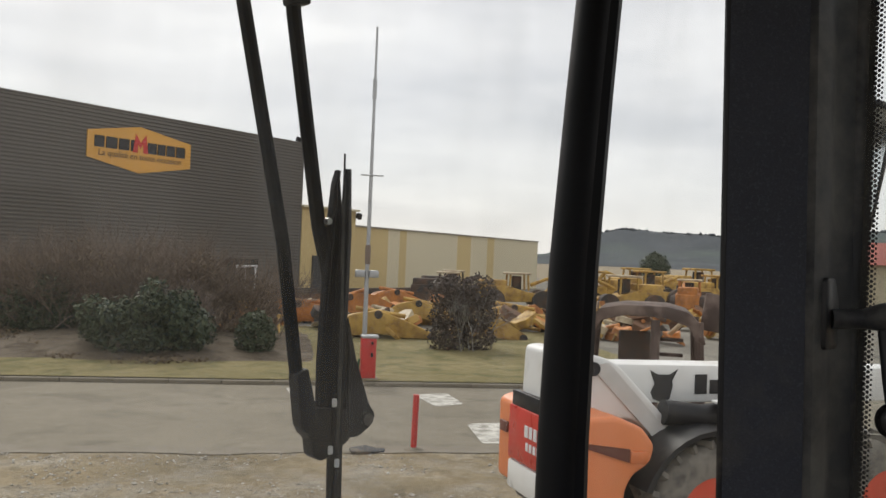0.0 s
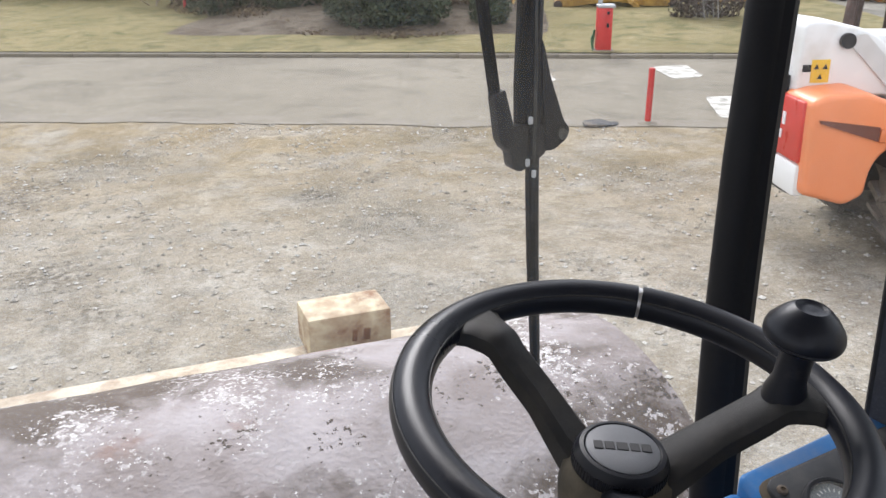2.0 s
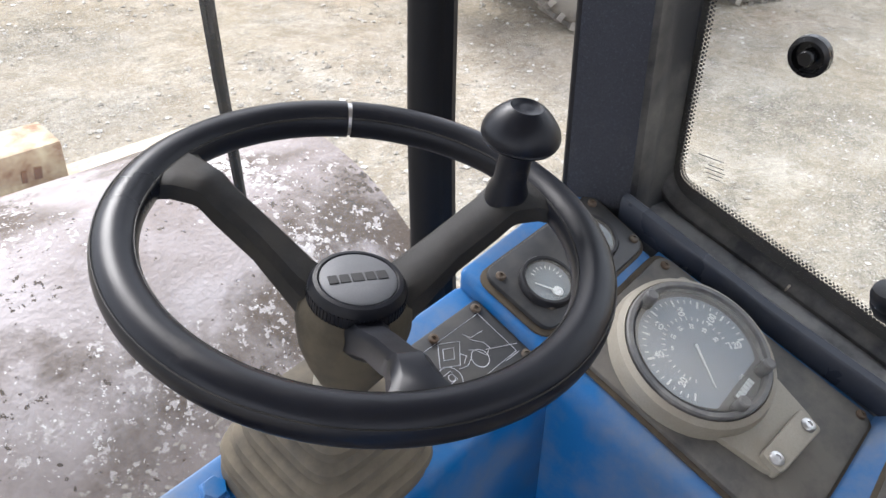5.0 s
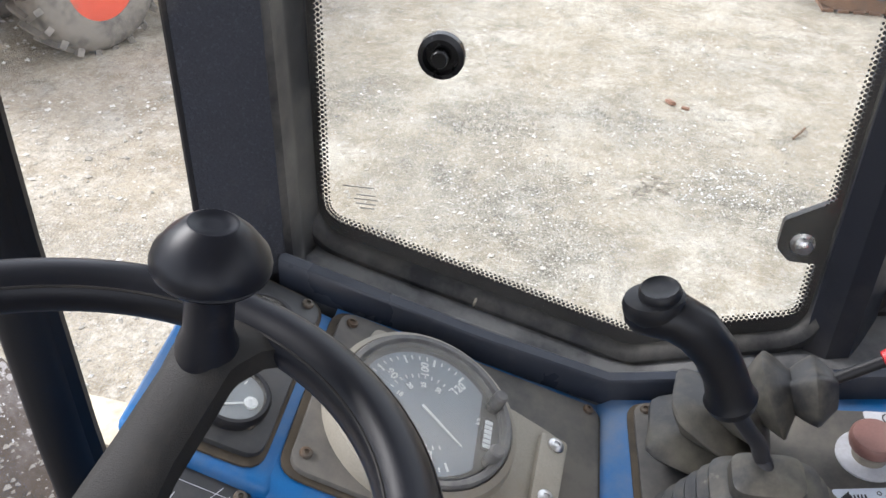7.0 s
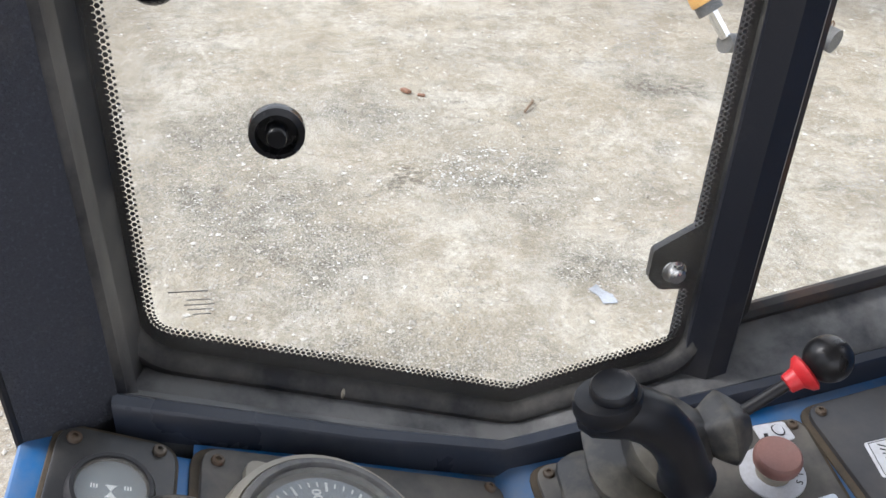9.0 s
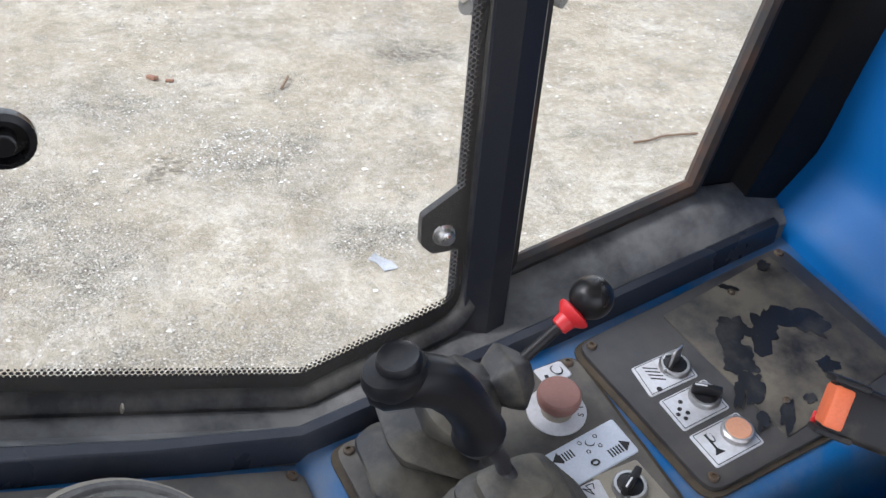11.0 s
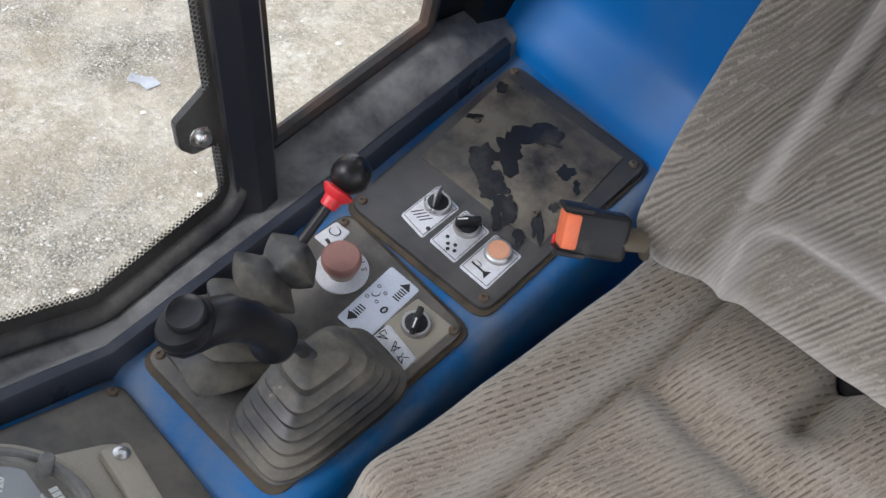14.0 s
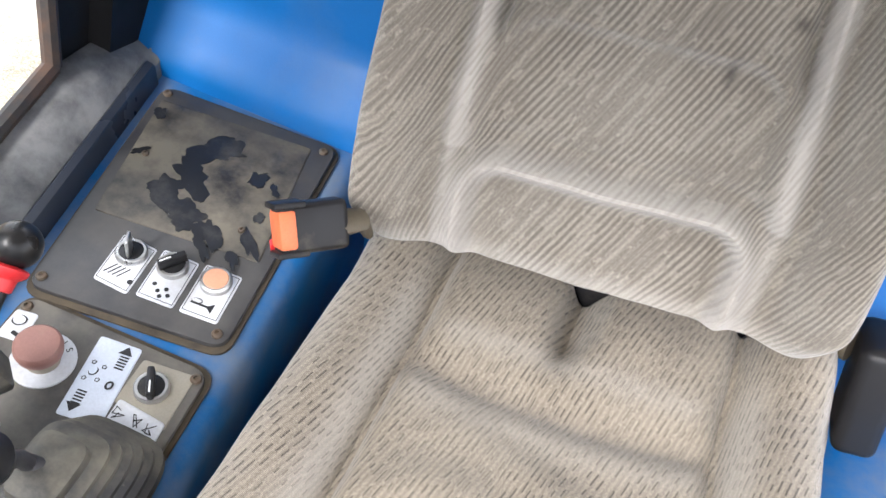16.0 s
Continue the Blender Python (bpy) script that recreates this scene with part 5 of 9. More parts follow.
cap = part("cap", lathe(BM(), [(0.0325, -DISH - 0.016), (0.0343, -DISH - 0.009), (0.0348, -DISH - 0.001), (0.0338, -DISH + 0.005), (0.0312, -DISH + 0.0092), (0.0283, -DISH + 0.0098), (0.0268, -DISH + 0.0085)], WM, 48), M_RIM, wheel, "black ribbed hub cap ring")
ribs = BM()
for k in range(72):
    a = 2 * math.pi * k / 72
    box(ribs, (0.0010, 0.0014, 0.0085), WM @ pose(0.0346 * math.cos(a), 0.0346 * math.sin(a), -DISH - 0.0015, 0, 0, math.degrees(a)))
part("cap_ribs", ribs, M_RIM, cap)
badge = part("badge", lathe(BM(), [(0.0268, -DISH + 0.005), (0.0268, -DISH + 0.0095), (0.0255, -DISH + 0.0106), (0.011, -DISH + 0.0112)], WM, 40), M_ALU, cap, "brushed grey badge")
xx = -0.0213
for w in (0.0068, 0.0072, 0.0086, 0.0070, 0.0074):
    nb = BM()
    box(nb, (w, 0.0088, 0.0012), WM @ pose(0, 0, -DISH + 0.0112, 0, 0, -28) @ pose(xx + w / 2, 0, 0), 0.0005, 1)
    part("badge_mark", nb, M_INK, badge)
    xx += w + 0.0012
# spinner knob on the rim
ka = radians(-13.5)
KM = WM @ pose(0.120 * math.cos(ka), 0.120 * math.sin(ka), -0.006)
knob = part("spinner_knob", lathe(BM(), [(0.0165, 0.0), (0.0155, 0.014), (0.0122, 0.024), (0.0120, 0.052), (0.0205, 0.0535), (0.0258, 0.0562), (0.0273, 0.0582), (0.0266, 0.0592), (0.0281, 0.0602), (0.0283, 0.0636), (0.0268, 0.0684), (0.0208, 0.0762), (0.0145, 0.0820), (0.0118, 0.0836), (0.0104, 0.0834), (0.0090, 0.0824), (0.004, 0.0826)], KM, 36), M_RIM, wheel, "black mushroom-shaped spinner knob")

# ---- wiper outside the windscreen ----
wiper = thing("windscreen_wiper", "black twin-arm wiper parked upright on the windscreen", "wiper", at=(0.70, 0.90, 2.5))
WY = 0.925


def wiper_plate(name, outline, y, depth, material, r=0.003):
    """A flat pressed piece in the wiper's plane: outline in x and z."""
    return part(name, prism(BM(), round_poly(outline, r), depth, axes((0, y, 0), (1, 0, 0), (0, 0, 1)), 0.002), material, wiper)


part("rubber_blade", tube(BM(), [(0.7345, WY, 2.13), (0.7285, WY, 2.24), (0.7225, WY, 2.34), (0.7185, WY, 2.44), (0.7170, WY, 2.52), (0.7180, WY, 2.62), (0.7205, WY, 2.72), (0.7195, WY, 2.797)], [0.0105, 0.0125, 0.0140, 0.0150, 0.0150, 0.0140, 0.0115, 0.0075], 8, squash=0.6), M_BAR, wiper, "black wiper blade")
part("blade_spine", tube(BM(), [(0.7135, WY - 0.010, 2.40), (0.7130, WY - 0.010, 2.60), (0.7120, WY - 0.004, 2.814)], [0.0030, 0.0030, 0.0012], 6), M_SEAL, wiper)
wiper_plate("blade_carrier", [(0.7090, 2.797), (0.7040, 2.780), (0.7010, 2.745), (0.6980, 2.70), (0.6955, 2.63), (0.6940, 2.576), (0.6955, 2.515), (0.7180, 2.515), (0.7200, 2.62), (0.7190, 2.72)], WY + 0.010, 0.010, M_BAR)
wiper_plate("carrier", [(0.6800, 2.5270), (0.7330, 2.5225), (0.7335, 2.4861), (0.7045, 2.4690), (0.6950, 2.4655), (0.6840, 2.4725), (0.6815, 2.4918), (0.6705, 2.4997)], WY + 0.012, 0.020, M_BLACK, 0.005)
wiper_plate("hinge_cheek", [(0.6555, 2.566), (0.6705, 2.5730), (0.6830, 2.5285), (0.6850, 2.4955), (0.6712, 2.4990), (0.6640, 2.509)], WY + 0.006, 0.018, M_BLACK, 0.004)
wiper_plate("hinge_cheek", [(0.7219, 2.6298), (0.7270, 2.6205), (0.7375, 2.5816), (0.7590, 2.5260), (0.7690, 2.5130), (0.7640, 2.5000), (0.7451, 2.4880), (0.7275, 2.4888)], WY + 0.010, 0.018, M_BLACK, 0.005)
part("cheek_bolt", tube(BM(), [(0.7560, WY - 0.012, 2.508), (0.7560, WY + 0.014, 2.508)], 0.007, 10), M_SEAL, wiper)
part("arm", tube(BM(), [(0.6640, WY + 0.002, 2.560), (0.6372, WY, 2.7116), (0.5743, WY, 2.975), (0.526, WY - 0.02, 3.17)], 0.0078, 8), M_BAR, wiper)
part("arm", tube(BM(), [(0.7380, WY + 0.014, 2.576), (0.7219, WY + 0.014, 2.63), (0.6911, WY + 0.012, 2.729), (0.6421, WY + 0.004, 2.959), (0.598, WY - 0.02, 3.17)], 0.0085, 8), M_BAR, wiper)
part("arm_clamp", box(BM(), (0.026, 0.020, 0.10), pose(0.6330, WY, 3.018, 0, -12, 0), 0.003), M_BLACK, wiper)
part("arm_clamp", box(BM(), (0.024, 0.020, 0.10), pose(0.5600, WY - 0.002, 3.040, 0, -13, 0), 0.003), M_BLACK, wiper)
for x in (0.526, 0.598):
    part("pivot", tube(BM(), [(x, 0.82, 3.17), (x, WY - 0.004, 3.17)], 0.016, 14), M_BLACK, wiper)
for x, z in ((0.7052, 2.5319), (0.7023, 2.4789), (0.7119, 2.4632)):
    part("rivet", box(BM(), (0.0055, 0.004, 0.0095), pose(x, WY - 0.014, z, 0, 0, 0), 0.001, 1), M_WHITE, wiper)
part("arm_screw", tube(BM(), [(0.6965, WY - 0.002, 2.736), (0.6965, WY + 0.02, 2.736)], 0.004, 8), M_STEEL, wiper)

# ---- seat ----
seat = thing("operator_seat", "operator seat in worn beige patterned cloth, with bolsters", "seat", at=(0.50, -0.2, 1.55))


def cushion(name, fn, nu, nv, lay, parent, label, cloth):
    """A padded shell from fn(u, v) -> point and outward lift; u and v run from -1 to 1; lay turns the weave."""
    bm = BM()
    uvl = bm.loops.layers.uv.new("UVMap")
    wear_sheen_layer = bm.verts.layers.float.new("wear_and_sheen")
    stain_layer = bm.verts.layers.float.new("stain")
    g, uvs, worn = [], {}, {}
    cl, sl = math.cos(radians(lay)), math.sin(radians(lay))
    for i in range(nu + 1):
        rowv = []
        for j in range(nv + 1):
            u, v = -1 + 2 * i / nu, -1 + 2 * j / nv
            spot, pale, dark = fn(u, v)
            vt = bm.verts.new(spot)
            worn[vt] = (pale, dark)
            rowv.append(vt)
        g.append(rowv)
    # cloth laid along the surface from the middle outwards
    pu = [[0.0] * (nv + 1) for _ in range(nu + 1)]
    pv = [[0.0] * (nv + 1) for _ in range(nu + 1)]
    for j in range(nv + 1):
        for i in range(1, nu + 1):
            pu[i][j] = pu[i - 1][j] + (g[i][j].co - g[i - 1][j].co).length
    for i in range(nu + 1):
        for j in range(1, nv + 1):
            pv[i][j] = pv[i][j - 1] + (g[i][j].co - g[i][j - 1].co).length
    mu = [sum(pu[i]) / (nv + 1) for i in range(nu + 1)]
    mv = [sum(pv[i][j] for i in range(nu + 1)) / (nu + 1) for j in range(nv + 1)]
    for i in range(nu + 1):
        for j in range(nv + 1):
            a, b = mu[i] - mu[nu // 2], mv[j] - mv[nv // 2]
            uvs[g[i][j]] = (a * cl + b * sl, b * cl - a * sl)
    for i in range(nu):
        for j in range(nv):
            f = bm.faces.new((g[i][j], g[i + 1][j], g[i + 1][j + 1], g[i][j + 1]))
            for lp in f.loops:
                lp[uvl].uv = uvs[lp.vert]
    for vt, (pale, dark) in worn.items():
        vt[wear_sheen_layer], vt[stain_layer] = pale, dark
    return part(name, bm, cloth, parent, label)


def bump_(x, c, w):
    return math.exp(-(((x - c) / w) ** 2))


def sm_(x, a, b):
    t = max(0.0, min(1.0, (x - a) / (b - a)))
    return t * t * (3 - 2 * t)


def pad_edge(px, py, half, top, r):
    """Distance to a pad outline with two rounded upper corners, negative inside."""
    qx, qy = abs(px) - (half - r), py - (top - r)
    return math.hypot(max(qx, 0.0), max(qy, 0.0)) + min(max(qx, qy), 0.0) - r


SX0, SW = 0.485, 0.268


def cushion_fn(u, v):
    """Seat base: u across (-1 left, 1 right), v from the back (-1) to the front (1)."""
    au = abs(u)
    x = SX0 + SW * u * (1 - 0.10 * sm_(v, 0.72, 1.0) ** 2) + 0.004 * v
    y = -0.430 + 0.268 * (v + 1)
    ve = v
    v = (y + 0.365) / 0.26 - 1
    z = 2.105
    # side bolsters, seam, padded middle
    z += 0.040 * sm_(au, 0.58, 0.80) * (1 - 0.55 * sm_(au, 0.86, 1.0))
    z -= 0.020 * bump_(au, 0.60, 0.04)
    z -= 0.017 * bump_(v, -0.56 + 0.06 * (1 - (u / 0.6) ** 2), 0.085) * (1 - sm_(au, 0.50, 0.62))
    z += 0.010 * (1 - sm_(au, 0.45, 0.60)) * bump_(v, -0.78, 0.2)
    z -= 0.036 * bump_(u, 0.05, 0.07) * sm_(-v, 0.58, 0.95)
    z += 0.016 * sm_(-v, 0.70, 1.05) * sm_(au, 0.02, 0.12)
    z += 0.008 * (1 - sm_(au, 0.1, 0.6)) * sm_(v, -0.4, 0.1)
    if v > -0.45 and au < 0.6:
        z += 0.0022 * math.sin(v * 24 + 2.2 * math.sin(u * 5)) * (1 - au / 0.6) * sm_(v, -0.45, -0.2)
        z -= 0.005 * bump_(v, 0.02 + 0.2 * (u / 0.55) ** 2, 0.07)
    z += 0.004 * noise.noise(Vector((u * 4, v * 4, 1.7)))
    # rolled rims
    e = max(sm_(au, 0.86, 1.0), sm_(ve, 0.82, 1.0), 0.5 * sm_(-ve, 0.90, 1.0))
    z -= 0.075 * e * e
    # pale along raised seams and rims stands for wear and highlights
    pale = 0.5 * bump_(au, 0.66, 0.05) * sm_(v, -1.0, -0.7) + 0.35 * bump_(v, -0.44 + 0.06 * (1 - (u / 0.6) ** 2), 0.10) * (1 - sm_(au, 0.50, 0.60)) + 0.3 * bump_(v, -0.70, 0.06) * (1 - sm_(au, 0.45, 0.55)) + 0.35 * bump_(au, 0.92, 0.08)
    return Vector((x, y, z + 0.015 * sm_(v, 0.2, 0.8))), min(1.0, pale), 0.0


cushion("seat_cushion", cushion_fn, 96, 84, 74, seat, "beige cloth cushion, creased and worn, with painted pale highlights", M_CLOTH)


def back_fn(u, v):
    """Backrest: v from the bottom (-1) to the top (1), facing forwards."""
    au = abs(u)
    w = (0.256 if u > 0 else 0.258) * (1 - 0.10 * sm_(v, -0.7, 0.2)) * (1 - 0.04 * bump_(v, -1.0, 0.10))
    x = 0.497 + w * u
    zlow = 2.150 + 0.058 * max(0.0, (au - 0.72) / 0.28) ** 2.4 + 0.012 * (u < 0) * au
    k = (v + 1) / 2
    z = zlow + (2.80 - zlow) * k
    y = -0.338 - 0.309 * (z - 2.125)
    d = 0.0
    d += 0.066 * sm_(au, 0.58, 0.90) * (1 - 0.3 * sm_(au, 0.93, 1.0)) * (0.45 + 0.55 * sm_(v, -1.0, -0.86))
    d -= 0.014 * bump_(au, 0.545, 0.03) * sm_(v, -0.45, -0.25)
    hem = sm_(v, -0.99, -0.86)
    d += 0.007 * bump_(au, 0.61, 0.045) * hem
    # a proud lower pad framed by a round-cornered welt, a sunk panel above it
    low_pad = pad_edge(u * 0.25, v * 0.325, 0.132, -0.205, 0.035)
    panel_ = pad_edge(u * 0.25, v * 0.325, 0.128, -0.070, 0.045)
    d += hem * (0.024 * math.exp(-((low_pad / 0.0105) ** 2)) - 0.007 * math.exp(-(((low_pad - 0.024) / 0.011) ** 2)) - 0.005 * math.exp(-(((low_pad + 0.020) / 0.009) ** 2)))
    upper = pad_edge(u * 0.25, v * 0.325, 0.150, 0.060, 0.040)
    d += 0.010 * sm_(panel_, -0.012, 0.010) * (1 - sm_(au, 0.50, 0.60)) + 0.009 * math.exp(-(((panel_ - 0.010) / 0.009) ** 2)) * sm_(v, -0.62, -0.50)
    d += 0.014 * math.exp(-((upper / 0.011) ** 2)) * hem - 0.005 * math.exp(-(((upper - 0.022) / 0.010) ** 2)) * hem
    d += 0.005 * noise.noise(Vector((u * 3, v * 4, 9.2))) + 0.002 * noise.noise(Vector((u * 9, v * 11, 3.2)))
    e = max(sm_(au, 0.88, 1.0), sm_(-v, 0.93, 1.0), sm_(v, 0.90, 1.0))
    d -= 0.080 * e * e
    n = Vector((0, 0.955, 0.295))
    # paler welts, hem and edges: wear, with their highlights painted in
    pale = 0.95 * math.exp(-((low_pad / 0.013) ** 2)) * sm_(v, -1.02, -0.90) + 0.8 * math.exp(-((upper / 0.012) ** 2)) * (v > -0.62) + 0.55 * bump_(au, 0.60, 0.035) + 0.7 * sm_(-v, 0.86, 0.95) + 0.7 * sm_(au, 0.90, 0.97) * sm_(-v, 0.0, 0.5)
    dark = max(0.8 * math.exp(-(((x - cx_) / rx) ** 2) - ((z - cz_) / rz) ** 2) for cx_, cz_, rx, rz in ((0.382, 2.449, 0.007, 0.006), (0.424, 2.398, 0.005, 0.013)))
    return Vector((x, y, z)) + n * (d + 0.012), min(1.0, pale), dark


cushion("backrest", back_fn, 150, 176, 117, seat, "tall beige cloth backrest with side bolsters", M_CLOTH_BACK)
shell = BM()
box(shell, (0.47, 0.08, 0.86), pose(0.497, -0.575, 2.42, 17), 0.03)
part("back_shell", shell, M_BLACK, seat)
pan = BM()
box(pan, (0.47, 0.50, 0.09), pose(SX0, -0.10, 2.005), 0.02)
part("seat_pan", pan, M_BLACK, seat)
part("pedestal", box(BM(), (0.30, 0.36, 0.48), pose(SX0, -0.14, 1.74), 0.02), M_BLACK, seat)

# belt buckles either side
buckle = thing("belt_buckle", "black seat belt buckle with an orange release button", "buckle", at=(0.755, -0.225, 2.2))
bmx = axes((0.7420, -0.2395, 2.2395), (0.046, 0.045, 0.008), (0.36, -0.42, 0.83))
part("body", box(BM(), (0.066, 0.047, 0.030), bmx, 0.006, 3), M_BLACK, buckle)
for sgn in (-1, 1):
    part("lip", box(BM(), (0.030, 0.006, 0.033), bmx @ pose(0.022, sgn * 0.0225, 0), 0.002, 2), M_BLACK, buckle)
part("release_button", box(BM(), (0.017, 0.037, 0.0335), bmx @ pose(0.0255, 0, 0), 0.004, 2), M_ORANGE, buckle, "orange release button")
part("red_edge", box(BM(), (0.004, 0.012, 0.004), bmx @ pose(0.034, -0.016, 0.014), 0.001, 1), M_RED, buckle)
part("stalk", tube(BM(), [bmx @ Vector((-0.028, 0, 0)), bmx @ Vector((-0.050, 0.0, -0.002)), Vector((0.706, -0.285, 2.210))], [0.017, 0.013, 0.010], 12, squash=0.6), M_STRAP, buckle, "olive plastic sheath")
reel = thing("belt_retractor", "black seat belt retractor beside the seat cushion", "retractor", at=(0.215, -0.36, 2.05))
part("cover", box(BM(), (0.045, 0.075, 0.13), pose(0.196, -0.385, 2.115, 12, 6, 0), 0.012, 3), M_BLACK, reel)
part("strap_guide", tube(BM(), [(0.225, -0.40, 2.15), (0.255, -0.415, 2.145)], 0.018, 12), M_STRAP, reel)
# left console behind the seat
solo("left_console", box(BM(), (0.42, 0.50, 0.50), pose(0.0, -0.25, 1.75), 0.02), M_BLUE, "blue box beside the seat", "console")

# ---- outdoors: ground, road, verge ----
U_ = Vector((0.855, -0.518, 0))
N_ = Vector((0.518, 0.855, 0))


def road(a, s, z=0.0):
    p = U_ * a + N_ * s
    return Vector((p.x, p.y, z))


def ground_mat(name, cols, scales, bump=0.6, bump_d=0.012, stone=38.0, stone_amt=0.5, pale=(0.62, 0.60, 0.56)):
    m = bpy.data.materials.new(name)
    m.use_nodes = True
    nd, lk = m.node_tree.nodes, m.node_tree.links
    p = nd["Principled BSDF"]
    p.inputs["Roughness"].default_value = 0.95
    p.inputs["Specular IOR Level"].default_value = 0.2
    tc = nd.new("ShaderNodeTexCoord")

    def noise_(sc, detail=8.0, ro=0.6, dist=0.0):
        n = nd.new("ShaderNodeTexNoise")
        n.inputs["Scale"].default_value, n.inputs["Detail"].default_value, n.inputs["Roughness"].default_value, n.inputs["Distortion"].default_value = sc, detail, ro, dist
        lk.new(tc.outputs["Object"], n.inputs["Vector"])
        return n.outputs["Fac"]

    def rng(src, lo, hi, a=0.0, b=1.0):
        r = nd.new("ShaderNodeMapRange")
        r.inputs["From Min"].default_value, r.inputs["From Max"].default_value, r.inputs["To Min"].default_value, r.inputs["To Max"].default_value = lo, hi, a, b
        lk.new(src, r.inputs["Value"])
        return r.outputs["Result"]

    def mix(f, a, b, mode="MIX"):
        x = nd.new("ShaderNodeMixRGB")
        x.blend_type = mode
        for s, v in ((x.inputs["Fac"], f), (x.inputs["Color1"], a), (x.inputs["Color2"], b)):
            if isinstance(v, (int, float)):
                s.default_value = v
            elif isinstance(v, tuple):
                s.default_value = (*v, 1)
            else:
                lk.new(v, s)
        return x.outputs["Color"]

    c = mix(rng(noise_(scales[0]), 0.35, 0.65), cols[0], cols[1])
    c = mix(rng(noise_(scales[1], dist=0.9), 0.47, 0.63), c, cols[2])
    c = mix(rng(noise_(scales[2]), 0.55, 0.70, 0, 0.7), c, cols[3])
    c = mix(rng(noise_(scales[2] * 5, 4.0, 0.7), 0.42, 0.60, 0, 0.58), c, tuple(v * 0.55 for v in cols[0]))
    c = mix(rng(noise_(scales[2] * 13, 7.0, 0.75), 0.52, 0.68, 0, 0.6), c, tuple(min(1, v * 1.08) for v in cols[3]))
    c = mix(rng(noise_(scales[2] * 1.7, 6.0, 0.75, 0.8), 0.56, 0.66, 0, 0.55), c, tuple(v * 0.52 for v in cols[0]))
    vo = nd.new("ShaderNodeTexVoronoi")
    vo.inputs["Scale"].default_value = stone
    lk.new(tc.outputs["Object"], vo.inputs["Vector"])
    sep = nd.new("ShaderNodeSeparateColor")
    lk.new(vo.outputs["Color"], sep.inputs["Color"])
    near = rng(vo.outputs["Distance"], 0.30, 0.20)
    pick = rng(sep.outputs["Red"], 0.62, 0.64)
    f = nd.new("ShaderNodeMath")
    f.operation = "MULTIPLY"
    lk.new(near, f.inputs[0])
    lk.new(pick, f.inputs[1])
    f2 = nd.new("ShaderNodeMath")
    f2.operation = "MULTIPLY"
    lk.new(rng(noise_(1.4, 4.0), 0.40, 0.62, stone_amt * 0.15, stone_amt), f2.inputs[1])
    lk.new(f.outputs[0], f2.inputs[0])
    sc_ = mix(sep.outputs["Green"], tuple(v * 0.55 for v in pale), pale)
    c = mix(f2.outputs[0], c, sc_)
    lk.new(c, p.inputs["Base Color"])
    b = nd.new("ShaderNodeBump")
    b.inputs["Strength"].default_value, b.inputs["Distance"].default_value = bump, bump_d
    h = nd.new("ShaderNodeMath")
    h.operation = "ADD"
    lk.new(f.outputs[0], h.inputs[0])
    lk.new(noise_(55, 6.0, 0.7), h.inputs[1])
    lk.new(h.outputs[0], b.inputs["Height"])
    lk.new(b.outputs["Normal"], p.inputs["Normal"])
    return m


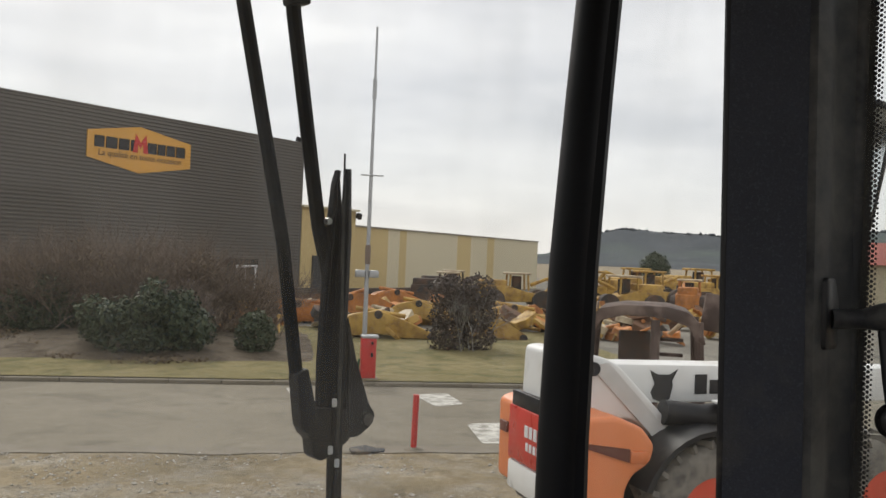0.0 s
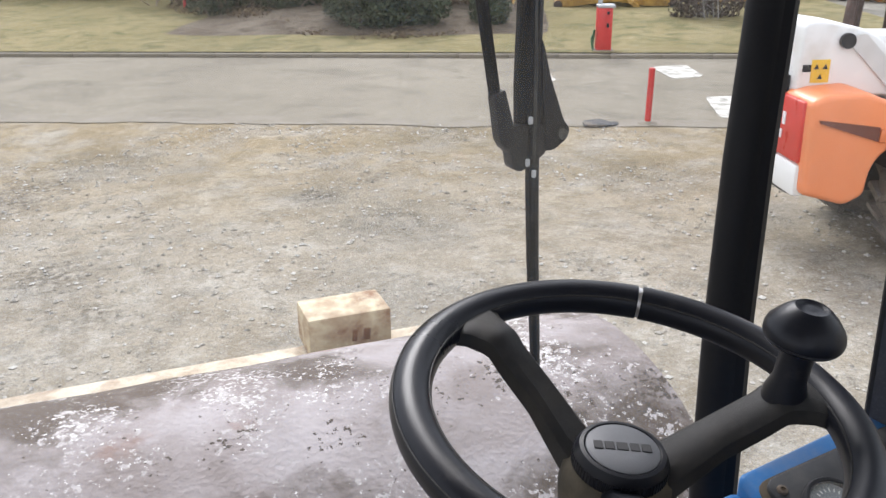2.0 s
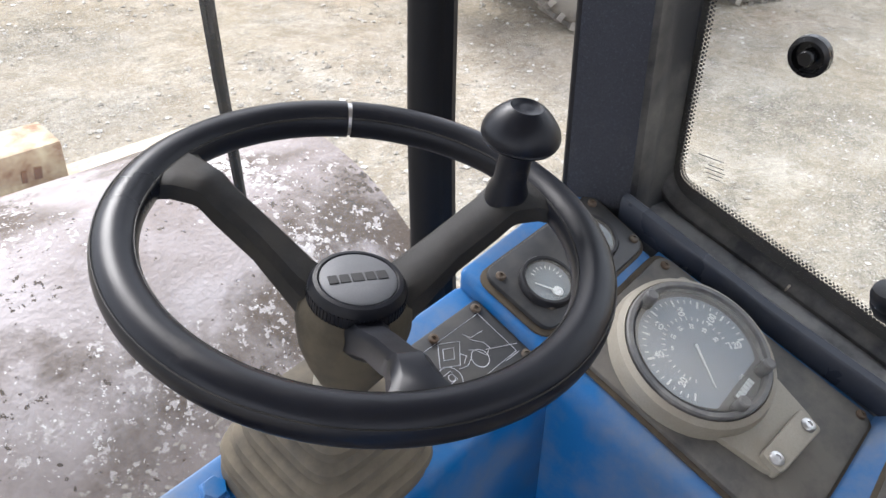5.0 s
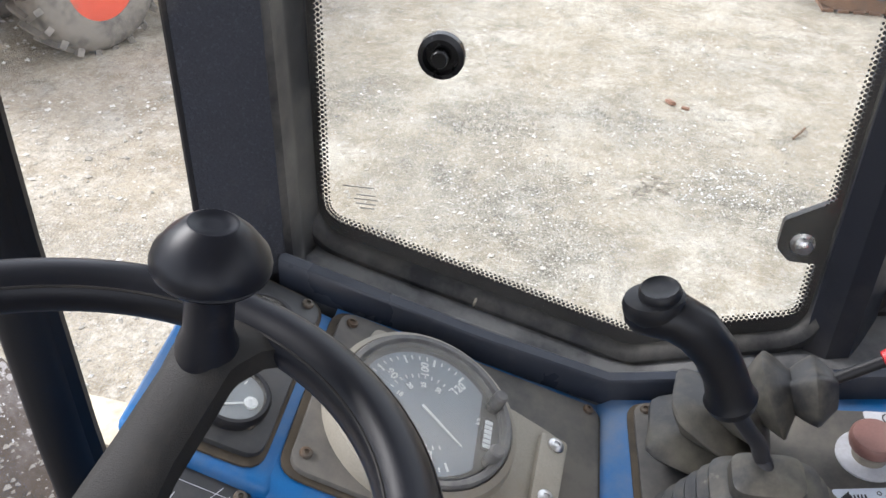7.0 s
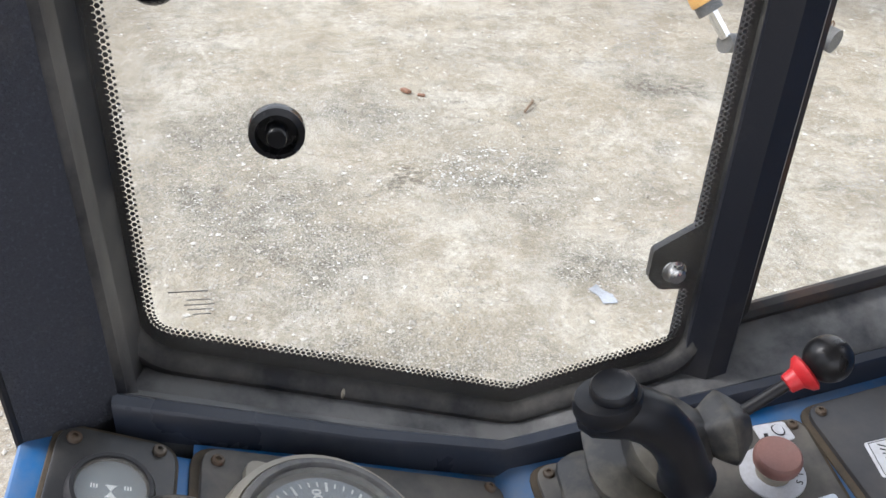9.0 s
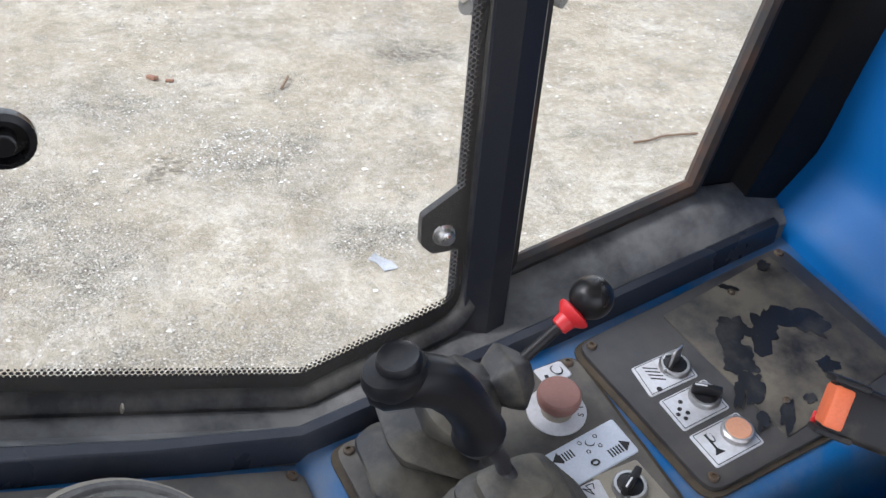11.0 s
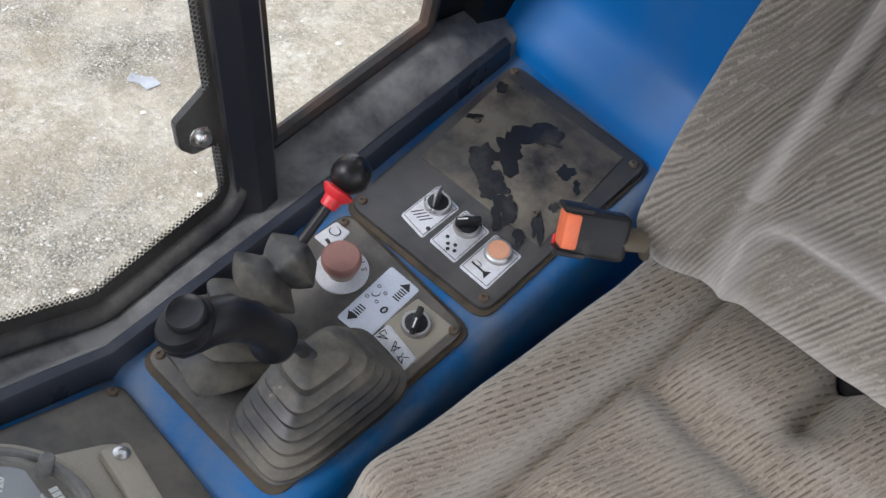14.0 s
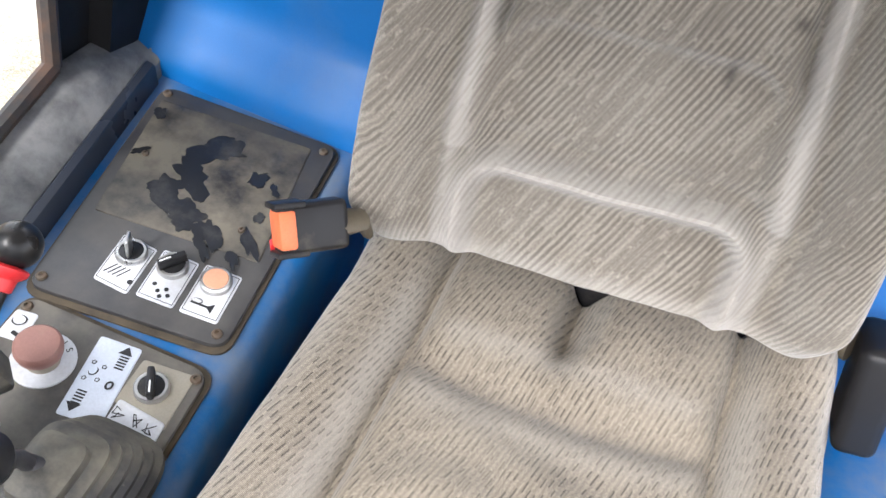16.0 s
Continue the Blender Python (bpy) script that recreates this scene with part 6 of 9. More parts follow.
def gravel_mat(name, grit_spots, soil_spots):
    """Trodden gravel: pale fines, patches of grey grit, a few damp soil spots."""
    m = bpy.data.materials.new(name)
    m.use_nodes = True
    nd, lk = m.node_tree.nodes, m.node_tree.links
    p = nd["Principled BSDF"]
    p.inputs["Roughness"].default_value = 0.95
    p.inputs["Specular IOR Level"].default_value = 0.15
    tc = nd.new("ShaderNodeTexCoord")
    pos = tc.outputs["Object"]

    def link(sock, val):
        if isinstance(val, (int, float)):
            sock.default_value = val
        elif isinstance(val, tuple):
            sock.default_value = (*val, 1) if len(sock.default_value) == 4 else val
        else:
            lk.new(val, sock)

    def noise_(sc, detail=6.0, ro=0.6, dist=0.0, vec=None):
        n = nd.new("ShaderNodeTexNoise")
        n.inputs["Scale"].default_value, n.inputs["Detail"].default_value, n.inputs["Roughness"].default_value, n.inputs["Distortion"].default_value = sc, detail, ro, dist
        lk.new(vec or pos, n.inputs["Vector"])
        return n

    def rng(src, lo, hi, a=0.0, b=1.0):
        r = nd.new("ShaderNodeMapRange")
        for k, v in (("From Min", lo), ("From Max", hi), ("To Min", a), ("To Max", b)):
            r.inputs[k].default_value = v
        lk.new(src, r.inputs["Value"])
        return r.outputs["Result"]

    def calc(op, a, b):
        x = nd.new("ShaderNodeMath")
        x.operation = op
        link(x.inputs[0], a)
        link(x.inputs[1], b)
        return x.outputs[0]

    def mix(f, a, b, mode="MIX"):
        x = nd.new("ShaderNodeMixRGB")
        x.blend_type = mode
        for sk, v in ((x.inputs["Fac"], f), (x.inputs["Color1"], a), (x.inputs["Color2"], b)):
            link(sk, v)
        return x.outputs["Color"]

    # the spots have ragged outlines
    wob = nd.new("ShaderNodeVectorMath")
    wob.operation = "MULTIPLY_ADD"
    lk.new(noise_(1.7, 5.0, 0.65).outputs["Color"], wob.inputs[0])
    wob.inputs[1].default_value = (1.3, 1.3, 0.0)
    lk.new(pos, wob.inputs[2])

    def spots(table):
        best = None
        for x, y, r in table:
            d = nd.new("ShaderNodeVectorMath")
            d.operation = "DISTANCE"
            lk.new(wob.outputs["Vector"], d.inputs[0])
            d.inputs[1].default_value = (x + 0.65, y + 0.65, 0)
            v = rng(d.outputs["Value"], r * 1.25, r * 0.35)
            best = v if best is None else calc("MAXIMUM", best, v)
        return best

    grit = calc("MAXIMUM", spots(grit_spots), rng(noise_(0.55, 7.0, 0.62).outputs["Fac"], 0.50, 0.68, 0.0, 0.75))
    grit = calc("MULTIPLY", grit, rng(noise_(5.5, 7.0, 0.72).outputs["Fac"], 0.36, 0.60, 0.18, 1.0))
    grit = calc("MAXIMUM", grit, rng(noise_(3.4, 8.0, 0.75, 0.3).outputs["Fac"], 0.52, 0.64, 0.0, 0.70))
    soil = spots(soil_spots)

    def cells(sc):
        v = nd.new("ShaderNodeTexVoronoi")
        v.inputs["Scale"].default_value = sc
        lk.new(pos, v.inputs["Vector"])
        sp = nd.new("ShaderNodeSeparateColor")
        lk.new(v.outputs["Color"], sp.inputs["Color"])
        return v.outputs["Distance"], sp.outputs["Red"], sp.outputs["Green"]

    base = mix(rng(noise_(0.30, 5.0).outputs["Fac"], 0.36, 0.64), (0.345, 0.303, 0.232), (0.42, 0.378, 0.305))
    base = mix(rng(noise_(1.3, 7.0, 0.7).outputs["Fac"], 0.46, 0.60, 0.0, 0.85), base, (0.50, 0.475, 0.415))
    base = mix(rng(noise_(2.3, 8.0, 0.75, 0.3).outputs["Fac"], 0.48, 0.60, 0.0, 0.80), base, (0.225, 0.187, 0.133))
    base = mix(rng(noise_(9.0, 7.0, 0.75).outputs["Fac"], 0.48, 0.64, 0.0, 0.65), base, (0.205, 0.178, 0.135))
    base = mix(rng(noise_(14.0, 7.0, 0.75).outputs["Fac"], 0.52, 0.66, 0.0, 0.75), base, (0.55, 0.53, 0.485))
    base = mix(rng(noise_(30.0, 6.0, 0.75).outputs["Fac"], 0.42, 0.62, 0.0, 0.55), base, (0.20, 0.175, 0.135))
    base = mix(rng(noise_(75.0, 4.0, 0.7).outputs["Fac"], 0.48, 0.66, 0.0, 0.5), base, (0.52, 0.50, 0.45))
    # grey grit of single stones
    d1, r1, g1 = cells(46.0)
    d2, r2, g2 = cells(98.0)
    stone = mix(r1, (0.12, 0.115, 0.10), (0.64, 0.635, 0.605))
    stone2 = mix(r2, (0.13, 0.122, 0.10), (0.55, 0.535, 0.49))
    bed = mix(rng(d2, 0.62, 0.30, 0.0, 0.9), (0.12, 0.11, 0.09), stone2)
    bed = mix(calc("MULTIPLY", rng(d1, 0.42, 0.30), rng(g1, 0.45, 0.47)), bed, stone)
    col = mix(calc("MULTIPLY", grit, 0.92), base, bed)
    # single stones trodden into the fines
    d3, r3, g3 = cells(27.0)
    lone = calc("MULTIPLY", rng(d3, 0.30, 0.22), rng(g3, 0.80, 0.82))
    col = mix(calc("MULTIPLY", lone, 0.75), col, mix(r3, (0.26, 0.245, 0.215), (0.60, 0.585, 0.55)))
    d4, r4, g4 = cells(64.0)
    small = calc("MULTIPLY", rng(d4, 0.34, 0.24), rng(g4, 0.66, 0.68))
    col = mix(calc("MULTIPLY", small, 0.55), col, mix(r4, (0.21, 0.19, 0.155), (0.66, 0.64, 0.60)))
    # brown film of mud towards the lane
    sep = nd.new("ShaderNodeVectorMath")
    sep.operation = "DOT_PRODUCT"
    lk.new(pos, sep.inputs[0])
    sep.inputs[1].default_value = (0.518, 0.855, 0.0)
    film = calc("MULTIPLY", rng(sep.outputs["Value"], 6.5, 10.5), rng(noise_(1.1, 6.0, 0.65).outputs["Fac"], 0.62, 0.44, 0.15, 1.0))
    col = mix(film, col, (0.84, 0.755, 0.60), "MULTIPLY")
    col = mix(1.0, col, (0.94, 0.925, 0.90), "MULTIPLY")
    clod = rng(noise_(16.0, 6.0, 0.7).outputs["Fac"], 0.42, 0.60)
    col = mix(calc("MULTIPLY", calc("MULTIPLY", soil, clod), 0.85), col, (0.085, 0.072, 0.055))
    lk.new(col, p.inputs["Base Color"])
    hgt = calc("ADD", calc("MULTIPLY", calc("ADD", lone, small), 0.8), calc("MULTIPLY", grit, rng(d1, 0.5, 0.1)))
    hgt = calc("ADD", hgt, noise_(40.0, 6.0, 0.7).outputs["Fac"])
    hgt = calc("ADD", hgt, calc("MULTIPLY", noise_(4.5, 5.0, 0.6).outputs["Fac"], 1.6))
    b = nd.new("ShaderNodeBump")
    b.inputs["Strength"].default_value, b.inputs["Distance"].default_value = 0.9, 0.013
    lk.new(hgt, b.inputs["Height"])
    lk.new(b.outputs["Normal"], p.inputs["Normal"])
    return m


GRIT = ((5.50, -0.95, 0.55), (4.95, 0.55, 0.75), (5.38, 1.09, 0.55), (4.54, 0.25, 0.55), (6.46, -0.11, 0.55), (6.91, -2.6, 0.45), (3.35, -0.36, 0.6), (4.32, -1.4, 0.40), (3.53, 0.29, 0.5), (6.25, 0.83, 0.6), (6.3, 2.2, 0.8), (3.0, 8.5, 0.6), (5.3, 10.2, 1.2), (3.3, 7.4, 0.9), (6.4, 7.7, 0.8), (1.1, 11.0, 0.9))
SOIL = ((5.37, -0.29, 0.22), (0.28, 7.47, 0.42), (0.05, 9.7, 0.5), (0.45, 6.5, 0.30), (6.91, -2.64, 0.25), (3.0, 8.5, 0.24), (3.7, 8.8, 0.20), (0.3, 10.2, 0.45), (1.1, 7.2, 0.12))
M_GRAVEL = gravel_mat("pale_trodden_gravel", GRIT, SOIL)
M_ROAD = ground_mat("worn_dusty_asphalt", ((0.225, 0.200, 0.155), (0.285, 0.255, 0.20), (0.18, 0.16, 0.125), (0.36, 0.325, 0.26)), (0.22, 0.7, 6.0), 0.3, 0.004, 90.0, 0.25, (0.3, 0.28, 0.25))
M_GRASS = ground_mat("winter_grass", ((0.215, 0.182, 0.075), (0.33, 0.275, 0.14), (0.125, 0.125, 0.048), (0.41, 0.35, 0.22)), (0.35, 1.4, 7.0), 0.8, 0.03, 30.0, 0.05, (0.3, 0.26, 0.2))
M_SOIL = ground_mat("grey_brown_soil", ((0.15, 0.115, 0.08), (0.24, 0.20, 0.155), (0.095, 0.072, 0.048), (0.30, 0.26, 0.21)), (0.6, 1.8, 8.0), 1.0, 0.04, 25.0, 0.3)
M_YARD = ground_mat("grey_yard_dirt", ((0.20, 0.185, 0.155), (0.27, 0.25, 0.21), (0.14, 0.13, 0.11), (0.33, 0.31, 0.27)), (0.15, 0.6, 4.0), 0.5, 0.02, 20.0, 0.3)
M_KERB = surf("weathered_concrete", (0.24, 0.21, 0.165), 0.9, grain=60, bump=0.3, var=0.2, dirt=(0.16, 0.14, 0.1), dirt_at=0.5, dirt_scale=3)


def sheet(name, pts, z, material, label, category):
    bm = BM()
    bm.faces.new([bm.verts.new((p[0], p[1], z)) for p in pts])
    return solo(name, bm, material, label, category, kind="structure", flat=True)


bmg = BM()
R_ = 3000
gv = [bmg.verts.new((x, y, 0)) for x, y in ((-R_, -R_), (R_, -R_), (R_, R_), (-R_, R_))]
bmg.faces.new(gv)
solo("ground", bmg, M_GRAVEL, "pale trodden gravel yard with stones and tyre dust", "ground", kind="structure", flat=True)


def band(name, s0, s1, a0, a1, z, material, label, category, wob=0.0, step=0.4, seed=1, thick=0.0):
    """A strip along the road with uneven edges."""
    bm = BM()
    rows, n = [], int((a1 - a0) / step)
    for i in range(n + 1):
        a = a0 + (a1 - a0) * i / n
        w0 = wob * noise.noise(Vector((a * 0.7, seed, 0))) + wob * 0.5 * noise.noise(Vector((a * 3.1, seed, 4)))
        w1 = wob * noise.noise(Vector((a * 0.7, seed + 9, 0)))
        rows.append([road(a, s0 + w0, z), road(a, s1 + w1, z)])
    loft(bm, rows)
    bmesh.ops.recalc_face_normals(bm, faces=bm.faces[:])
    if bm.faces[0].normal.z < 0:
        bmesh.ops.reverse_faces(bm, faces=bm.faces[:])
    return solo(name, bm, material, label, category, kind="structure", flat=True)


band("road", 12.35, 17.95, -60, 60, 0.004, M_ROAD, "dusty grey asphalt lane along the yard", "road", 0.16, 0.35, 3)
band("verge", 18.06, 30.5, -60, 9.5, 0.10, M_GRASS, "dry winter grass strip behind the kerb", "verge", 0.02, 0.6, 5)
band("yard", 30.3, 120, -60, 120, 0.012, M_YARD, "grey dirt of the scrap yard", "ground", 0.5, 1.0, 8)
band("yard_apron", 18.1, 30.4, 9.4, 60, 0.009, M_YARD, "grey dirt beside the grass", "ground", 0.4, 0.8, 12)
band("gravel_edge", 12.0, 12.42, -50, 40, 0.010, M_KERB, "broken pale edge of the asphalt", "edging", 0.16, 0.22, 15)
# kerb stones
kerb = thing("kerb", "low weathered concrete kerb along the lane", "kerb", kind="structure", at=road(0, 18.0))
kb = BM()
box(kb, (0.992, 0.13, 0.09), None, 0.012, 2)
kme = None
for i in range(-30, 24):
    a = i * 1.0 + 0.5
    if kme is None:
        first = part("kerb_stone", kb, M_KERB, kerb)
        kme, ob = first.data, first
    else:
        ob = new("kerb_stone", kme)
        ob.parent = kerb
        ob.matrix_parent_inverse = Matrix.Translation(kerb.location).inverted()
    ob.matrix_basis = Matrix.Translation(road(a, 18.0 + 0.02 * noise.noise(Vector((a, 0, 0))), 0.036)) @ axes((0, 0, 0), U_, N_) @ pose(0, 0, 0, 0, 0, 1.2 * noise.noise(Vector((a * 2, 1, 0))))

# loose stones near the machine
rs = np.random.RandomState(4)
octa = np.array([(1, 0, 0), (-1, 0, 0), (0, 1, 0), (0, -1, 0), (0, 0, 0.5), (0, 0, -0.4)])
octf = [(0, 2, 4), (2, 1, 4), (1, 3, 4), (3, 0, 4), (2, 0, 5), (1, 2, 5), (3, 1, 5), (0, 3, 5)]


def pebbles(name, n, xr, yr, r0, r1, material, label, power=3.0, keep=None):
    vs, fs = [], []
    for i in range(n):
        x, y = rs.uniform(*xr), rs.uniform(*yr)
        if keep and not keep(x, y):
            continue
        r = r0 + (r1 - r0) * rs.rand() ** power
        a = rs.rand() * 6.28
        sh = 0.6 + 0.8 * rs.rand(3)
        ca, sa = math.cos(a), math.sin(a)
        k = len(vs)
        for v in octa:
            q = v * sh * r
            vs.append((x + ca * q[0] - sa * q[1], y + sa * q[0] + ca * q[1], r * 0.25 + q[2]))
        fs += [tuple(k + j for j in f) for f in octf]
    me = bpy.data.meshes.new(name)
    me.from_pydata(vs, [], fs)
    me.materials.append(material)
    return tagged(new(name, me), label, "gravel", kind="stuff")


def stone_mat():
    m = surf("mixed_pale_stones", (0.42, 0.39, 0.34), 0.9, grain=90, bump=0.3, var=0.25)
    nd, lk = m.node_tree.nodes, m.node_tree.links
    geo = nd.new("ShaderNodeNewGeometry")
    rp_ = nd.new("ShaderNodeValToRGB")
    rp_.color_ramp.elements[0].color = (0.25, 0.23, 0.195, 1)
    rp_.color_ramp.elements[1].color = (0.54, 0.52, 0.475, 1)
    e = rp_.color_ramp.elements.new(0.45)
    e.color = (0.41, 0.38, 0.325, 1)
    lk.new(geo.outputs["Random Per Island"], rp_.inputs["Fac"])
    lk.new(rp_.outputs["Color"], nd["Principled BSDF"].inputs["Base Color"])
    return m


M_STONES = stone_mat()
pebbles("loose_gravel", 15000, (1.4, 9.0), (-6.0, 3.5), 0.0035, 0.021, M_STONES, "loose pale stones and grit on the yard", 4.5, lambda x, y: noise.noise(Vector((x * 0.8, y * 0.8, 1))) + 0.5 * noise.noise(Vector((x * 2.6, y * 2.6, 7))) > -0.12)
pebbles("loose_gravel", 25000, (-4.0, 9.0), (3.0, 12.2), 0.006, 0.030, M_STONES, "scattered stones on the trodden gravel", 5.0, lambda x, y: 0.518 * x + 0.855 * y < 12.0 and noise.noise(Vector((x * 0.7, y * 0.7, 2))) > -0.15)
M_CHIPS = surf("white_chippings", (0.52, 0.515, 0.49), 0.9, grain=120)


def near_patch(cx_, cy_, r):
    return lambda x, y: math.hypot(x - cx_, y - cy_) < r * (0.55 + 0.45 * rs.rand()) * (1 + 0.7 * noise.noise(Vector((x * 2.1, y * 2.1, cx_))))


for cx_, cy_, r_, n_ in ((5.52, -0.85, 0.40, 1300), (5.30, 0.75, 0.70, 700), (4.6, 0.35, 0.5, 200), (6.1, -0.3, 0.45, 350)):
    pebbles("stone_chippings", n_, (cx_ - r_ * 1.4, cx_ + r_ * 1.4), (cy_ - r_ * 1.4, cy_ + r_ * 1.4), 0.003, 0.0115, M_CHIPS, "patch of pale stone chippings on the gravel yard", 2.5, near_patch(cx_, cy_, r_))
# twigs and a scrap of red litter
tw = BM()
tube(tw, [(4.85, -3.43, 0.012), (4.83, -3.55, 0.02), (4.87, -3.70, 0.014), (4.84, -3.84, 0.02), (4.83, -3.98, 0.012)], 0.008, 6)
solo("twig", tw, surf("dry_twig", (0.16, 0.10, 0.06), 0.9, grain=200), "thin dry twig lying on the gravel", "twig")
tw = BM()
tube(tw, [(6.40, -1.34, 0.012), (6.52, -1.42, 0.03), (6.60, -1.45, 0.014)], 0.010, 6)
solo("twig", tw, bpy.data.materials["dry_twig"], "short brown stick lying on the gravel", "twig")
lt = BM()
box(lt, (0.09, 0.05, 0.03), pose(6.84, -0.49, 0.017, 10, 5, 30), 0.008)
box(lt, (0.06, 0.03, 0.02), pose(6.76, -0.60, 0.012, 0, 0, 70), 0.006)
wrap = BM()
prism(wrap, round_poly([(-0.09, -0.03), (-0.02, -0.05), (0.05, -0.03), (0.10, -0.045), (0.08, 0.03), (0.01, 0.02), (-0.06, 0.05)], 0.012), 0.006, pose(4.05, -1.21, 0.004, 0, 0, 25), 0.002)
for v in wrap.verts:
    v.co.z = max(0.002, v.co.z + 0.012 * noise.noise(v.co * 40))
solo("litter", wrap, surf("blue_plastic_film", (0.30, 0.315, 0.34), 0.8, grain=90, var=0.4), "crumpled scrap of pale blue film on the gravel", "litter")
solo("litter", lt, surf("rusty_red_scrap", (0.21, 0.105, 0.065), 0.8, grain=200), "small rusty red scrap on the gravel", "litter")

# worn white paint on the lane and a drain cover beside the post
M_MARK = surf("worn_white_paint", (0.66, 0.64, 0.58), 0.8, grain=25, bump=0.2, dirt=(0.2, 0.19, 0.16), dirt_at=0.52, dirt_scale=5, dirt_max=0.95)
for pts in ([(11.05, 13.1), (11.75, 12.95), (11.20, 11.85), (10.55, 11.90)], [(9.95, 10.45), (10.6, 10.2), (9.75, 8.95), (9.1, 9.2)], [(9.30, 14.9), (9.62, 14.75), (8.72, 12.75), (8.40, 12.9)]):
    bm = BM()
    prism(bm, round_poly(pts[::-1], 0.15), 0.004, pose(0, 0, 0.006))
    solo("road_marking", bm, M_MARK, "worn white paint mark on the asphalt", "road marking", kind="structure", flat=True)
mat_ = BM()
prism(mat_, round_poly([(-0.27, -0.10), (-0.05, -0.17), (0.20, -0.13), (0.29, 0.03), (0.16, 0.11), (0.02, 0.16), (-0.22, 0.10)], 0.03), 0.035, pose(7.40, 9.70, 0.004, 3, 5, -14), 0.008)
for v in mat_.verts:
    v.co.z = max(0.001, v.co.z + 0.035 * noise.noise(v.co * 6))
solo("rubber_flap", mat_, surf("torn_black_rubber", (0.03, 0.03, 0.032), 0.75, grain=80, dirt=DUST, dirt_at=0.6), "torn black rubber flap lying on the gravel", "rubber mat")

# ---- posts, barrier and mast ----
M_REDPAINT = surf("faded_red_paint", (0.55, 0.035, 0.03), 0.5, grain=80, bump=0.1, var=0.15, dirt=(0.3, 0.2, 0.16), dirt_at=0.68, dirt_scale=5)
M_GALV = surf("galvanised_steel", (0.45, 0.46, 0.47), 0.5, metal=0.7, grain=60, var=0.15)


def red_post(x, y, h, label):
    t = thing("marker_post", label, "post", group="red marker posts", at=(x, y, 0))
    part("post", tube(BM(), [(x, y, 0), (x + 0.012, y, h * 0.86)], 0.042, 12), M_REDPAINT, t)
    part("tip", tube(BM(), [(x + 0.012, y, h * 0.86), (x + 0.014, y, h)], 0.042, 12), M_REDPAINT, t)
    base = BM()
    lathe(base, [(0.16, 0), (0.12, 0.03), (0.05, 0.04)], pose(x, y, 0), 10)
    part("footing", base, M_KERB, t)


red_post(8.015, 9.45, 0.76, "short red marker post set in broken concrete")
red_post(5.44, 27.5, 1.85, "tall thin faded red marker post in the grass")
bar_m = axes((11.15, 14.75, 0), (0.86, -0.5, 0), (0.5, 0.86, 0))
barrier = thing("barrier_box", "red barrier cabinet on the verge, with a black control panel", "barrier", at=(11.15, 14.75, 0))
part("cabinet", box(BM(), (0.30, 0.30, 0.84), bar_m @ pose(0, 0, 0.52), 0.02), M_REDPAINT, barrier)
part("lid", box(BM(), (0.35, 0.33, 0.06), bar_m @ pose(0.02, 0, 0.965), 0.015), M_GALV, barrier)
part("lock", box(BM(), (0.05, 0.02, 0.09), bar_m @ pose(0.06, -0.155, 0.60), 0.005), M_BLACK, barrier)
part("lock", box(BM(), (0.05, 0.02, 0.06), bar_m @ pose(0.06, -0.155, 0.84), 0.005), M_BLACK, barrier)
part("plinth", box(BM(), (0.42, 0.40, 0.12), bar_m @ pose(0, 0, 0.06), 0.02), M_KERB, barrier)
part("green_hose", tube(BM(), [bar_m @ Vector(p) for p in ((-0.20, -0.05, 0.1), (-0.24, -0.06, 0.35), (-0.19, -0.06, 0.50), (-0.22, -0.03, 0.20))], 0.025, 8), surf("green_hose", (0.03, 0.12, 0.05), 0.6), barrier)
mast = thing("mast", "tall grey steel mast with a small crossbar and a lamp box", "mast", at=(11.16, 14.92, 0))
part("pole", tube(BM(), [(11.16, 14.92, 0.0), (11.16, 14.92, 2.3), (11.16, 14.92, 4.2), (11.16, 14.92, 7.4)], [0.055, 0.045, 0.038, 0.022], 12), M_GALV, mast)
part("sleeve", tube(BM(), [(11.16, 14.92, 2.45), (11.16, 14.92, 2.85)], 0.058, 12), surf("brown_sleeve", (0.2, 0.15, 0.12), 0.7), mast)
part("sleeve", tube(BM(), [(11.16, 14.92, 5.9), (11.16, 14.92, 6.3)], 0.045, 12), M_GALV, mast)
part("crossbar", tube(BM(), [road(1.93 - 0.25, 18.3, 4.30) + Vector((0.04, 0.22, 0)), road(1.93 + 0.22, 18.3, 4.30) + Vector((0.04, 0.22, 0))], 0.015, 8), M_GALV, mast)
for d in (-0.12, 0.12):
    part("floodlight", box(BM(), (0.20, 0.16, 0.15), Matrix.Translation(Vector((11.16, 14.92, 2.25)) + U_ * d * 1.2) @ axes((0, 0, 0), U_, N_), 0.02), M_GALV, mast)

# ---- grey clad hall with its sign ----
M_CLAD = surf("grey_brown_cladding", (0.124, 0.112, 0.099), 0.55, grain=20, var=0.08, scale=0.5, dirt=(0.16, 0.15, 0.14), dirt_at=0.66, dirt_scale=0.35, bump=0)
HA, HB = Vector((7.0, 38.4, 0)), Vector((27.3, 43.2, 0))
HD = (HB - HA).normalized()
HC = Vector((6.55, 45.3, 0))
HH = 8.72
hall = thing("clad_hall", "tall windowless hall clad in grey-brown ribbed steel", "building", at=HA)


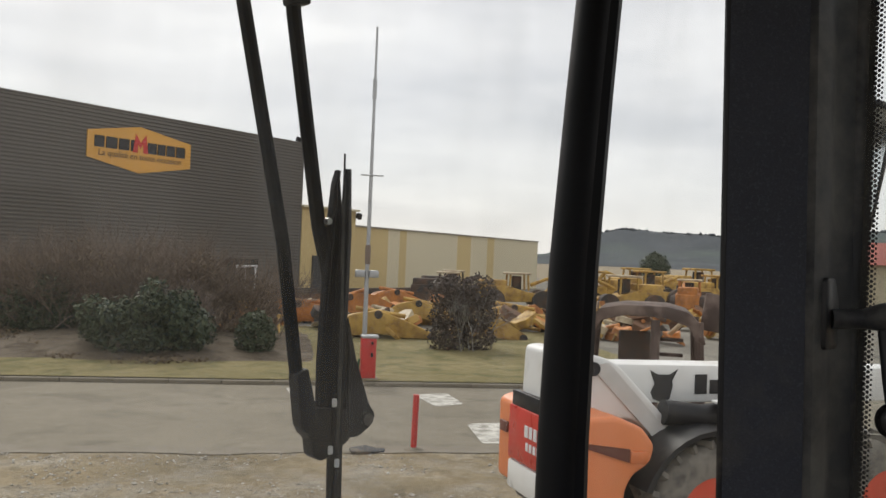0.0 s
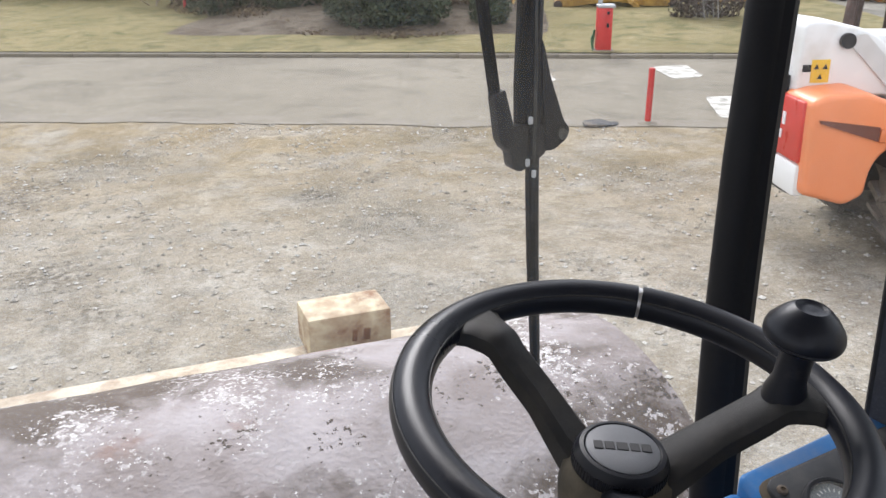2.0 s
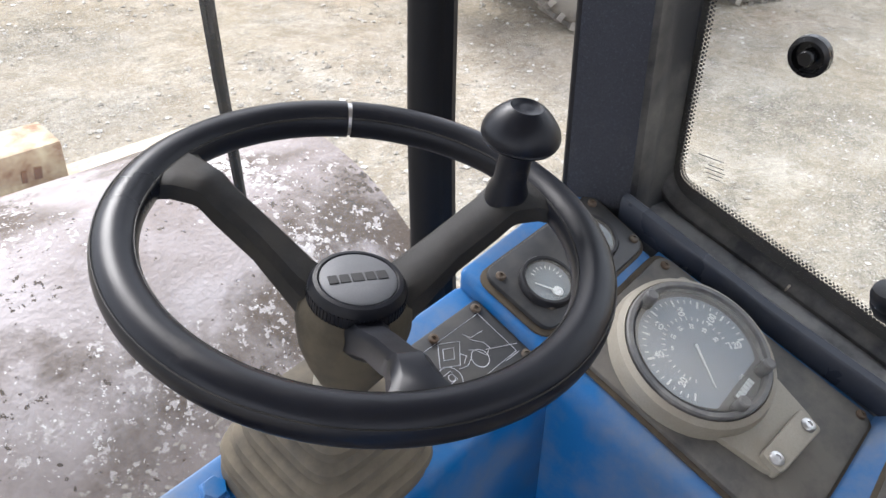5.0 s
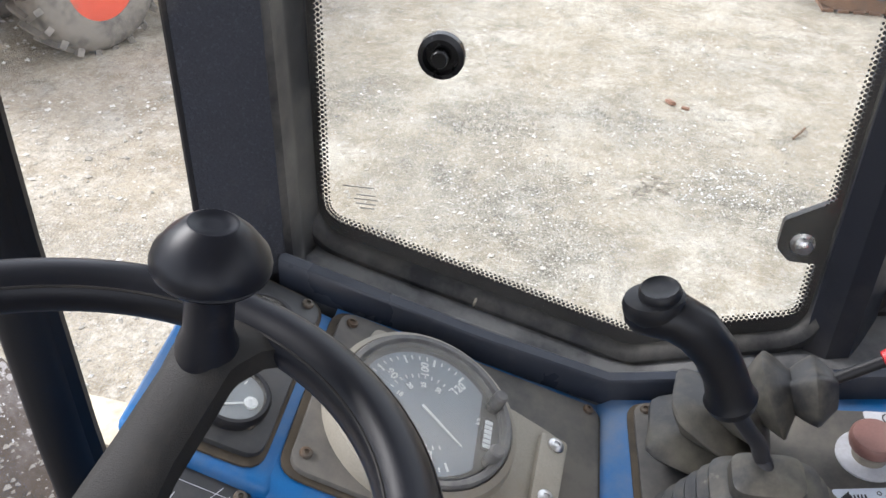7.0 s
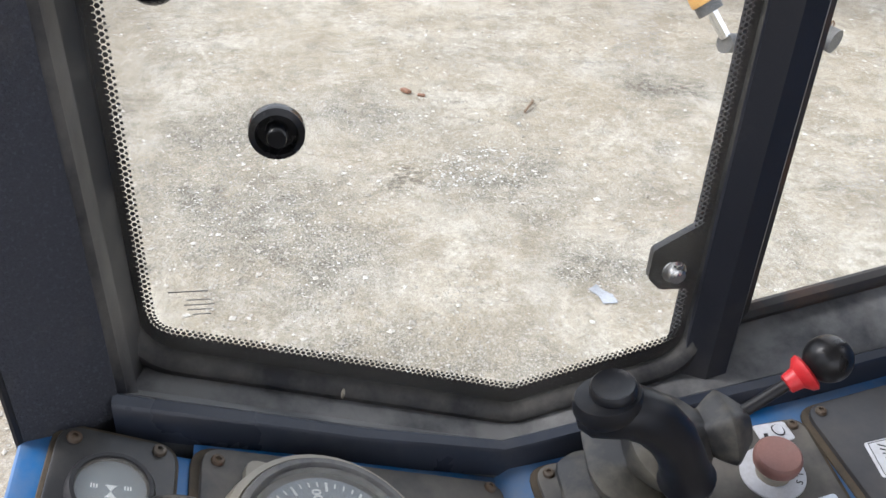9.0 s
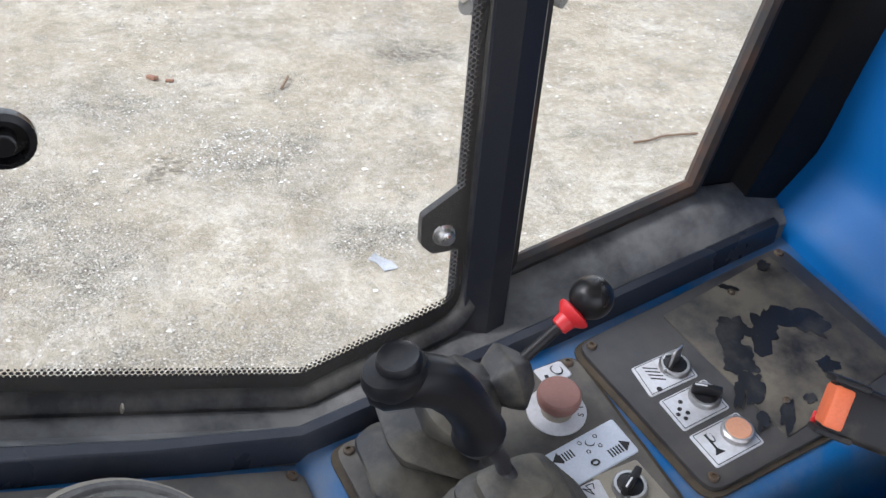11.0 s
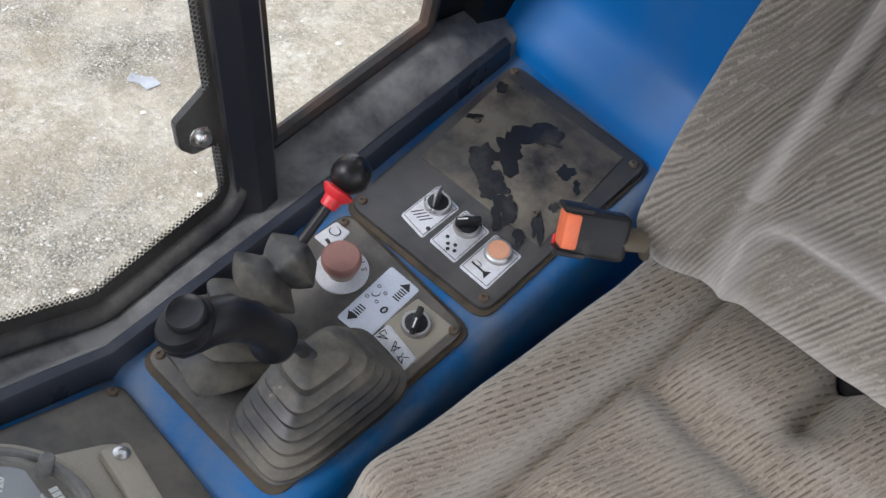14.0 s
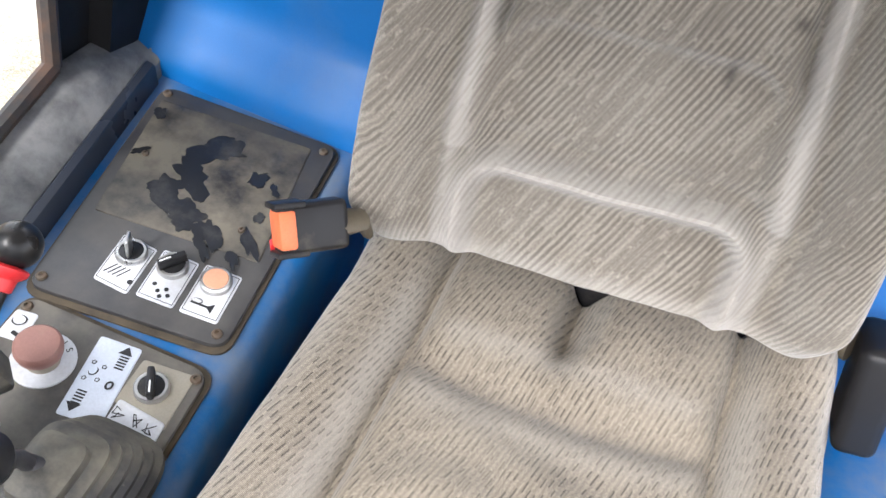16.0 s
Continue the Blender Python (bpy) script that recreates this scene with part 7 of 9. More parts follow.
def ribbed(p, q, h, pitch, thick=0.3):
    d = (q - p).normalized()
    nrm = Vector((d.y, -d.x, 0))
    prof_ = []
    z = 0.0
    while z < h:
        for dz, o in ((0, 0.0), (0.40, 0.0), (0.5, 0.05), (0.90, 0.05)):
            if z + dz * pitch <= h:
                prof_.append((z + dz * pitch, o))
        z += pitch
    prof_.append((h, 0.0))
    bm = BM()
    rows = [[p + nrm * o + Vector((0, 0, z)) for z, o in prof_] + [p - nrm * thick + Vector((0, 0, h)), p - nrm * thick], [q + nrm * o + Vector((0, 0, z)) for z, o in prof_] + [q - nrm * thick + Vector((0, 0, h)), q - nrm * thick]]
    loft(bm, rows, close=True)
    bmesh.ops.recalc_face_normals(bm, faces=bm.faces[:])
    return bm


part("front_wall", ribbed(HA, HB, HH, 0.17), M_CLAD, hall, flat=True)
# same cladding, made paler to put the side's brighter light into it
part("side_wall", ribbed(HC, HA, HH, 0.17), surf("lit_side_cladding", (0.20, 0.185, 0.17), 0.55, grain=20, var=0.08, scale=0.5, bump=0), hall, flat=True)
HBK = HB + (HC - HA)
part("rear_wall", box(BM(), ((HBK - HC).length, 0.2, HH), axes((HC + HBK) / 2 + Vector((0, 0, HH / 2)), HD, (-HD.y, HD.x, 0))), M_CLAD, hall)
part("end_wall", box(BM(), ((HBK - HB).length, 0.2, HH), axes((HB + HBK) / 2 + Vector((0, 0, HH / 2)), (HBK - HB), (-1, 0, 0))), M_CLAD, hall)
rf = BM()
vs = [rf.verts.new(p + Vector((0, 0, HH - 0.05))) for p in (HA, HB, HBK, HC)]
rf.faces.new(vs)
part("roof", rf, M_CLAD, hall, flat=True)
cap_ = BM()
for p, q in ((HA, HB), (HC, HA)):
    tube(cap_, [p + Vector((0, 0, HH)), q + Vector((0, 0, HH))], 0.06, 6)
part("coping", cap_, M_CLAD, hall)
part("corner_trim", box(BM(), (0.14, 0.14, HH), pose(HA.x - 0.01, HA.y - 0.04, HH / 2, 0, 0, 10)), M_CLAD, hall)
for p in (HA + Vector((0, 0, HH)), HB + Vector((-0.3, 0, HH)), HC + Vector((0, -0.2, HH))):
    part("roof_lamp", box(BM(), (0.30, 0.22, 0.26), Matrix.Translation(p + Vector((0, 0, 0.2))) @ pose(0, 0, 0, 20, 10, 0), 0.04), M_BLACK, hall)


def hallm(u, z, off=0.05):
    nrm = Vector((HD.y, -HD.x, 0))
    return axes(HA + HD * u + nrm * off + Vector((0, 0, z)), HD, (0, 0, 1))


M_AMBER = surf("amber_sign_board", (0.78, 0.40, 0.07), 0.45, grain=20, var=0.05, scale=0.4, bump=0)
sign = thing("company_sign", "amber hexagonal sign board with black and red marks, on the hall", "sign", at=hallm(10.1, 7.0).translation)
hexa = [(7.28, 6.43), (7.28, 7.63), (10.0, 8.10), (12.93, 7.63), (12.93, 6.43), (10.0, 5.93)]
part("board", prism(BM(), [(x - 10.1, z - 7.0) for x, z in hexa][::-1], 0.06, hallm(10.1, 7.0)), M_AMBER, sign)
xx = 7.62
for w in (0.50, 0.58, 0.55, 0.26):
    part("name_bar", box(BM(), (w, 0.52, 0.02), hallm(xx + w / 2, 7.18, 0.12), 0.03, 1), M_INK, sign)
    xx += w + 0.085
xx = 10.42
for w in (0.50, 0.44, 0.50, 0.52):
    part("name_bar", box(BM(), (w, 0.52, 0.02), hallm(xx + w / 2, 7.16, 0.12), 0.03, 1), M_INK, sign)
    xx += w + 0.065
zig = BM()
prism(zig, [(-0.42, -0.42), (-0.28, 0.45), (0.0, 0.05), (0.28, 0.45), (0.42, -0.42), (0.16, -0.42), (0.13, 0.0), (0.0, -0.22), (-0.13, 0.0), (-0.16, -0.42)], 0.02, hallm(10.03, 7.30, 0.12))
part("red_mark", zig, surf("sign_red", (0.62, 0.04, 0.03), 0.5, bump=0), sign)
lettering("slogan", "La qualité en toute occasion", 0.40, hallm(10.1, 6.68, 0.125), M_INK, sign, 0.005)
side_n = Vector((-(HA - HC).normalized().y, (HA - HC).normalized().x, 0)) * -1
SD = (HA - HC).normalized()
sm2 = axes(HC + SD * 3.5 + Vector((SD.y, -SD.x, 0)) * 0.05 + Vector((0, 0, 6.9)), SD, (0, 0, 1))
sign2 = thing("company_sign", "amber hexagonal sign board on the hall's side wall", "sign", at=sm2.translation)
# board and print are paler than those of the front sign
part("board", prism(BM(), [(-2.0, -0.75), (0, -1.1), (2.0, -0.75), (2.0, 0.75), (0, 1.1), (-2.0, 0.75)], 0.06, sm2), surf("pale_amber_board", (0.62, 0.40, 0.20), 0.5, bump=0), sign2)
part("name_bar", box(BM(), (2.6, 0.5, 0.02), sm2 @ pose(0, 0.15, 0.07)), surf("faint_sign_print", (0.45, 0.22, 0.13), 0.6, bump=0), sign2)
# glazed door in the hall
part("door_opening", box(BM(), (2.2, 2.05, 0.06), hallm(16.65, 1.05, 0.05)), surf("dark_door_glass", (0.03, 0.035, 0.035), 0.15, bump=0), hall)
dfr = BM()
for x, z, w, h in ((16.20, 0.85, 0.10, 1.7), (17.55, 0.85, 0.12, 1.7), (16.9, 1.68, 1.5, 0.14), (16.85, 0.75, 0.06, 1.5)):
    box(dfr, (w, h, 0.08), hallm(x, z, 0.10))
part("door_frame", dfr, M_WHITE, hall)

# ---- yellow workshop ----
M_CREAM = surf("cream_cladding", (0.66, 0.585, 0.41), 0.6, grain=10, var=0.06, scale=0.2, stretch=(1, 1, 0.2), bump=0)
M_OCHRE = surf("ochre_cladding", (0.60, 0.455, 0.215), 0.6, grain=10, var=0.06, scale=0.2, bump=0)
shop = thing("workshop", "long low workshop with ochre and cream striped walls", "building", at=(33, 44.8, 0))
Y0_, Y1_ = Vector((27.45, 43.2, 0)), Vector((31.75, 44.0, 0))
yd = (Y1_ - Y0_).normalized()
part("gable_block", box(BM(), (4.4, 5, 5.15), axes((Y0_ + Y1_) / 2 + Vector((-yd.y * 2.5, yd.x * 2.5, 2.575)), yd, (-yd.y, yd.x, 0))), M_OCHRE, shop)
part("block_coping", box(BM(), (4.6, 0.5, 0.12), axes((Y0_ + Y1_) / 2 + Vector((0, 0, 5.18)), yd, (-yd.y, yd.x, 0))), M_CREAM, shop)
# dark box stands for the unlit inside of the open gate
part("gate", box(BM(), (1.65, 0.12, 2.35), axes(Y0_ + yd * 1.7 + Vector((yd.y * 0.05, -yd.x * 0.05, 1.2)), yd, (-yd.y, yd.x, 0))), M_DARKDIAL, shop, "open gate, its shaded inside a dark panel")
part("gate_lamp", box(BM(), (0.5, 0.1, 0.12), axes(Y0_ + yd * 1.6 + Vector((yd.y * 0.2, -yd.x * 0.2, 2.2)), yd, (-yd.y, yd.x, 0))), M_WHITE, shop)
part("lamp", box(BM(), (0.3, 0.3, 0.35), pose(Y1_.x + 0.1, Y1_.y - 0.2, 4.85, 20, 0, 0), 0.05), M_BLACK, shop)
Y2_, Y3_ = Vector((31.8, 44.75, 0)), Vector((57.0, 54.1, 0))
yd2 = (Y3_ - Y2_).normalized()
un = 0.0
for w, mt in ((4.4, M_OCHRE), (1.5, M_CREAM), (0.9, M_OCHRE), (7.6, M_CREAM), (2.3, M_OCHRE), (3.0, M_CREAM), (1.3, M_OCHRE), (9.5, M_CREAM)):
    part("wall_bay", box(BM(), (w, 0.3, 4.25), axes(Y2_ + yd2 * (un + w / 2) + Vector((0, 0, 2.125)), yd2, (-yd2.y, yd2.x, 0))), mt, shop)
    un += w
part("roof_edge", box(BM(), (un, 0.5, 0.10), axes(Y2_ + yd2 * (un / 2) + Vector((0, 0, 4.29)), yd2, (-yd2.y, yd2.x, 0))), M_GREY, shop)
part("roof", box(BM(), (un, 20, 0.1), axes(Y2_ + yd2 * (un / 2) + Vector((-yd2.y * 10, yd2.x * 10, 4.2)), yd2, (-yd2.y, yd2.x, 0))), M_GREY, shop)

# ---- far left wall, far houses, hills ----
fw_ = thing("boundary_wall", "long pale stained wall behind bare shrubs", "wall", at=(2, 70, 0))
part("wall", box(BM(), (70, 0.4, 4.25), pose(-22, 70, 2.12)), surf("stained_pale_wall", (0.42, 0.38, 0.29), 0.9, grain=3, var=0.25, scale=0.9, stretch=(1, 1, 0.12), dirt=(0.5, 0.30, 0.10), dirt_at=0.62, dirt_scale=0.5, bump=0), fw_)
part("rail", box(BM(), (70, 0.5, 0.45), pose(-22, 69.5, 2.0)), surf("brown_beam", (0.06, 0.035, 0.025), 0.8), fw_)
shed = thing("house", "low house with a red roof and cream wall", "house", at=(60, 24, 0))
hm_ = axes((62.5, 18.0, 0), (0.37, -0.93, 0), (0.93, 0.37, 0))
part("wall", box(BM(), (26, 8, 3.2), hm_ @ pose(0, 0, 1.6)), surf("cream_render", (0.55, 0.47, 0.33), 0.9, grain=5, bump=0), shed)
rfm = BM()
prism(rfm, [(-4.6, 0), (4.6, 0), (0, 1.5)], 27, hm_ @ pose(-13.5, 0, 3.2) @ pose(0, 0, 0, 90, 0, 90))
part("roof", rfm, surf("red_sheet_roof", (0.30, 0.07, 0.05), 0.7, grain=5, bump=0), shed)

# air haze is put into the hill colour as blue-grey
M_HILL = surf("haze_tinted_hill", (0.095, 0.105, 0.115), 0.95, spec=0.05, grain=0.35, var=0.3, scale=0.02, bump=0, dirt=(0.12, 0.155, 0.125), dirt_at=0.58, dirt_scale=0.006)


def ridge(name, az0, az1, far, prof_, label, seed, rough=0.9):
    bm = BM()
    rows, n = [], 160
    for i in range(n + 1):
        az = az0 + (az1 - az0) * i / n
        h = np.interp(az, [p[0] for p in prof_], [p[1] for p in prof_])
        h += rough * noise.fractal(Vector((az * 1.8, seed, 0)), 1.0, 2.0, 5) * min(1, h / 8)
        s, c = math.sin(radians(az)), math.cos(radians(az))
        rows.append([((far - 260 * k) * s, (far - 260 * k) * c, max(0.02, h * z)) for k, z in ((-0.6, 0.4), (0, 1), (0.10, 0.90), (0.25, 0.62), (0.45, 0.35), (0.7, 0.15), (1, 0))])
    loft(bm, rows)
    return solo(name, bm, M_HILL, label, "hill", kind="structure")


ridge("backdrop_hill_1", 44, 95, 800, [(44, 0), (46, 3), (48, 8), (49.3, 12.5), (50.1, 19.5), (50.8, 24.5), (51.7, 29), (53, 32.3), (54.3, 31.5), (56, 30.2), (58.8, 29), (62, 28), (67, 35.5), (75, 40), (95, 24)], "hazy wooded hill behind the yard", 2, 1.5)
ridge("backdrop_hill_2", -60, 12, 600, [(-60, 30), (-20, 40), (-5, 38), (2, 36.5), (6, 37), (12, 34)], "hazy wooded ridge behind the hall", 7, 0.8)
# tree line on the ridges
vs, fs = [], []
for i in range(420):
    if i < 300:
        az = rs.uniform(50.5, 72)
        far = 800
        h = np.interp(az, [50.1, 50.8, 51.7, 53, 54.3, 56, 58.8, 62, 67, 75], [19.5, 24.5, 29, 32.3, 31.5, 30.2, 29, 28, 35.5, 40])
    else:
        az = rs.uniform(-3, 11)
        far = 600
        h = np.interp(az, [-5, 2, 6, 12], [38, 36.5, 37, 34])
    q = rs.uniform(1.2, 3.2) if i < 300 else rs.uniform(2.0, 4.2)
    cx_, cy_ = far * math.sin(radians(az)), far * math.cos(radians(az))
    for j in range(3):
        k = len(vs)
        ox, oy, oz = rs.uniform(-q, q), rs.uniform(-q, q), rs.uniform(-0.9, 0.35) * q
        for v in octa:
            vs.append((cx_ + ox + v[0] * q * 0.7, cy_ + oy + v[1] * q * 0.7, h + oz + v[2] * q))
        fs += [tuple(k + j2 for j2 in f) for f in octf]
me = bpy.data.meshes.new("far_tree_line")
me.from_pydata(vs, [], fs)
# the tree tops carry the same painted haze as the hills
me.materials.append(surf("haze_tinted_trees", (0.085, 0.095, 0.103), 1.0, grain=1, bump=0))
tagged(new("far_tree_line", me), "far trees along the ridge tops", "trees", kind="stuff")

# ---- bushes and hedges ----


def leaf_mass(name, centres, n, size, material, seed, flat=0.5):
    """Many small leaves spread through overlapping clumps: (x, y, z, rx, ry, rz)."""
    r = np.random.RandomState(seed)
    vs, fs = [], []
    tot = sum(c[3] * c[4] + c[3] * c[5] for c in centres)
    for c in centres:
        k_ = int(n * (c[3] * c[4] + c[3] * c[5]) / tot)
        for i in range(k_):
            d = r.normal(size=3)
            d /= np.linalg.norm(d)
            q = 0.62 + 0.42 * r.rand() + 0.18 * noise.noise(Vector(d * 2.3) + Vector((seed, c[0], c[1])))
            p = np.array(c[:3]) + d * q * np.array(c[3:6])
            if p[2] < 0.05:
                continue
            a = r.normal(size=3)
            a -= d * (a @ d) * flat
            a /= np.linalg.norm(a)
            b = np.cross(d + r.normal(size=3) * 0.6, a)
            b /= np.linalg.norm(b) + 1e-9
            s = size * (0.6 + 0.8 * r.rand())
            k = len(vs)
            vs += [tuple(p - a * s), tuple(p + b * s * 0.5), tuple(p + a * s), tuple(p - b * s * 0.5)]
            fs.append((k, k + 1, k + 2, k + 3))
    me = bpy.data.meshes.new(name)
    me.from_pydata(vs, [], fs)
    me.materials.append(material)
    return new(name, me)


def under(ob, parent):
    ob.parent = parent
    ob.matrix_parent_inverse = Matrix.Translation(parent.location).inverted()
    return ob


def leaf_mat(name, a, b):
    m = surf(name, a, 0.7, grain=30, bump=0, var=0.2)
    nd, lk = m.node_tree.nodes, m.node_tree.links
    geo = nd.new("ShaderNodeNewGeometry")
    x = nd.new("ShaderNodeMixRGB")
    lk.new(geo.outputs["Random Per Island"], x.inputs["Fac"])
    x.inputs["Color1"].default_value, x.inputs["Color2"].default_value = (*a, 1), (*b, 1)
    lk.new(x.outputs["Color"], nd["Principled BSDF"].inputs["Base Color"])
    return m


M_EVER = leaf_mat("evergreen_leaves", (0.024, 0.038, 0.017), (0.072, 0.090, 0.046))
M_BROWNLEAF = leaf_mat("withered_leaves", (0.085, 0.058, 0.036), (0.20, 0.145, 0.08))
M_TWIGS = leaf_mat("bare_twigs", (0.105, 0.078, 0.06), (0.23, 0.175, 0.135))
M_BARK = surf("dark_bark", (0.075, 0.058, 0.044), 0.95, grain=40, bump=0.4)


def twig_mass(name, x, y, h, w, n, seed, material, lean=0.5):
    """A leafless shrub: forking stems of thin three-sided twigs."""
    r = np.random.RandomState(seed)
    vs, fs = [], []

    def rod(p, q, r0, r1):
        d = q - p
        u = np.cross(d, r.normal(size=3))
        u /= np.linalg.norm(u) + 1e-9
        v = np.cross(d, u)
        v /= np.linalg.norm(v) + 1e-9
        k = len(vs)
        for c, rr in ((p, r0), (q, r1)):
            for a in (0, 2.09, 4.19):
                vs.append(tuple(c + rr * (math.cos(a) * u + math.sin(a) * v)))
        for j in range(3):
            fs.append((k + j, k + (j + 1) % 3, k + 3 + (j + 1) % 3, k + 3 + j))

    def grow(p, d, ln, rad, lvl):
        q = p + d * ln
        rod(p, q, rad, rad * 0.65)
        if lvl == 0:
            return
        for _ in range(3):
            nd_ = d + r.normal(size=3) * 0.42
            nd_[2] = abs(nd_[2]) * 0.8 + 0.15
            nd_ /= np.linalg.norm(nd_)
            grow(p + d * ln * r.uniform(0.55, 1.0), nd_, ln * r.uniform(0.55, 0.85), rad * 0.6, lvl - 1)

    for _ in range(n):
        d = np.array([r.normal() * lean, r.normal() * lean, 1.0])
        d /= np.linalg.norm(d)
        grow(np.array([x + r.normal() * w * 0.35, y + r.normal() * w * 0.35, 0.05]), d, h * r.uniform(0.30, 0.42), 0.020, 3)
    me = bpy.data.meshes.new(name)
    me.from_pydata(vs, [], fs)
    me.materials.append(material)
    return new(name, me)


def evergreen(x, y, clumps, n, seed, label):
    t = thing("evergreen_bush", label, "bush", group="evergreen bushes", at=(x, y, 0.1))
    under(leaf_mass("crown", [(x + a, y + b, c, d, e, f) for a, b, c, d, e, f in clumps], n, 0.055, M_EVER, seed), t)
    for k in range(3):
        st = part("stem", tube(BM(), [(x + 0.1 * k - 0.1, y, 0.05), (x + 0.25 * k - 0.25, y + 0.05, 0.5), (x + 0.4 * k - 0.4, y, 0.9)], [0.04, 0.03, 0.012], 6), M_BARK, t)


rc = random.Random(5)
CLUMPS = []
for k in range(26):
    along_ = -1.0 + 2.05 * k / 25
    high = 0.62 + 0.95 * (1 - (along_ / 1.5) ** 2) * rc.uniform(0.35, 1.0)
    CLUMPS.append((along_ + rc.uniform(-0.1, 0.1), -0.4 * along_ + rc.uniform(-0.45, 0.35), high - 0.18 * (k % 3), rc.uniform(0.28, 0.48), rc.uniform(0.28, 0.45), rc.uniform(0.30, 0.48)))
CLUMPS += [(-0.4, 0.3, 0.45, 0.75, 0.6, 0.45), (0.5, -0.1, 0.45, 0.7, 0.6, 0.45)]
evergreen(8.62, 20.0, CLUMPS, 13000, 3, "rounded dark green evergreen bush on the verge")
evergreen(6.0, 25.6, [(-0.4, 0.2, 0.75, 0.55, 0.5, 0.7), (0.3, 0, 1.05, 0.6, 0.5, 0.8), (0.1, -0.3, 0.6, 0.7, 0.5, 0.55)], 3600, 13, "dark green evergreen shrub among bare twigs")
evergreen(7.7, 24.6, [(-0.5, 0.1, 0.80, 0.5, 0.45, 0.65), (0.2, -0.1, 1.15, 0.55, 0.5, 0.75), (0.7, 0.0, 0.75, 0.5, 0.45, 0.65), (0.1, -0.3, 0.6, 0.7, 0.45, 0.5)], 4200, 14, "dark green evergreen shrub among bare twigs")
evergreen(11.0, 19.1, [(0, 0, 0.58, 0.52, 0.48, 0.58)], 2200, 5, "small round evergreen bush beside the hedge")
evergreen(3.2, 33.5, [(0, 0, 0.9, 1.3, 0.9, 0.9), (1.1, 0.2, 0.7, 0.9, 0.8, 0.7)], 2600, 8, "low dark evergreen bush before the wall")
evergreen(6.6, 28.5, [(0, 0, 1.2, 0.9, 0.8, 1.2)], 2200, 9, "dark upright evergreen among bare shrubs")
rb = random.Random(11)
for i, (x, y, h, w) in enumerate(((6.6, 25.8, 2.3, 1.4), (7.8, 25.2, 2.7, 1.5), (9.0, 24.6, 2.9, 1.6), (10.3, 24.0, 2.8, 1.5), (11.6, 23.4, 2.9, 1.5), (12.8, 22.8, 2.4, 1.4), (10.2, 21.6, 1.6, 1.0), (9.3, 26.8, 3.2, 1.6), (11.2, 25.8, 3.2, 1.6), (5.9, 29.2, 2.6, 1.4), (4.6, 33.0, 3.0, 1.8), (2.6, 34.5, 3.2, 1.8), (0.6, 35.5, 3.4, 1.8), (-1.4, 36.5, 3.4, 1.8), (7.2, 29.8, 2.6, 1.4))):
    t = thing("bare_shrub", "leafless brown shrub of dense fine twigs", "shrub", group="bare shrubs", at=(x, y, 0.1))
    h *= 1.25
    under(twig_mass("branches", x, y, h, w, 58 if i < 10 else 34, 20 + i, M_TWIGS), t)
    under(leaf_mass("withered_leaves", [(x, y, h * 0.36, w * 0.62, w * 0.6, h * 0.34)], 1800 if i in (2, 4, 6, 10) else 1100, 0.05, M_BROWNLEAF, 60 + i), t)
# low bank of soil under the shrubs
bank = BM()
rows = []
for i in range(41):
    a = -8.3 + 9.3 * i / 40
    hh = 0.42 * max(0, math.sin(math.pi * i / 40)) * (0.8 + 0.4 * noise.noise(Vector((a * 0.8, 2, 0))))
    rows.append([road(a + 0.2 * noise.noise(Vector((a, k, 1))), s + 0.4 * noise.noise(Vector((a * 0.6, s, 3))), 0.095 + hh * q) for k, (s, q) in enumerate(((20.6, 0), (21.4, 0.5), (22.4, 0.9), (24.0, 1.0), (26.0, 0.8), (28.5, 0)))])
loft(bank, rows)
solo("soil_bank", bank, M_SOIL, "low bank of bare soil under the shrubs", "bank", kind="structure")
# fallen leaves along the foot of the bank
fallen = leaf_mass("fallen_leaves", [(6.0, 27.5, 0.16, 1.1, 1.6, 0.12), (6.7, 24.2, 0.26, 0.9, 1.3, 0.14), (7.0, 22.2, 0.24, 0.8, 1.0, 0.14), (7.3, 20.6, 0.14, 1.0, 0.7, 0.08), (9.0, 18.9, 0.13, 1.6, 0.6, 0.06)], 2600, 0.045, M_BROWNLEAF, 44, 1.0)
tagged(fallen, "brown fallen leaves on the soil and grass", "leaves", kind="stuff")
# withered clipped hedge block
M_DEADLEAF = leaf_mat("dead_hedge_leaves", (0.040, 0.028, 0.023), (0.105, 0.078, 0.062))
dead = thing("withered_hedge", "square brown withered hedge block with grey bare patches", "hedge", at=(17.1, 18.2, 0.1))
under(leaf_mass("dead_foliage", [(17.0 + dx, 18.2 + dy, 0.45 + 0.62 * k, 0.62, 0.5, 0.5) for k in range(3) for dx, dy in ((-0.42, 0.15), (0.42, -0.15))], 7000, 0.05, M_DEADLEAF, 90), dead)
under(twig_mass("stems", 17.0, 18.2, 2.1, 1.0, 14, 91, leaf_mat("grey_dead_twigs", (0.12, 0.11, 0.10), (0.30, 0.28, 0.26)), 0.25), dead)
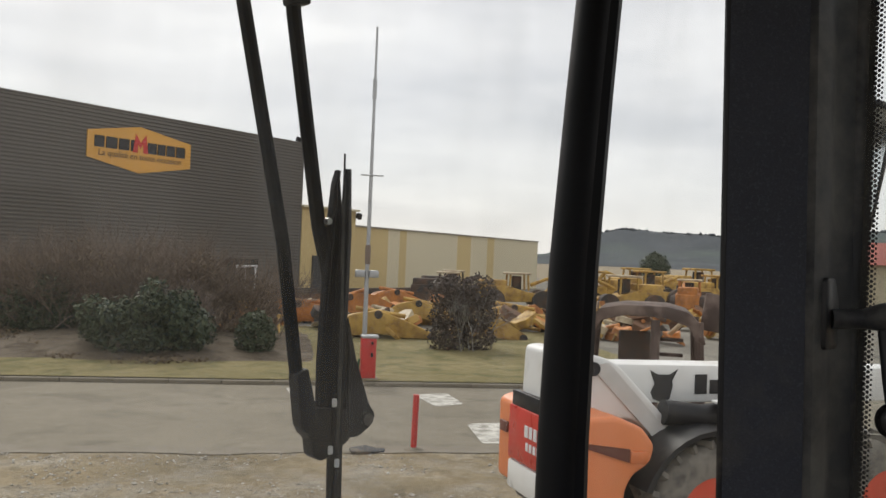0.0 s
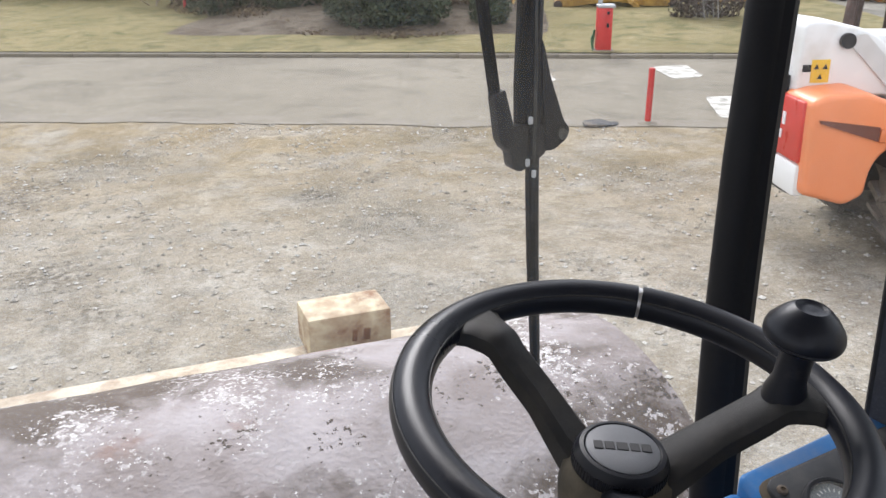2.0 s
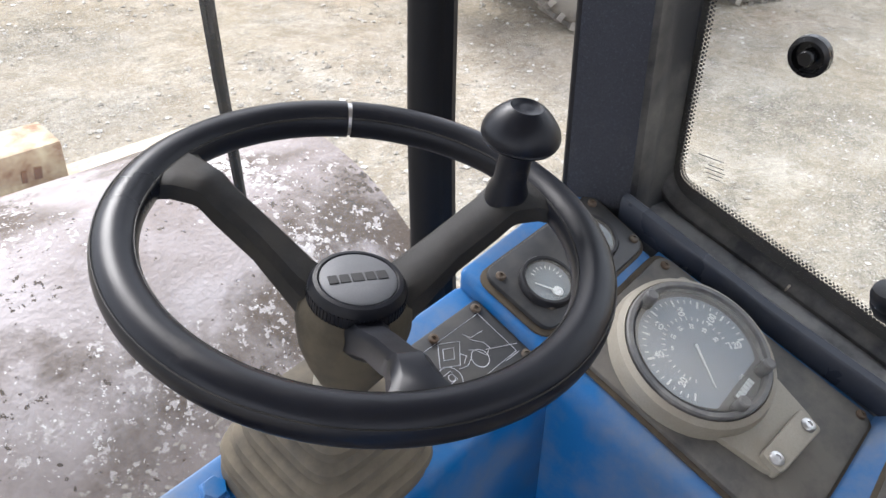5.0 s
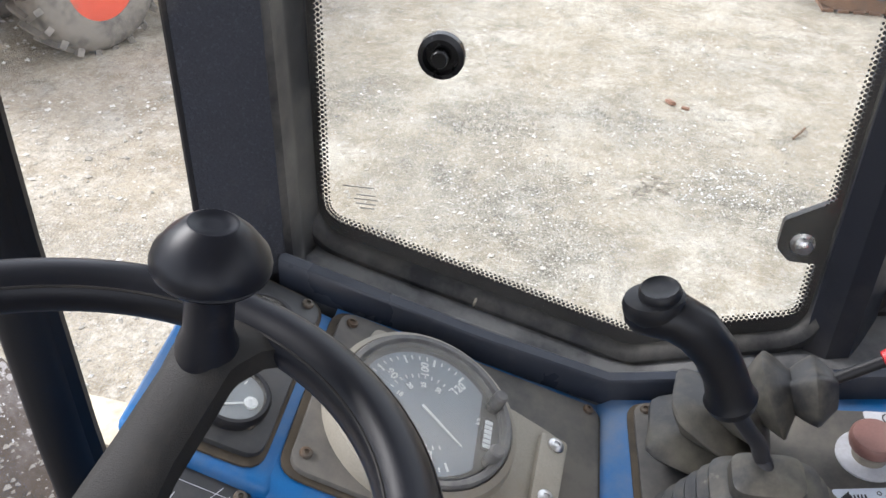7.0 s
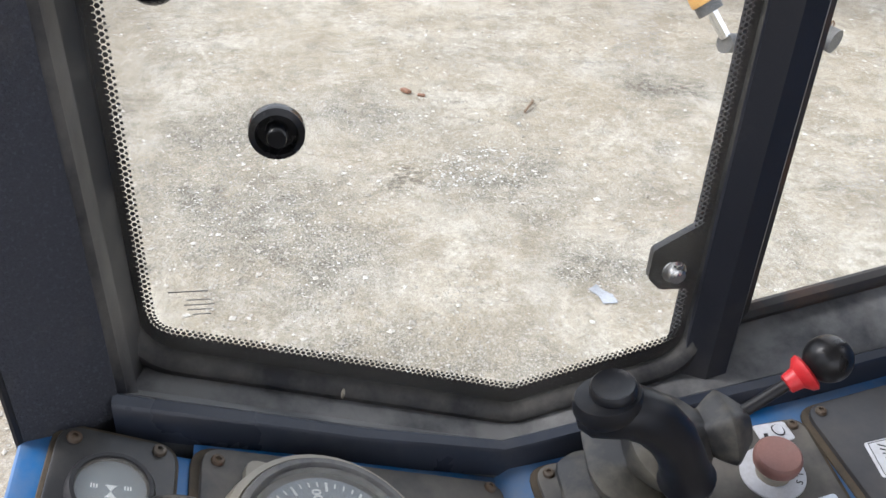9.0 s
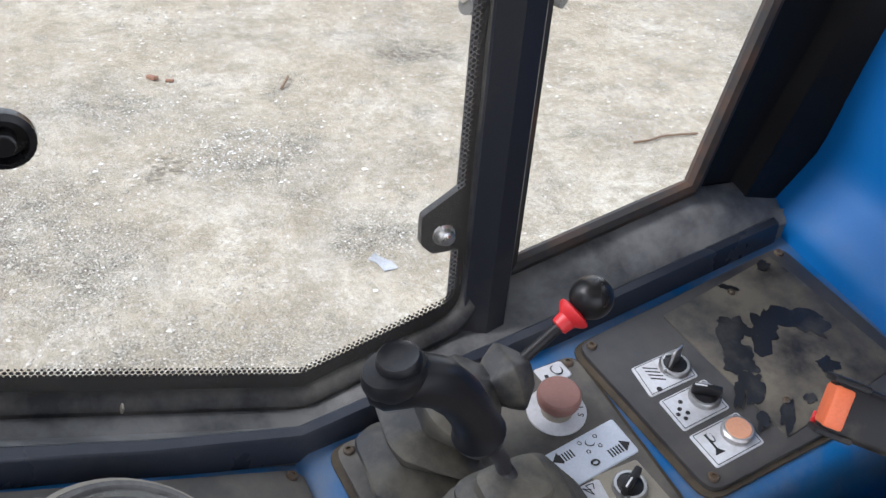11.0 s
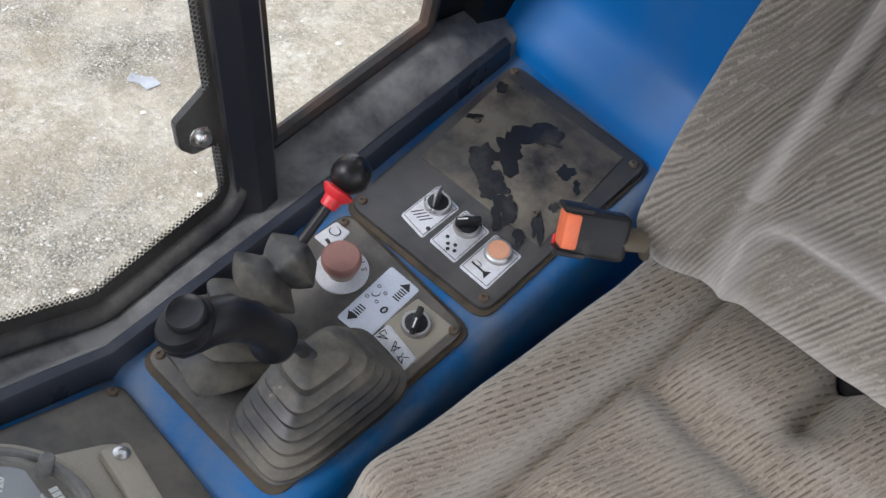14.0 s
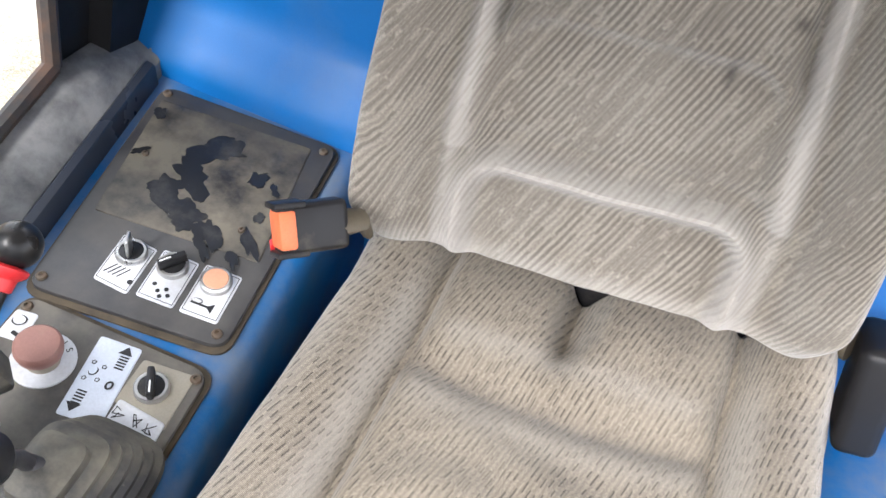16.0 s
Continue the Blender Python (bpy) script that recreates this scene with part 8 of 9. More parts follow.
# lone tree far off
tree = thing("field_tree", "dark round tree standing far off beyond the yard", "tree", at=(98.4, 69, 0))
part("trunk", tube(BM(), [(98.4, 69, 0), (98.4, 69, 1.4), (98.3, 69, 2.6)], [0.3, 0.22, 0.1], 8), M_BARK, tree)
for k in range(4):
    a = k * 1.57
    part("limb", tube(BM(), [(98.4, 69, 1.2), (98.4 + 0.8 * math.cos(a), 69 + 0.8 * math.sin(a), 2.4), (98.4 + 1.3 * math.cos(a), 69 + 1.3 * math.sin(a), 3.2)], [0.12, 0.08, 0.03], 6), M_BARK, tree)
under(leaf_mass("crown", [(98.4, 69, 2.6, 1.9, 1.9, 1.5), (97.7, 69.4, 1.9, 1.3, 1.3, 1.1), (99.2, 68.6, 2.0, 1.4, 1.4, 1.2), (98.4, 69, 3.4, 1.0, 1.0, 0.9)], 3200, 0.16, M_EVER, 77), tree)

# ---- drum of the roller in front of the cab ----


def drum_mat():
    """Steel under trodden dirt: mauve-grey film, brown cakes, rust, and clusters of white crumbs."""
    m = bpy.data.materials.new("caked_drum_steel")
    m.use_nodes = True
    nd, lk = m.node_tree.nodes, m.node_tree.links
    p = nd["Principled BSDF"]
    p.inputs["Roughness"].default_value = 0.85
    p.inputs["Specular IOR Level"].default_value = 0.2
    co_ = nd.new("ShaderNodeTexCoord").outputs["Object"]

    def cloud(scale, lo, hi, shift, detail=5.0):
        mp = nd.new("ShaderNodeMapping")
        mp.inputs["Location"].default_value = shift
        lk.new(co_, mp.inputs["Vector"])
        n_ = nd.new("ShaderNodeTexNoise")
        n_.inputs["Scale"].default_value, n_.inputs["Detail"].default_value, n_.inputs["Roughness"].default_value = scale, detail, 0.62
        lk.new(mp.outputs["Vector"], n_.inputs["Vector"])
        r = nd.new("ShaderNodeMapRange")
        r.inputs["From Min"].default_value, r.inputs["From Max"].default_value = lo, hi
        lk.new(n_.outputs["Fac"], r.inputs["Value"])
        return r.outputs["Result"]

    def flecks(scale, shift, gate, level):
        """Ragged crumbs: fine noise over a level that sinks where they cluster."""
        fine = cloud(scale, 0.0, 1.0, shift, 3.0)
        sum_ = nd.new("ShaderNodeMath")
        sum_.operation = "MULTIPLY_ADD"
        lk.new(gate, sum_.inputs[0])
        sum_.inputs[1].default_value = 0.22
        lk.new(fine, sum_.inputs[2])
        r = nd.new("ShaderNodeMapRange")
        r.inputs["From Min"].default_value, r.inputs["From Max"].default_value = level, level + 0.035
        lk.new(sum_.outputs[0], r.inputs["Value"])
        return r.outputs["Result"]

    def over(under_, colour, fac):
        x = nd.new("ShaderNodeMixRGB")
        lk.new(fac, x.inputs["Fac"])
        if isinstance(under_, tuple):
            x.inputs["Color1"].default_value = (*under_, 1)
        else:
            lk.new(under_, x.inputs["Color1"])
        x.inputs["Color2"].default_value = (*colour, 1)
        return x.outputs["Color"]

    c = over((0.225, 0.19, 0.175), (0.385, 0.35, 0.345), cloud(3.0, 0.36, 0.66, (0, 0, 0)))
    c = over(c, (0.42, 0.39, 0.39), cloud(1.3, 0.52, 0.70, (3.1, 0.4, 0)))
    c = over(c, (0.115, 0.092, 0.075), cloud(1.7, 0.46, 0.555, (0.55, 0.2, 0.3), 8.0))
    c = over(c, (0.23, 0.125, 0.09), cloud(2.4, 0.62, 0.76, (5.0, 1.0, 2.0)))
    c = over(c, (0.085, 0.07, 0.057), flecks(48, (2, 2, 2), cloud(5.0, 0.42, 0.72, (2, 2, 2)), 0.715))
    c = over(c, (0.43, 0.40, 0.385), flecks(38, (4, 1, 2), cloud(2.7, 0.42, 0.72, (1.4, 5.0, 0.7), 6.0), 0.676))
    c = over(c, (0.62, 0.60, 0.58), flecks(85, (1, 7, 2), cloud(2.7, 0.42, 0.72, (1.4, 5.0, 0.7), 6.0), 0.714))
    lk.new(c, p.inputs["Base Color"])
    lump = nd.new("ShaderNodeTexNoise")
    lump.inputs["Scale"].default_value, lump.inputs["Detail"].default_value = 60, 8
    lk.new(co_, lump.inputs["Vector"])
    bp = nd.new("ShaderNodeBump")
    bp.inputs["Strength"].default_value, bp.inputs["Distance"].default_value = 0.8, 0.008
    lk.new(lump.outputs["Fac"], bp.inputs["Height"])
    lk.new(bp.outputs["Normal"], p.inputs["Normal"])
    return m


M_DRUM = drum_mat()
M_CREAMPAINT = surf("chipped_cream_paint", (0.58, 0.51, 0.38), 0.6, grain=80, bump=0.15, var=0.12, scale=3, dirt=(0.17, 0.075, 0.035), dirt_at=0.59, dirt_scale=6, dirt_max=0.9)
M_RUST = surf("brown_rust", (0.14, 0.075, 0.045), 0.9, grain=60, bump=0.3, var=0.3, scale=4, dirt=(0.24, 0.12, 0.06), dirt_at=0.55, dirt_scale=5)
DA = Vector((1.0, -0.10, 0)).normalized()
DC = Vector((0.65, 2.06, 0.785))
DRR = 0.785
drum = thing("roller_drum", "large steel roller drum caked with pale dirt", "drum", at=(DC.x, DC.y, 0))
dm_ = axes(DC, DA, Vector((0, 0, 1)))
shell = BM()
nseg, HL = 72, 1.06
rows = []
for x in np.linspace(-HL, HL, 25):
    rows.append([dm_ @ Vector((x, (DRR + 0.006 * noise.noise(Vector((x * 5, math.cos(a) * 4, math.sin(a) * 4)))) * math.sin(a), (DRR + 0.006 * noise.noise(Vector((x * 5, math.cos(a) * 4, math.sin(a) * 4)))) * math.cos(a))) for a in [2 * math.pi * j / nseg for j in range(nseg)]])
loft(shell, rows, close=True)
shell.faces.new(list(shell.verts)[:nseg])
shell.faces.new(list(shell.verts)[-nseg:][::-1])
bmesh.ops.recalc_face_normals(shell, faces=shell.faces[:])
part("shell", shell, M_DRUM, drum)
rs2 = np.random.RandomState(12)
vs, fs = [], []
for i in range(9000):
    x, a = rs2.uniform(-HL, HL), radians(rs2.uniform(-75, 40))
    if noise.noise(Vector((x * 2.2, a * 2.2, 5))) < -0.05:
        continue
    r = 0.0025 + 0.009 * rs2.rand() ** 3
    c = dm_ @ Vector((x, DRR * math.sin(a), DRR * math.cos(a)))
    k = len(vs)
    for v in octa:
        vs.append(tuple(np.array(c) + v * r * (0.6 + 0.8 * rs2.rand(3))))
    fs += [tuple(k + j for j in f) for f in octf]
me = bpy.data.meshes.new("caked_crumbs")
me.from_pydata(vs, [], fs)
me.materials.append(surf("pale_crumbs", (0.34, 0.31, 0.27), 0.95, grain=90))
crumbs = new("caked_crumbs", me)
crumbs.parent = drum
crumbs.matrix_parent_inverse = Matrix.Translation(drum.location).inverted()
tagged(crumbs, "pale dirt crumbs stuck on the drum", kind="stuff")
yoke = thing("drum_frame", "cream painted drum frame with a chipped box on top", "frame", at=(DC.x, DC.y, 0.5))
fy = 0.88
fz = 1.212
part("front_beam", box(BM(), (2.6, 0.15, 0.30), Matrix.Translation(DC + Vector((-DA.y, DA.x, 0)) * fy + Vector((0, 0, fz - 0.15 - DC.z))) @ axes((0, 0, 0), DA, (-DA.y, DA.x, 0)), 0.012), M_CREAMPAINT, yoke, "cream beam rusting along its edge")
for sgn in (-1, 1):
    part("side_beam", box(BM(), (0.16, 1.9, 0.34), Matrix.Translation(DC + DA * (HL + 0.165) * sgn + Vector((0, 0, 0.12))) @ axes((0, 0, 0), DA, (-DA.y, DA.x, 0)), 0.02), M_CREAMPAINT, yoke)
part("box", box(BM(), (0.32, 0.20, 0.155), Matrix.Translation(Vector((1.165, 2.935, 1.292))) @ axes((0, 0, 0), DA, (-DA.y, DA.x, 0)) @ pose(0, 0, 0, 0, 0, 0), 0.008), surf("chipped_cream_box", (0.60, 0.51, 0.34), 0.6, grain=80, bump=0.2, var=0.1, dirt=(0.20, 0.09, 0.045), dirt_at=0.52, dirt_scale=9, dirt_max=0.9), yoke, "cream steel box, rusty on top")

for dx_, w_ in ((0.015, 0.018), (0.062, 0.026)):
    part("stamped_mark", box(BM(), (w_, 0.004, 0.045), Matrix.Translation(Vector((1.165, 2.935, 1.285))) @ axes((0, 0, 0), DA, (-DA.y, DA.x, 0)) @ pose(dx_, -0.101, -0.005, 0, 6, 0), 0.001, 1), M_RUST, yoke, "dark rusty stamp")

# ---- telehandler ----
M_TWHITE = surf("white_machine_paint", (0.82, 0.82, 0.80), 0.35, grain=60, bump=0.02, var=0.05, dirt=(0.42, 0.36, 0.28), dirt_at=0.66, dirt_scale=2.5, dirt_max=0.6)
M_TORANGE = surf("orange_moulded_cover", (0.84, 0.265, 0.10), 0.38, grain=120, bump=0.04, var=0.07, dirt=(0.5, 0.25, 0.13), dirt_at=0.64, dirt_scale=3, dirt_max=0.5)
M_TRED = surf("red_machine_decal", (0.60, 0.045, 0.03), 0.35, grain=60, bump=0)
M_TYRE = surf("dusty_tyre", (0.05, 0.049, 0.048), 0.85, grain=60, bump=0.3, dirt=(0.27, 0.245, 0.21), dirt_at=0.42, dirt_scale=5, dirt_max=0.75)
M_RIMRED = surf("orange_red_rim", (0.70, 0.09, 0.045), 0.42, grain=60, bump=0.03, dirt=(0.2, 0.12, 0.08), dirt_at=0.68, dirt_scale=6)
M_TGREY = surf("dark_grey_steel", (0.07, 0.072, 0.075), 0.55, grain=60, dirt=(0.2, 0.18, 0.15), dirt_at=0.6, dirt_scale=3)
TX = Vector((0.9197, -0.3926, 0)).normalized()
TM = axes((6.87, 4.17, 0), TX, (-TX.y, TX.x, 0))
tele = thing("telehandler", "parked white telehandler with orange rear covers and red rims", "vehicle", at=(6.9, 4.0, 0))


def tp(name, bm, mt, label="", parent=None):
    return part(name, bm, mt, parent or tele, label)


def wheel_at(x, y, steer=0.0, r=0.60, w=0.40):
    m = TM @ pose(x, y, r, 0, 0, steer) @ pose(0, 0, 0, 90)
    ty = BM()
    lathe(ty, [(r * 0.56, -w / 2), (r * 0.80, -w / 2 - 0.01), (r * 0.95, -w / 2 + 0.03), (r, -w / 2 + 0.08), (r, w / 2 - 0.08), (r * 0.95, w / 2 - 0.03), (r * 0.80, w / 2 + 0.01), (r * 0.56, w / 2), (r * 0.55, w / 2 - 0.05), (r * 0.55, -w / 2 + 0.05)], m, 40)
    wh = tp("wheel", ty, M_TYRE)
    lug = BM()
    for k in range(22):
        a = 2 * math.pi * k / 22
        for sgn in (-1, 1):
            box(lug, (0.05, 0.07, w * 0.48), m @ pose(0, 0, 0, 0, 0, math.degrees(a + 0.14 * sgn)) @ pose(0, r + 0.008, sgn * w * 0.24, 0, 30 * sgn, 0))
    part("tread", lug, M_TYRE, wh)
    rim_ = BM()
    lathe(rim_, [(r * 0.57, -w / 2 + 0.01), (r * 0.54, -w / 2 + 0.05), (r * 0.50, -w / 2 + 0.14), (r * 0.34, -w / 2 + 0.17), (r * 0.30, -w / 2 + 0.12), (r * 0.29, w / 2 - 0.12), (r * 0.34, w / 2 - 0.17), (r * 0.50, w / 2 - 0.14), (r * 0.54, w / 2 - 0.05), (r * 0.57, w / 2 - 0.01)], m, 36)
    part("rim", rim_, M_RIMRED, wh)
    hub_ = BM()
    lathe(hub_, [(r * 0.30, -w / 2 + 0.06), (r * 0.30, w / 2 - 0.06), (r * 0.2, w / 2 - 0.02)], m, 24)
    part("hub", hub_, M_TGREY, wh)
    return wh


wheel_at(0, 0.10)
wheel_at(1.85, 0.10)
wheel_at(0, 1.45)
wheel_at(1.85, 1.45)
tp("chassis", box(BM(), (3.9, 0.75, 0.55), TM @ pose(0.65, 0.78, 0.80), 0.04), M_TGREY)


def cover(y0, y1, sgn):
    bm = BM()
    outline = round_poly([(-1.40, 0.68), (-1.04, 0.58), (-0.89, 0.66), (-0.87, 0.86), (-0.81, 0.98), (-0.65, 1.08), (-0.61, 1.22), (-0.73, 1.37), (-0.98, 1.47), (-1.29, 1.45), (-1.41, 1.40)], 0.05, 4)
    prism(bm, outline, y1 - y0, TM @ pose(0, y1, 0, 90), 0.05, 4)
    return bm


oc = tp("rear_cover", cover(-0.12, 0.36, 1), M_TORANGE, "orange moulded corner cover")
# dark wedge laid on the cover stands for its shaded lamp recess
sl = BM()
prism(sl, [(-1.33, 1.245), (-0.86, 1.095), (-0.86, 1.205), (-1.34, 1.27)], 0.03, TM @ pose(0, -0.105, 0, 90))
part("lamp_slot", sl, surf("shaded_orange", (0.16, 0.05, 0.03), 0.6, bump=0), oc)
part("lamp_lens", box(BM(), (0.16, 0.03, 0.105), TM @ pose(-0.775, -0.125, 1.135, 0, 4, 0), 0.012), surf("orange_lamp_lens", (0.75, 0.22, 0.08), 0.2, bump=0), oc)
oc2 = tp("rear_cover", cover(1.02, 1.30, 1), M_TORANGE)
# the far cover's recess shade is a dark block too
part("lamp_slot", box(BM(), (0.03, 0.16, 0.10), TM @ pose(-1.425, 1.15, 1.16), 0.01), bpy.data.materials["shaded_orange"], oc2)
tp("rear_panel", box(BM(), (0.06, 1.06, 0.48), TM @ pose(-1.405, 0.50, 1.15), 0.02), M_TRED, "red decal panel with white marks")
tb = BM()
for k, w in enumerate((0.07, 0.06, 0.06, 0.07, 0.05)):
    box(tb, (0.01, w, 0.10), TM @ pose(-1.437, 0.62 - 0.09 * k, 1.21))
for k in range(5):
    box(tb, (0.01, 0.045, 0.07), TM @ pose(-1.437, 0.60 - 0.075 * k, 1.08))
tp("decal_bars", tb, M_WHITE)
tp("rear_bumper", box(BM(), (0.10, 1.06, 0.26), TM @ pose(-1.385, 0.50, 0.77), 0.03), M_TWHITE)
tp("grille", box(BM(), (0.06, 0.60, 0.14), TM @ pose(-1.39, 0.70, 1.45), 0.01), M_BLACK)
TMH = TM @ Matrix.Translation((0, 0, 1.36)) @ Matrix.Diagonal((1, 1, 0.95, 1)) @ Matrix.Translation((0, 0, -1.36))
hd = BM()
prism(hd, round_poly([(-1.36, 1.36), (-0.60, 1.36), (-0.16, 1.05), (-0.05, 1.16), (-0.74, 1.85), (-0.89, 1.92), (-1.24, 1.98), (-1.34, 1.96)], 0.05), 0.62, TMH @ pose(0, 0.92, 0, 90), 0.03, 3)
hood = tp("rear_frame", hd, M_TWHITE, "white boom frame plates")
part("edge_plate", prism(BM(), round_poly([(-1.02, 1.84), (-0.86, 1.88), (-0.14, 1.14), (-0.26, 1.06)], 0.03), 0.02, TMH @ pose(0, 0.295, 0, 90)), surf("white_plate_edge", (0.62, 0.62, 0.60), 0.4, bump=0), hood)
part("pivot_pin", tube(BM(), [TMH @ Vector((-1.00, 0.31, 1.82)), TMH @ Vector((-1.00, 0.26, 1.82))], 0.06, 20), M_BLACK, hood)
part("warning_label", box(BM(), (0.15, 0.006, 0.19), TMH @ pose(-1.18, 0.296, 1.575), 0.003, 1), surf("yellow_warning_label", (0.80, 0.52, 0.04), 0.4, bump=0), hood)
wl_ = BM()
for dx, dz in ((-0.035, 0.035), (0.035, 0.035), (0, -0.045)):
    prism(wl_, [(-0.022, -0.018), (0.022, -0.018), (0, 0.022)], 0.004, TMH @ pose(-1.18 + dx, 0.292, 1.575 + dz, 90))
part("warning_marks", wl_, M_INK, hood)
part("vent", box(BM(), (0.07, 0.006, 0.06), TMH @ pose(-1.29, 0.296, 1.60), 0.003, 1), M_BLACK, hood)
boom = BM()
prism(boom, round_poly([(-1.20, 1.45), (-1.20, 1.77), (-0.9, 1.80), (3.6, 1.74), (4.2, 1.1), (4.0, 1.0), (3.4, 1.42)], 0.05), 0.36, TM @ pose(0, 0.98, 0, 90), 0.02, 2)
bm_ob = tp("boom", boom, M_TWHITE, "white telescopic boom with dark marks")
mk_ = BM()
prism(mk_, [(-0.14, 0.16), (-0.09, 0.04), (-0.13, -0.04), (-0.10, -0.10), (0.00, -0.14), (0.07, -0.10), (0.10, 0.02), (0.09, 0.06), (0.15, 0.17), (0.07, 0.12), (-0.06, 0.12)], 0.006, TM @ pose(-0.10, 0.617, 1.58, 90))
part("boom_mark", mk_, M_INK, bm_ob)
for k, (w, h) in enumerate(((0.13, 0.18), (0.12, 0.13), (0.12, 0.18), (0.11, 0.13), (0.12, 0.13), (0.08, 0.17))):
    part("boom_mark", box(BM(), (w, 0.006, h), TM @ pose(0.30 + 0.155 * k, 0.612, 1.60 + h / 2 - 0.08), 0.002, 1), M_INK, bm_ob)
fd = BM()
rows = []
for k in range(13):
    a = radians(20 + 130 * k / 12)
    rows.append([TM @ Vector((-0.78 * math.cos(a) * 0.95, y, 0.60 + 0.74 * math.sin(a))) for y in (-0.14, 0.34)] + [TM @ Vector((-0.72 * math.cos(a) * 0.95, y, 0.60 + 0.70 * math.sin(a))) for y in (0.34, -0.14)])
loft(fd, rows, close=True)
tp("fender", fd, M_BLACK, "dark rear mudguard")
tp("exhaust", tube(BM(), [TM @ Vector(p) for p in ((-0.30, 0.30, 1.42), (0.05, 0.26, 1.38), (0.6, 0.24, 1.42), (1.1, 0.24, 1.42))], 0.11, 16), M_BLACK, "black exhaust drum")
tp("step_plate", box(BM(), (0.95, 0.34, 0.03), TM @ pose(0.62, 0.06, 1.52, 0, 0, 0), 0.01), M_TWHITE)
tp("engine_pod", box(BM(), (1.1, 0.5, 0.55), TM @ pose(0.9, 0.32, 1.12), 0.05), M_TGREY)
mir = thing("wing_mirror", "dark wing mirror on the cab's outside", "mirror", at=(1.35, 0.63, 2.85))
mm = axes((1.42, 0.655, 2.85), (0.6, -0.8, 0.03), (0.05, 0, 1))
part("housing", prism(BM(), round_poly([(-0.035, -0.10), (0.010, -0.10), (0.045, 0.06), (0.035, 0.095), (-0.03, 0.095)], 0.02), 0.05, mm, 0.012, 3), M_BLACK, mir)
part("mirror_glass", prism(BM(), round_poly([(-0.028, -0.08), (0.006, -0.08), (0.034, 0.06), (0.026, 0.083), (-0.024, 0.083)], 0.015), 0.004, mm @ pose(0, 0, 0.050)), surf("mirror_glass", (0.8, 0.8, 0.8), 0.05, metal=1.0, bump=0, var=0.02), mir)
part("stay", tube(BM(), [(1.13, 0.56, 2.6), (1.35, 0.64, 2.66), (1.42, 0.66, 2.80)], 0.010, 8), M_BLACK, mir)

# ---- excavator standing to the right ----
M_EXY = surf("worn_yellow_paint", (0.56, 0.31, 0.085), 0.55, grain=80, bump=0.1, var=0.1, dirt=(0.2, 0.11, 0.05), dirt_at=0.62, dirt_scale=5, dirt_max=0.8)
M_CHROME = surf("chromed_rod", (0.75, 0.75, 0.76), 0.12, metal=1.0, bump=0, var=0.03)
exc = thing("excavator", "tracked excavator with rusty tracks and a yellow arm", "excavator", at=(10.2, -4.5, 0))
for xx_, nm in ((9.85, "track"), (12.0, "track")):
    tr = BM()
    outline = []
    for k in range(13):
        a = radians(-90 + 180 * k / 12)
        outline.append((1.75 + 0.42 * math.cos(a), 0.44 + 0.42 * math.sin(a)))
    for k in range(13):
        a = radians(90 + 180 * k / 12)
        outline.append((-1.75 + 0.42 * math.cos(a), 0.44 + 0.42 * math.sin(a)))
    prism(tr, outline, 0.50, axes((xx_ - 0.25, -4.05, 0), (0, 1, 0), (0, 0, 1)))
    trk = part(nm, tr, M_RUST, exc, "rusty track")
    pads = BM()
    for k in range(26):
        y = -4.05 - 1.9 + 3.8 * k / 25
        box(pads, (0.56, 0.11, 0.035), pose(xx_, y, 0.022), 0.004, 1)
        box(pads, (0.56, 0.11, 0.035), pose(xx_, y, 0.862), 0.004, 1)
    part("track_pads", pads, M_RUST, trk)
    for k in range(7):
        part("roller", tube(BM(), [(xx_ - 0.28, -5.5 + 0.48 * k, 0.26), (xx_ + 0.28, -5.5 + 0.48 * k, 0.26)], 0.11, 14), M_TGREY, trk)
part("undercarriage", box(BM(), (1.9, 1.4, 0.35), pose(10.95, -4.05, 0.75), 0.05), M_TGREY, exc)
part("upper_body", box(BM(), (2.7, 3.2, 1.1), pose(10.95, -4.4, 1.6), 0.10), M_EXY, exc)
part("cab", box(BM(), (1.0, 1.5, 1.5), pose(9.95, -3.3, 2.6), 0.08), M_TGREY, exc)
bo = [(9.9, -3.4, 1.9), (8.6, -2.9, 3.6), (6.6, -2.4, 4.3), (4.6, -1.9, 3.9)]
part("boom", tube(BM(), bo, [0.28, 0.30, 0.26, 0.2], 4), M_EXY, exc)
part("stick", tube(BM(), [(5.4, -2.1, 4.35), (4.6, -1.9, 3.9), (4.05, -1.50, 2.35)], [0.16, 0.18, 0.11], 4), M_EXY, exc)
part("link", box(BM(), (0.26, 0.60, 0.12), pose(3.98, -1.50, 2.16, 0, 0, -30), 0.02), M_TGREY, exc)
# hanging ram: yellow barrel, bright rod, eye; and a pin with its round cap on a chain
part("ram_barrel", tube(BM(), [(4.16, -1.10, 2.16), (3.91, -1.34, 1.68), (3.885, -1.37, 1.635)], [0.058, 0.058, 0.062], 18), M_EXY, exc, "yellow hydraulic ram barrel")
part("ram_gland", tube(BM(), [(3.886, -1.369, 1.638), (3.862, -1.394, 1.600)], 0.056, 18), M_TGREY, exc)
part("ram_rod", tube(BM(), [(3.868, -1.390, 1.61), (3.845, -1.470, 1.50)], 0.024, 14), M_CHROME, exc)
part("ram_eye", tube(BM(), [(3.83, -1.465, 1.475), (3.86, -1.53, 1.465)], 0.042, 18), M_TGREY, exc)
part("pin_boss", tube(BM(), [(3.78, -1.66, 1.77), (3.72, -1.71, 1.71)], 0.050, 18), M_RUST, exc)
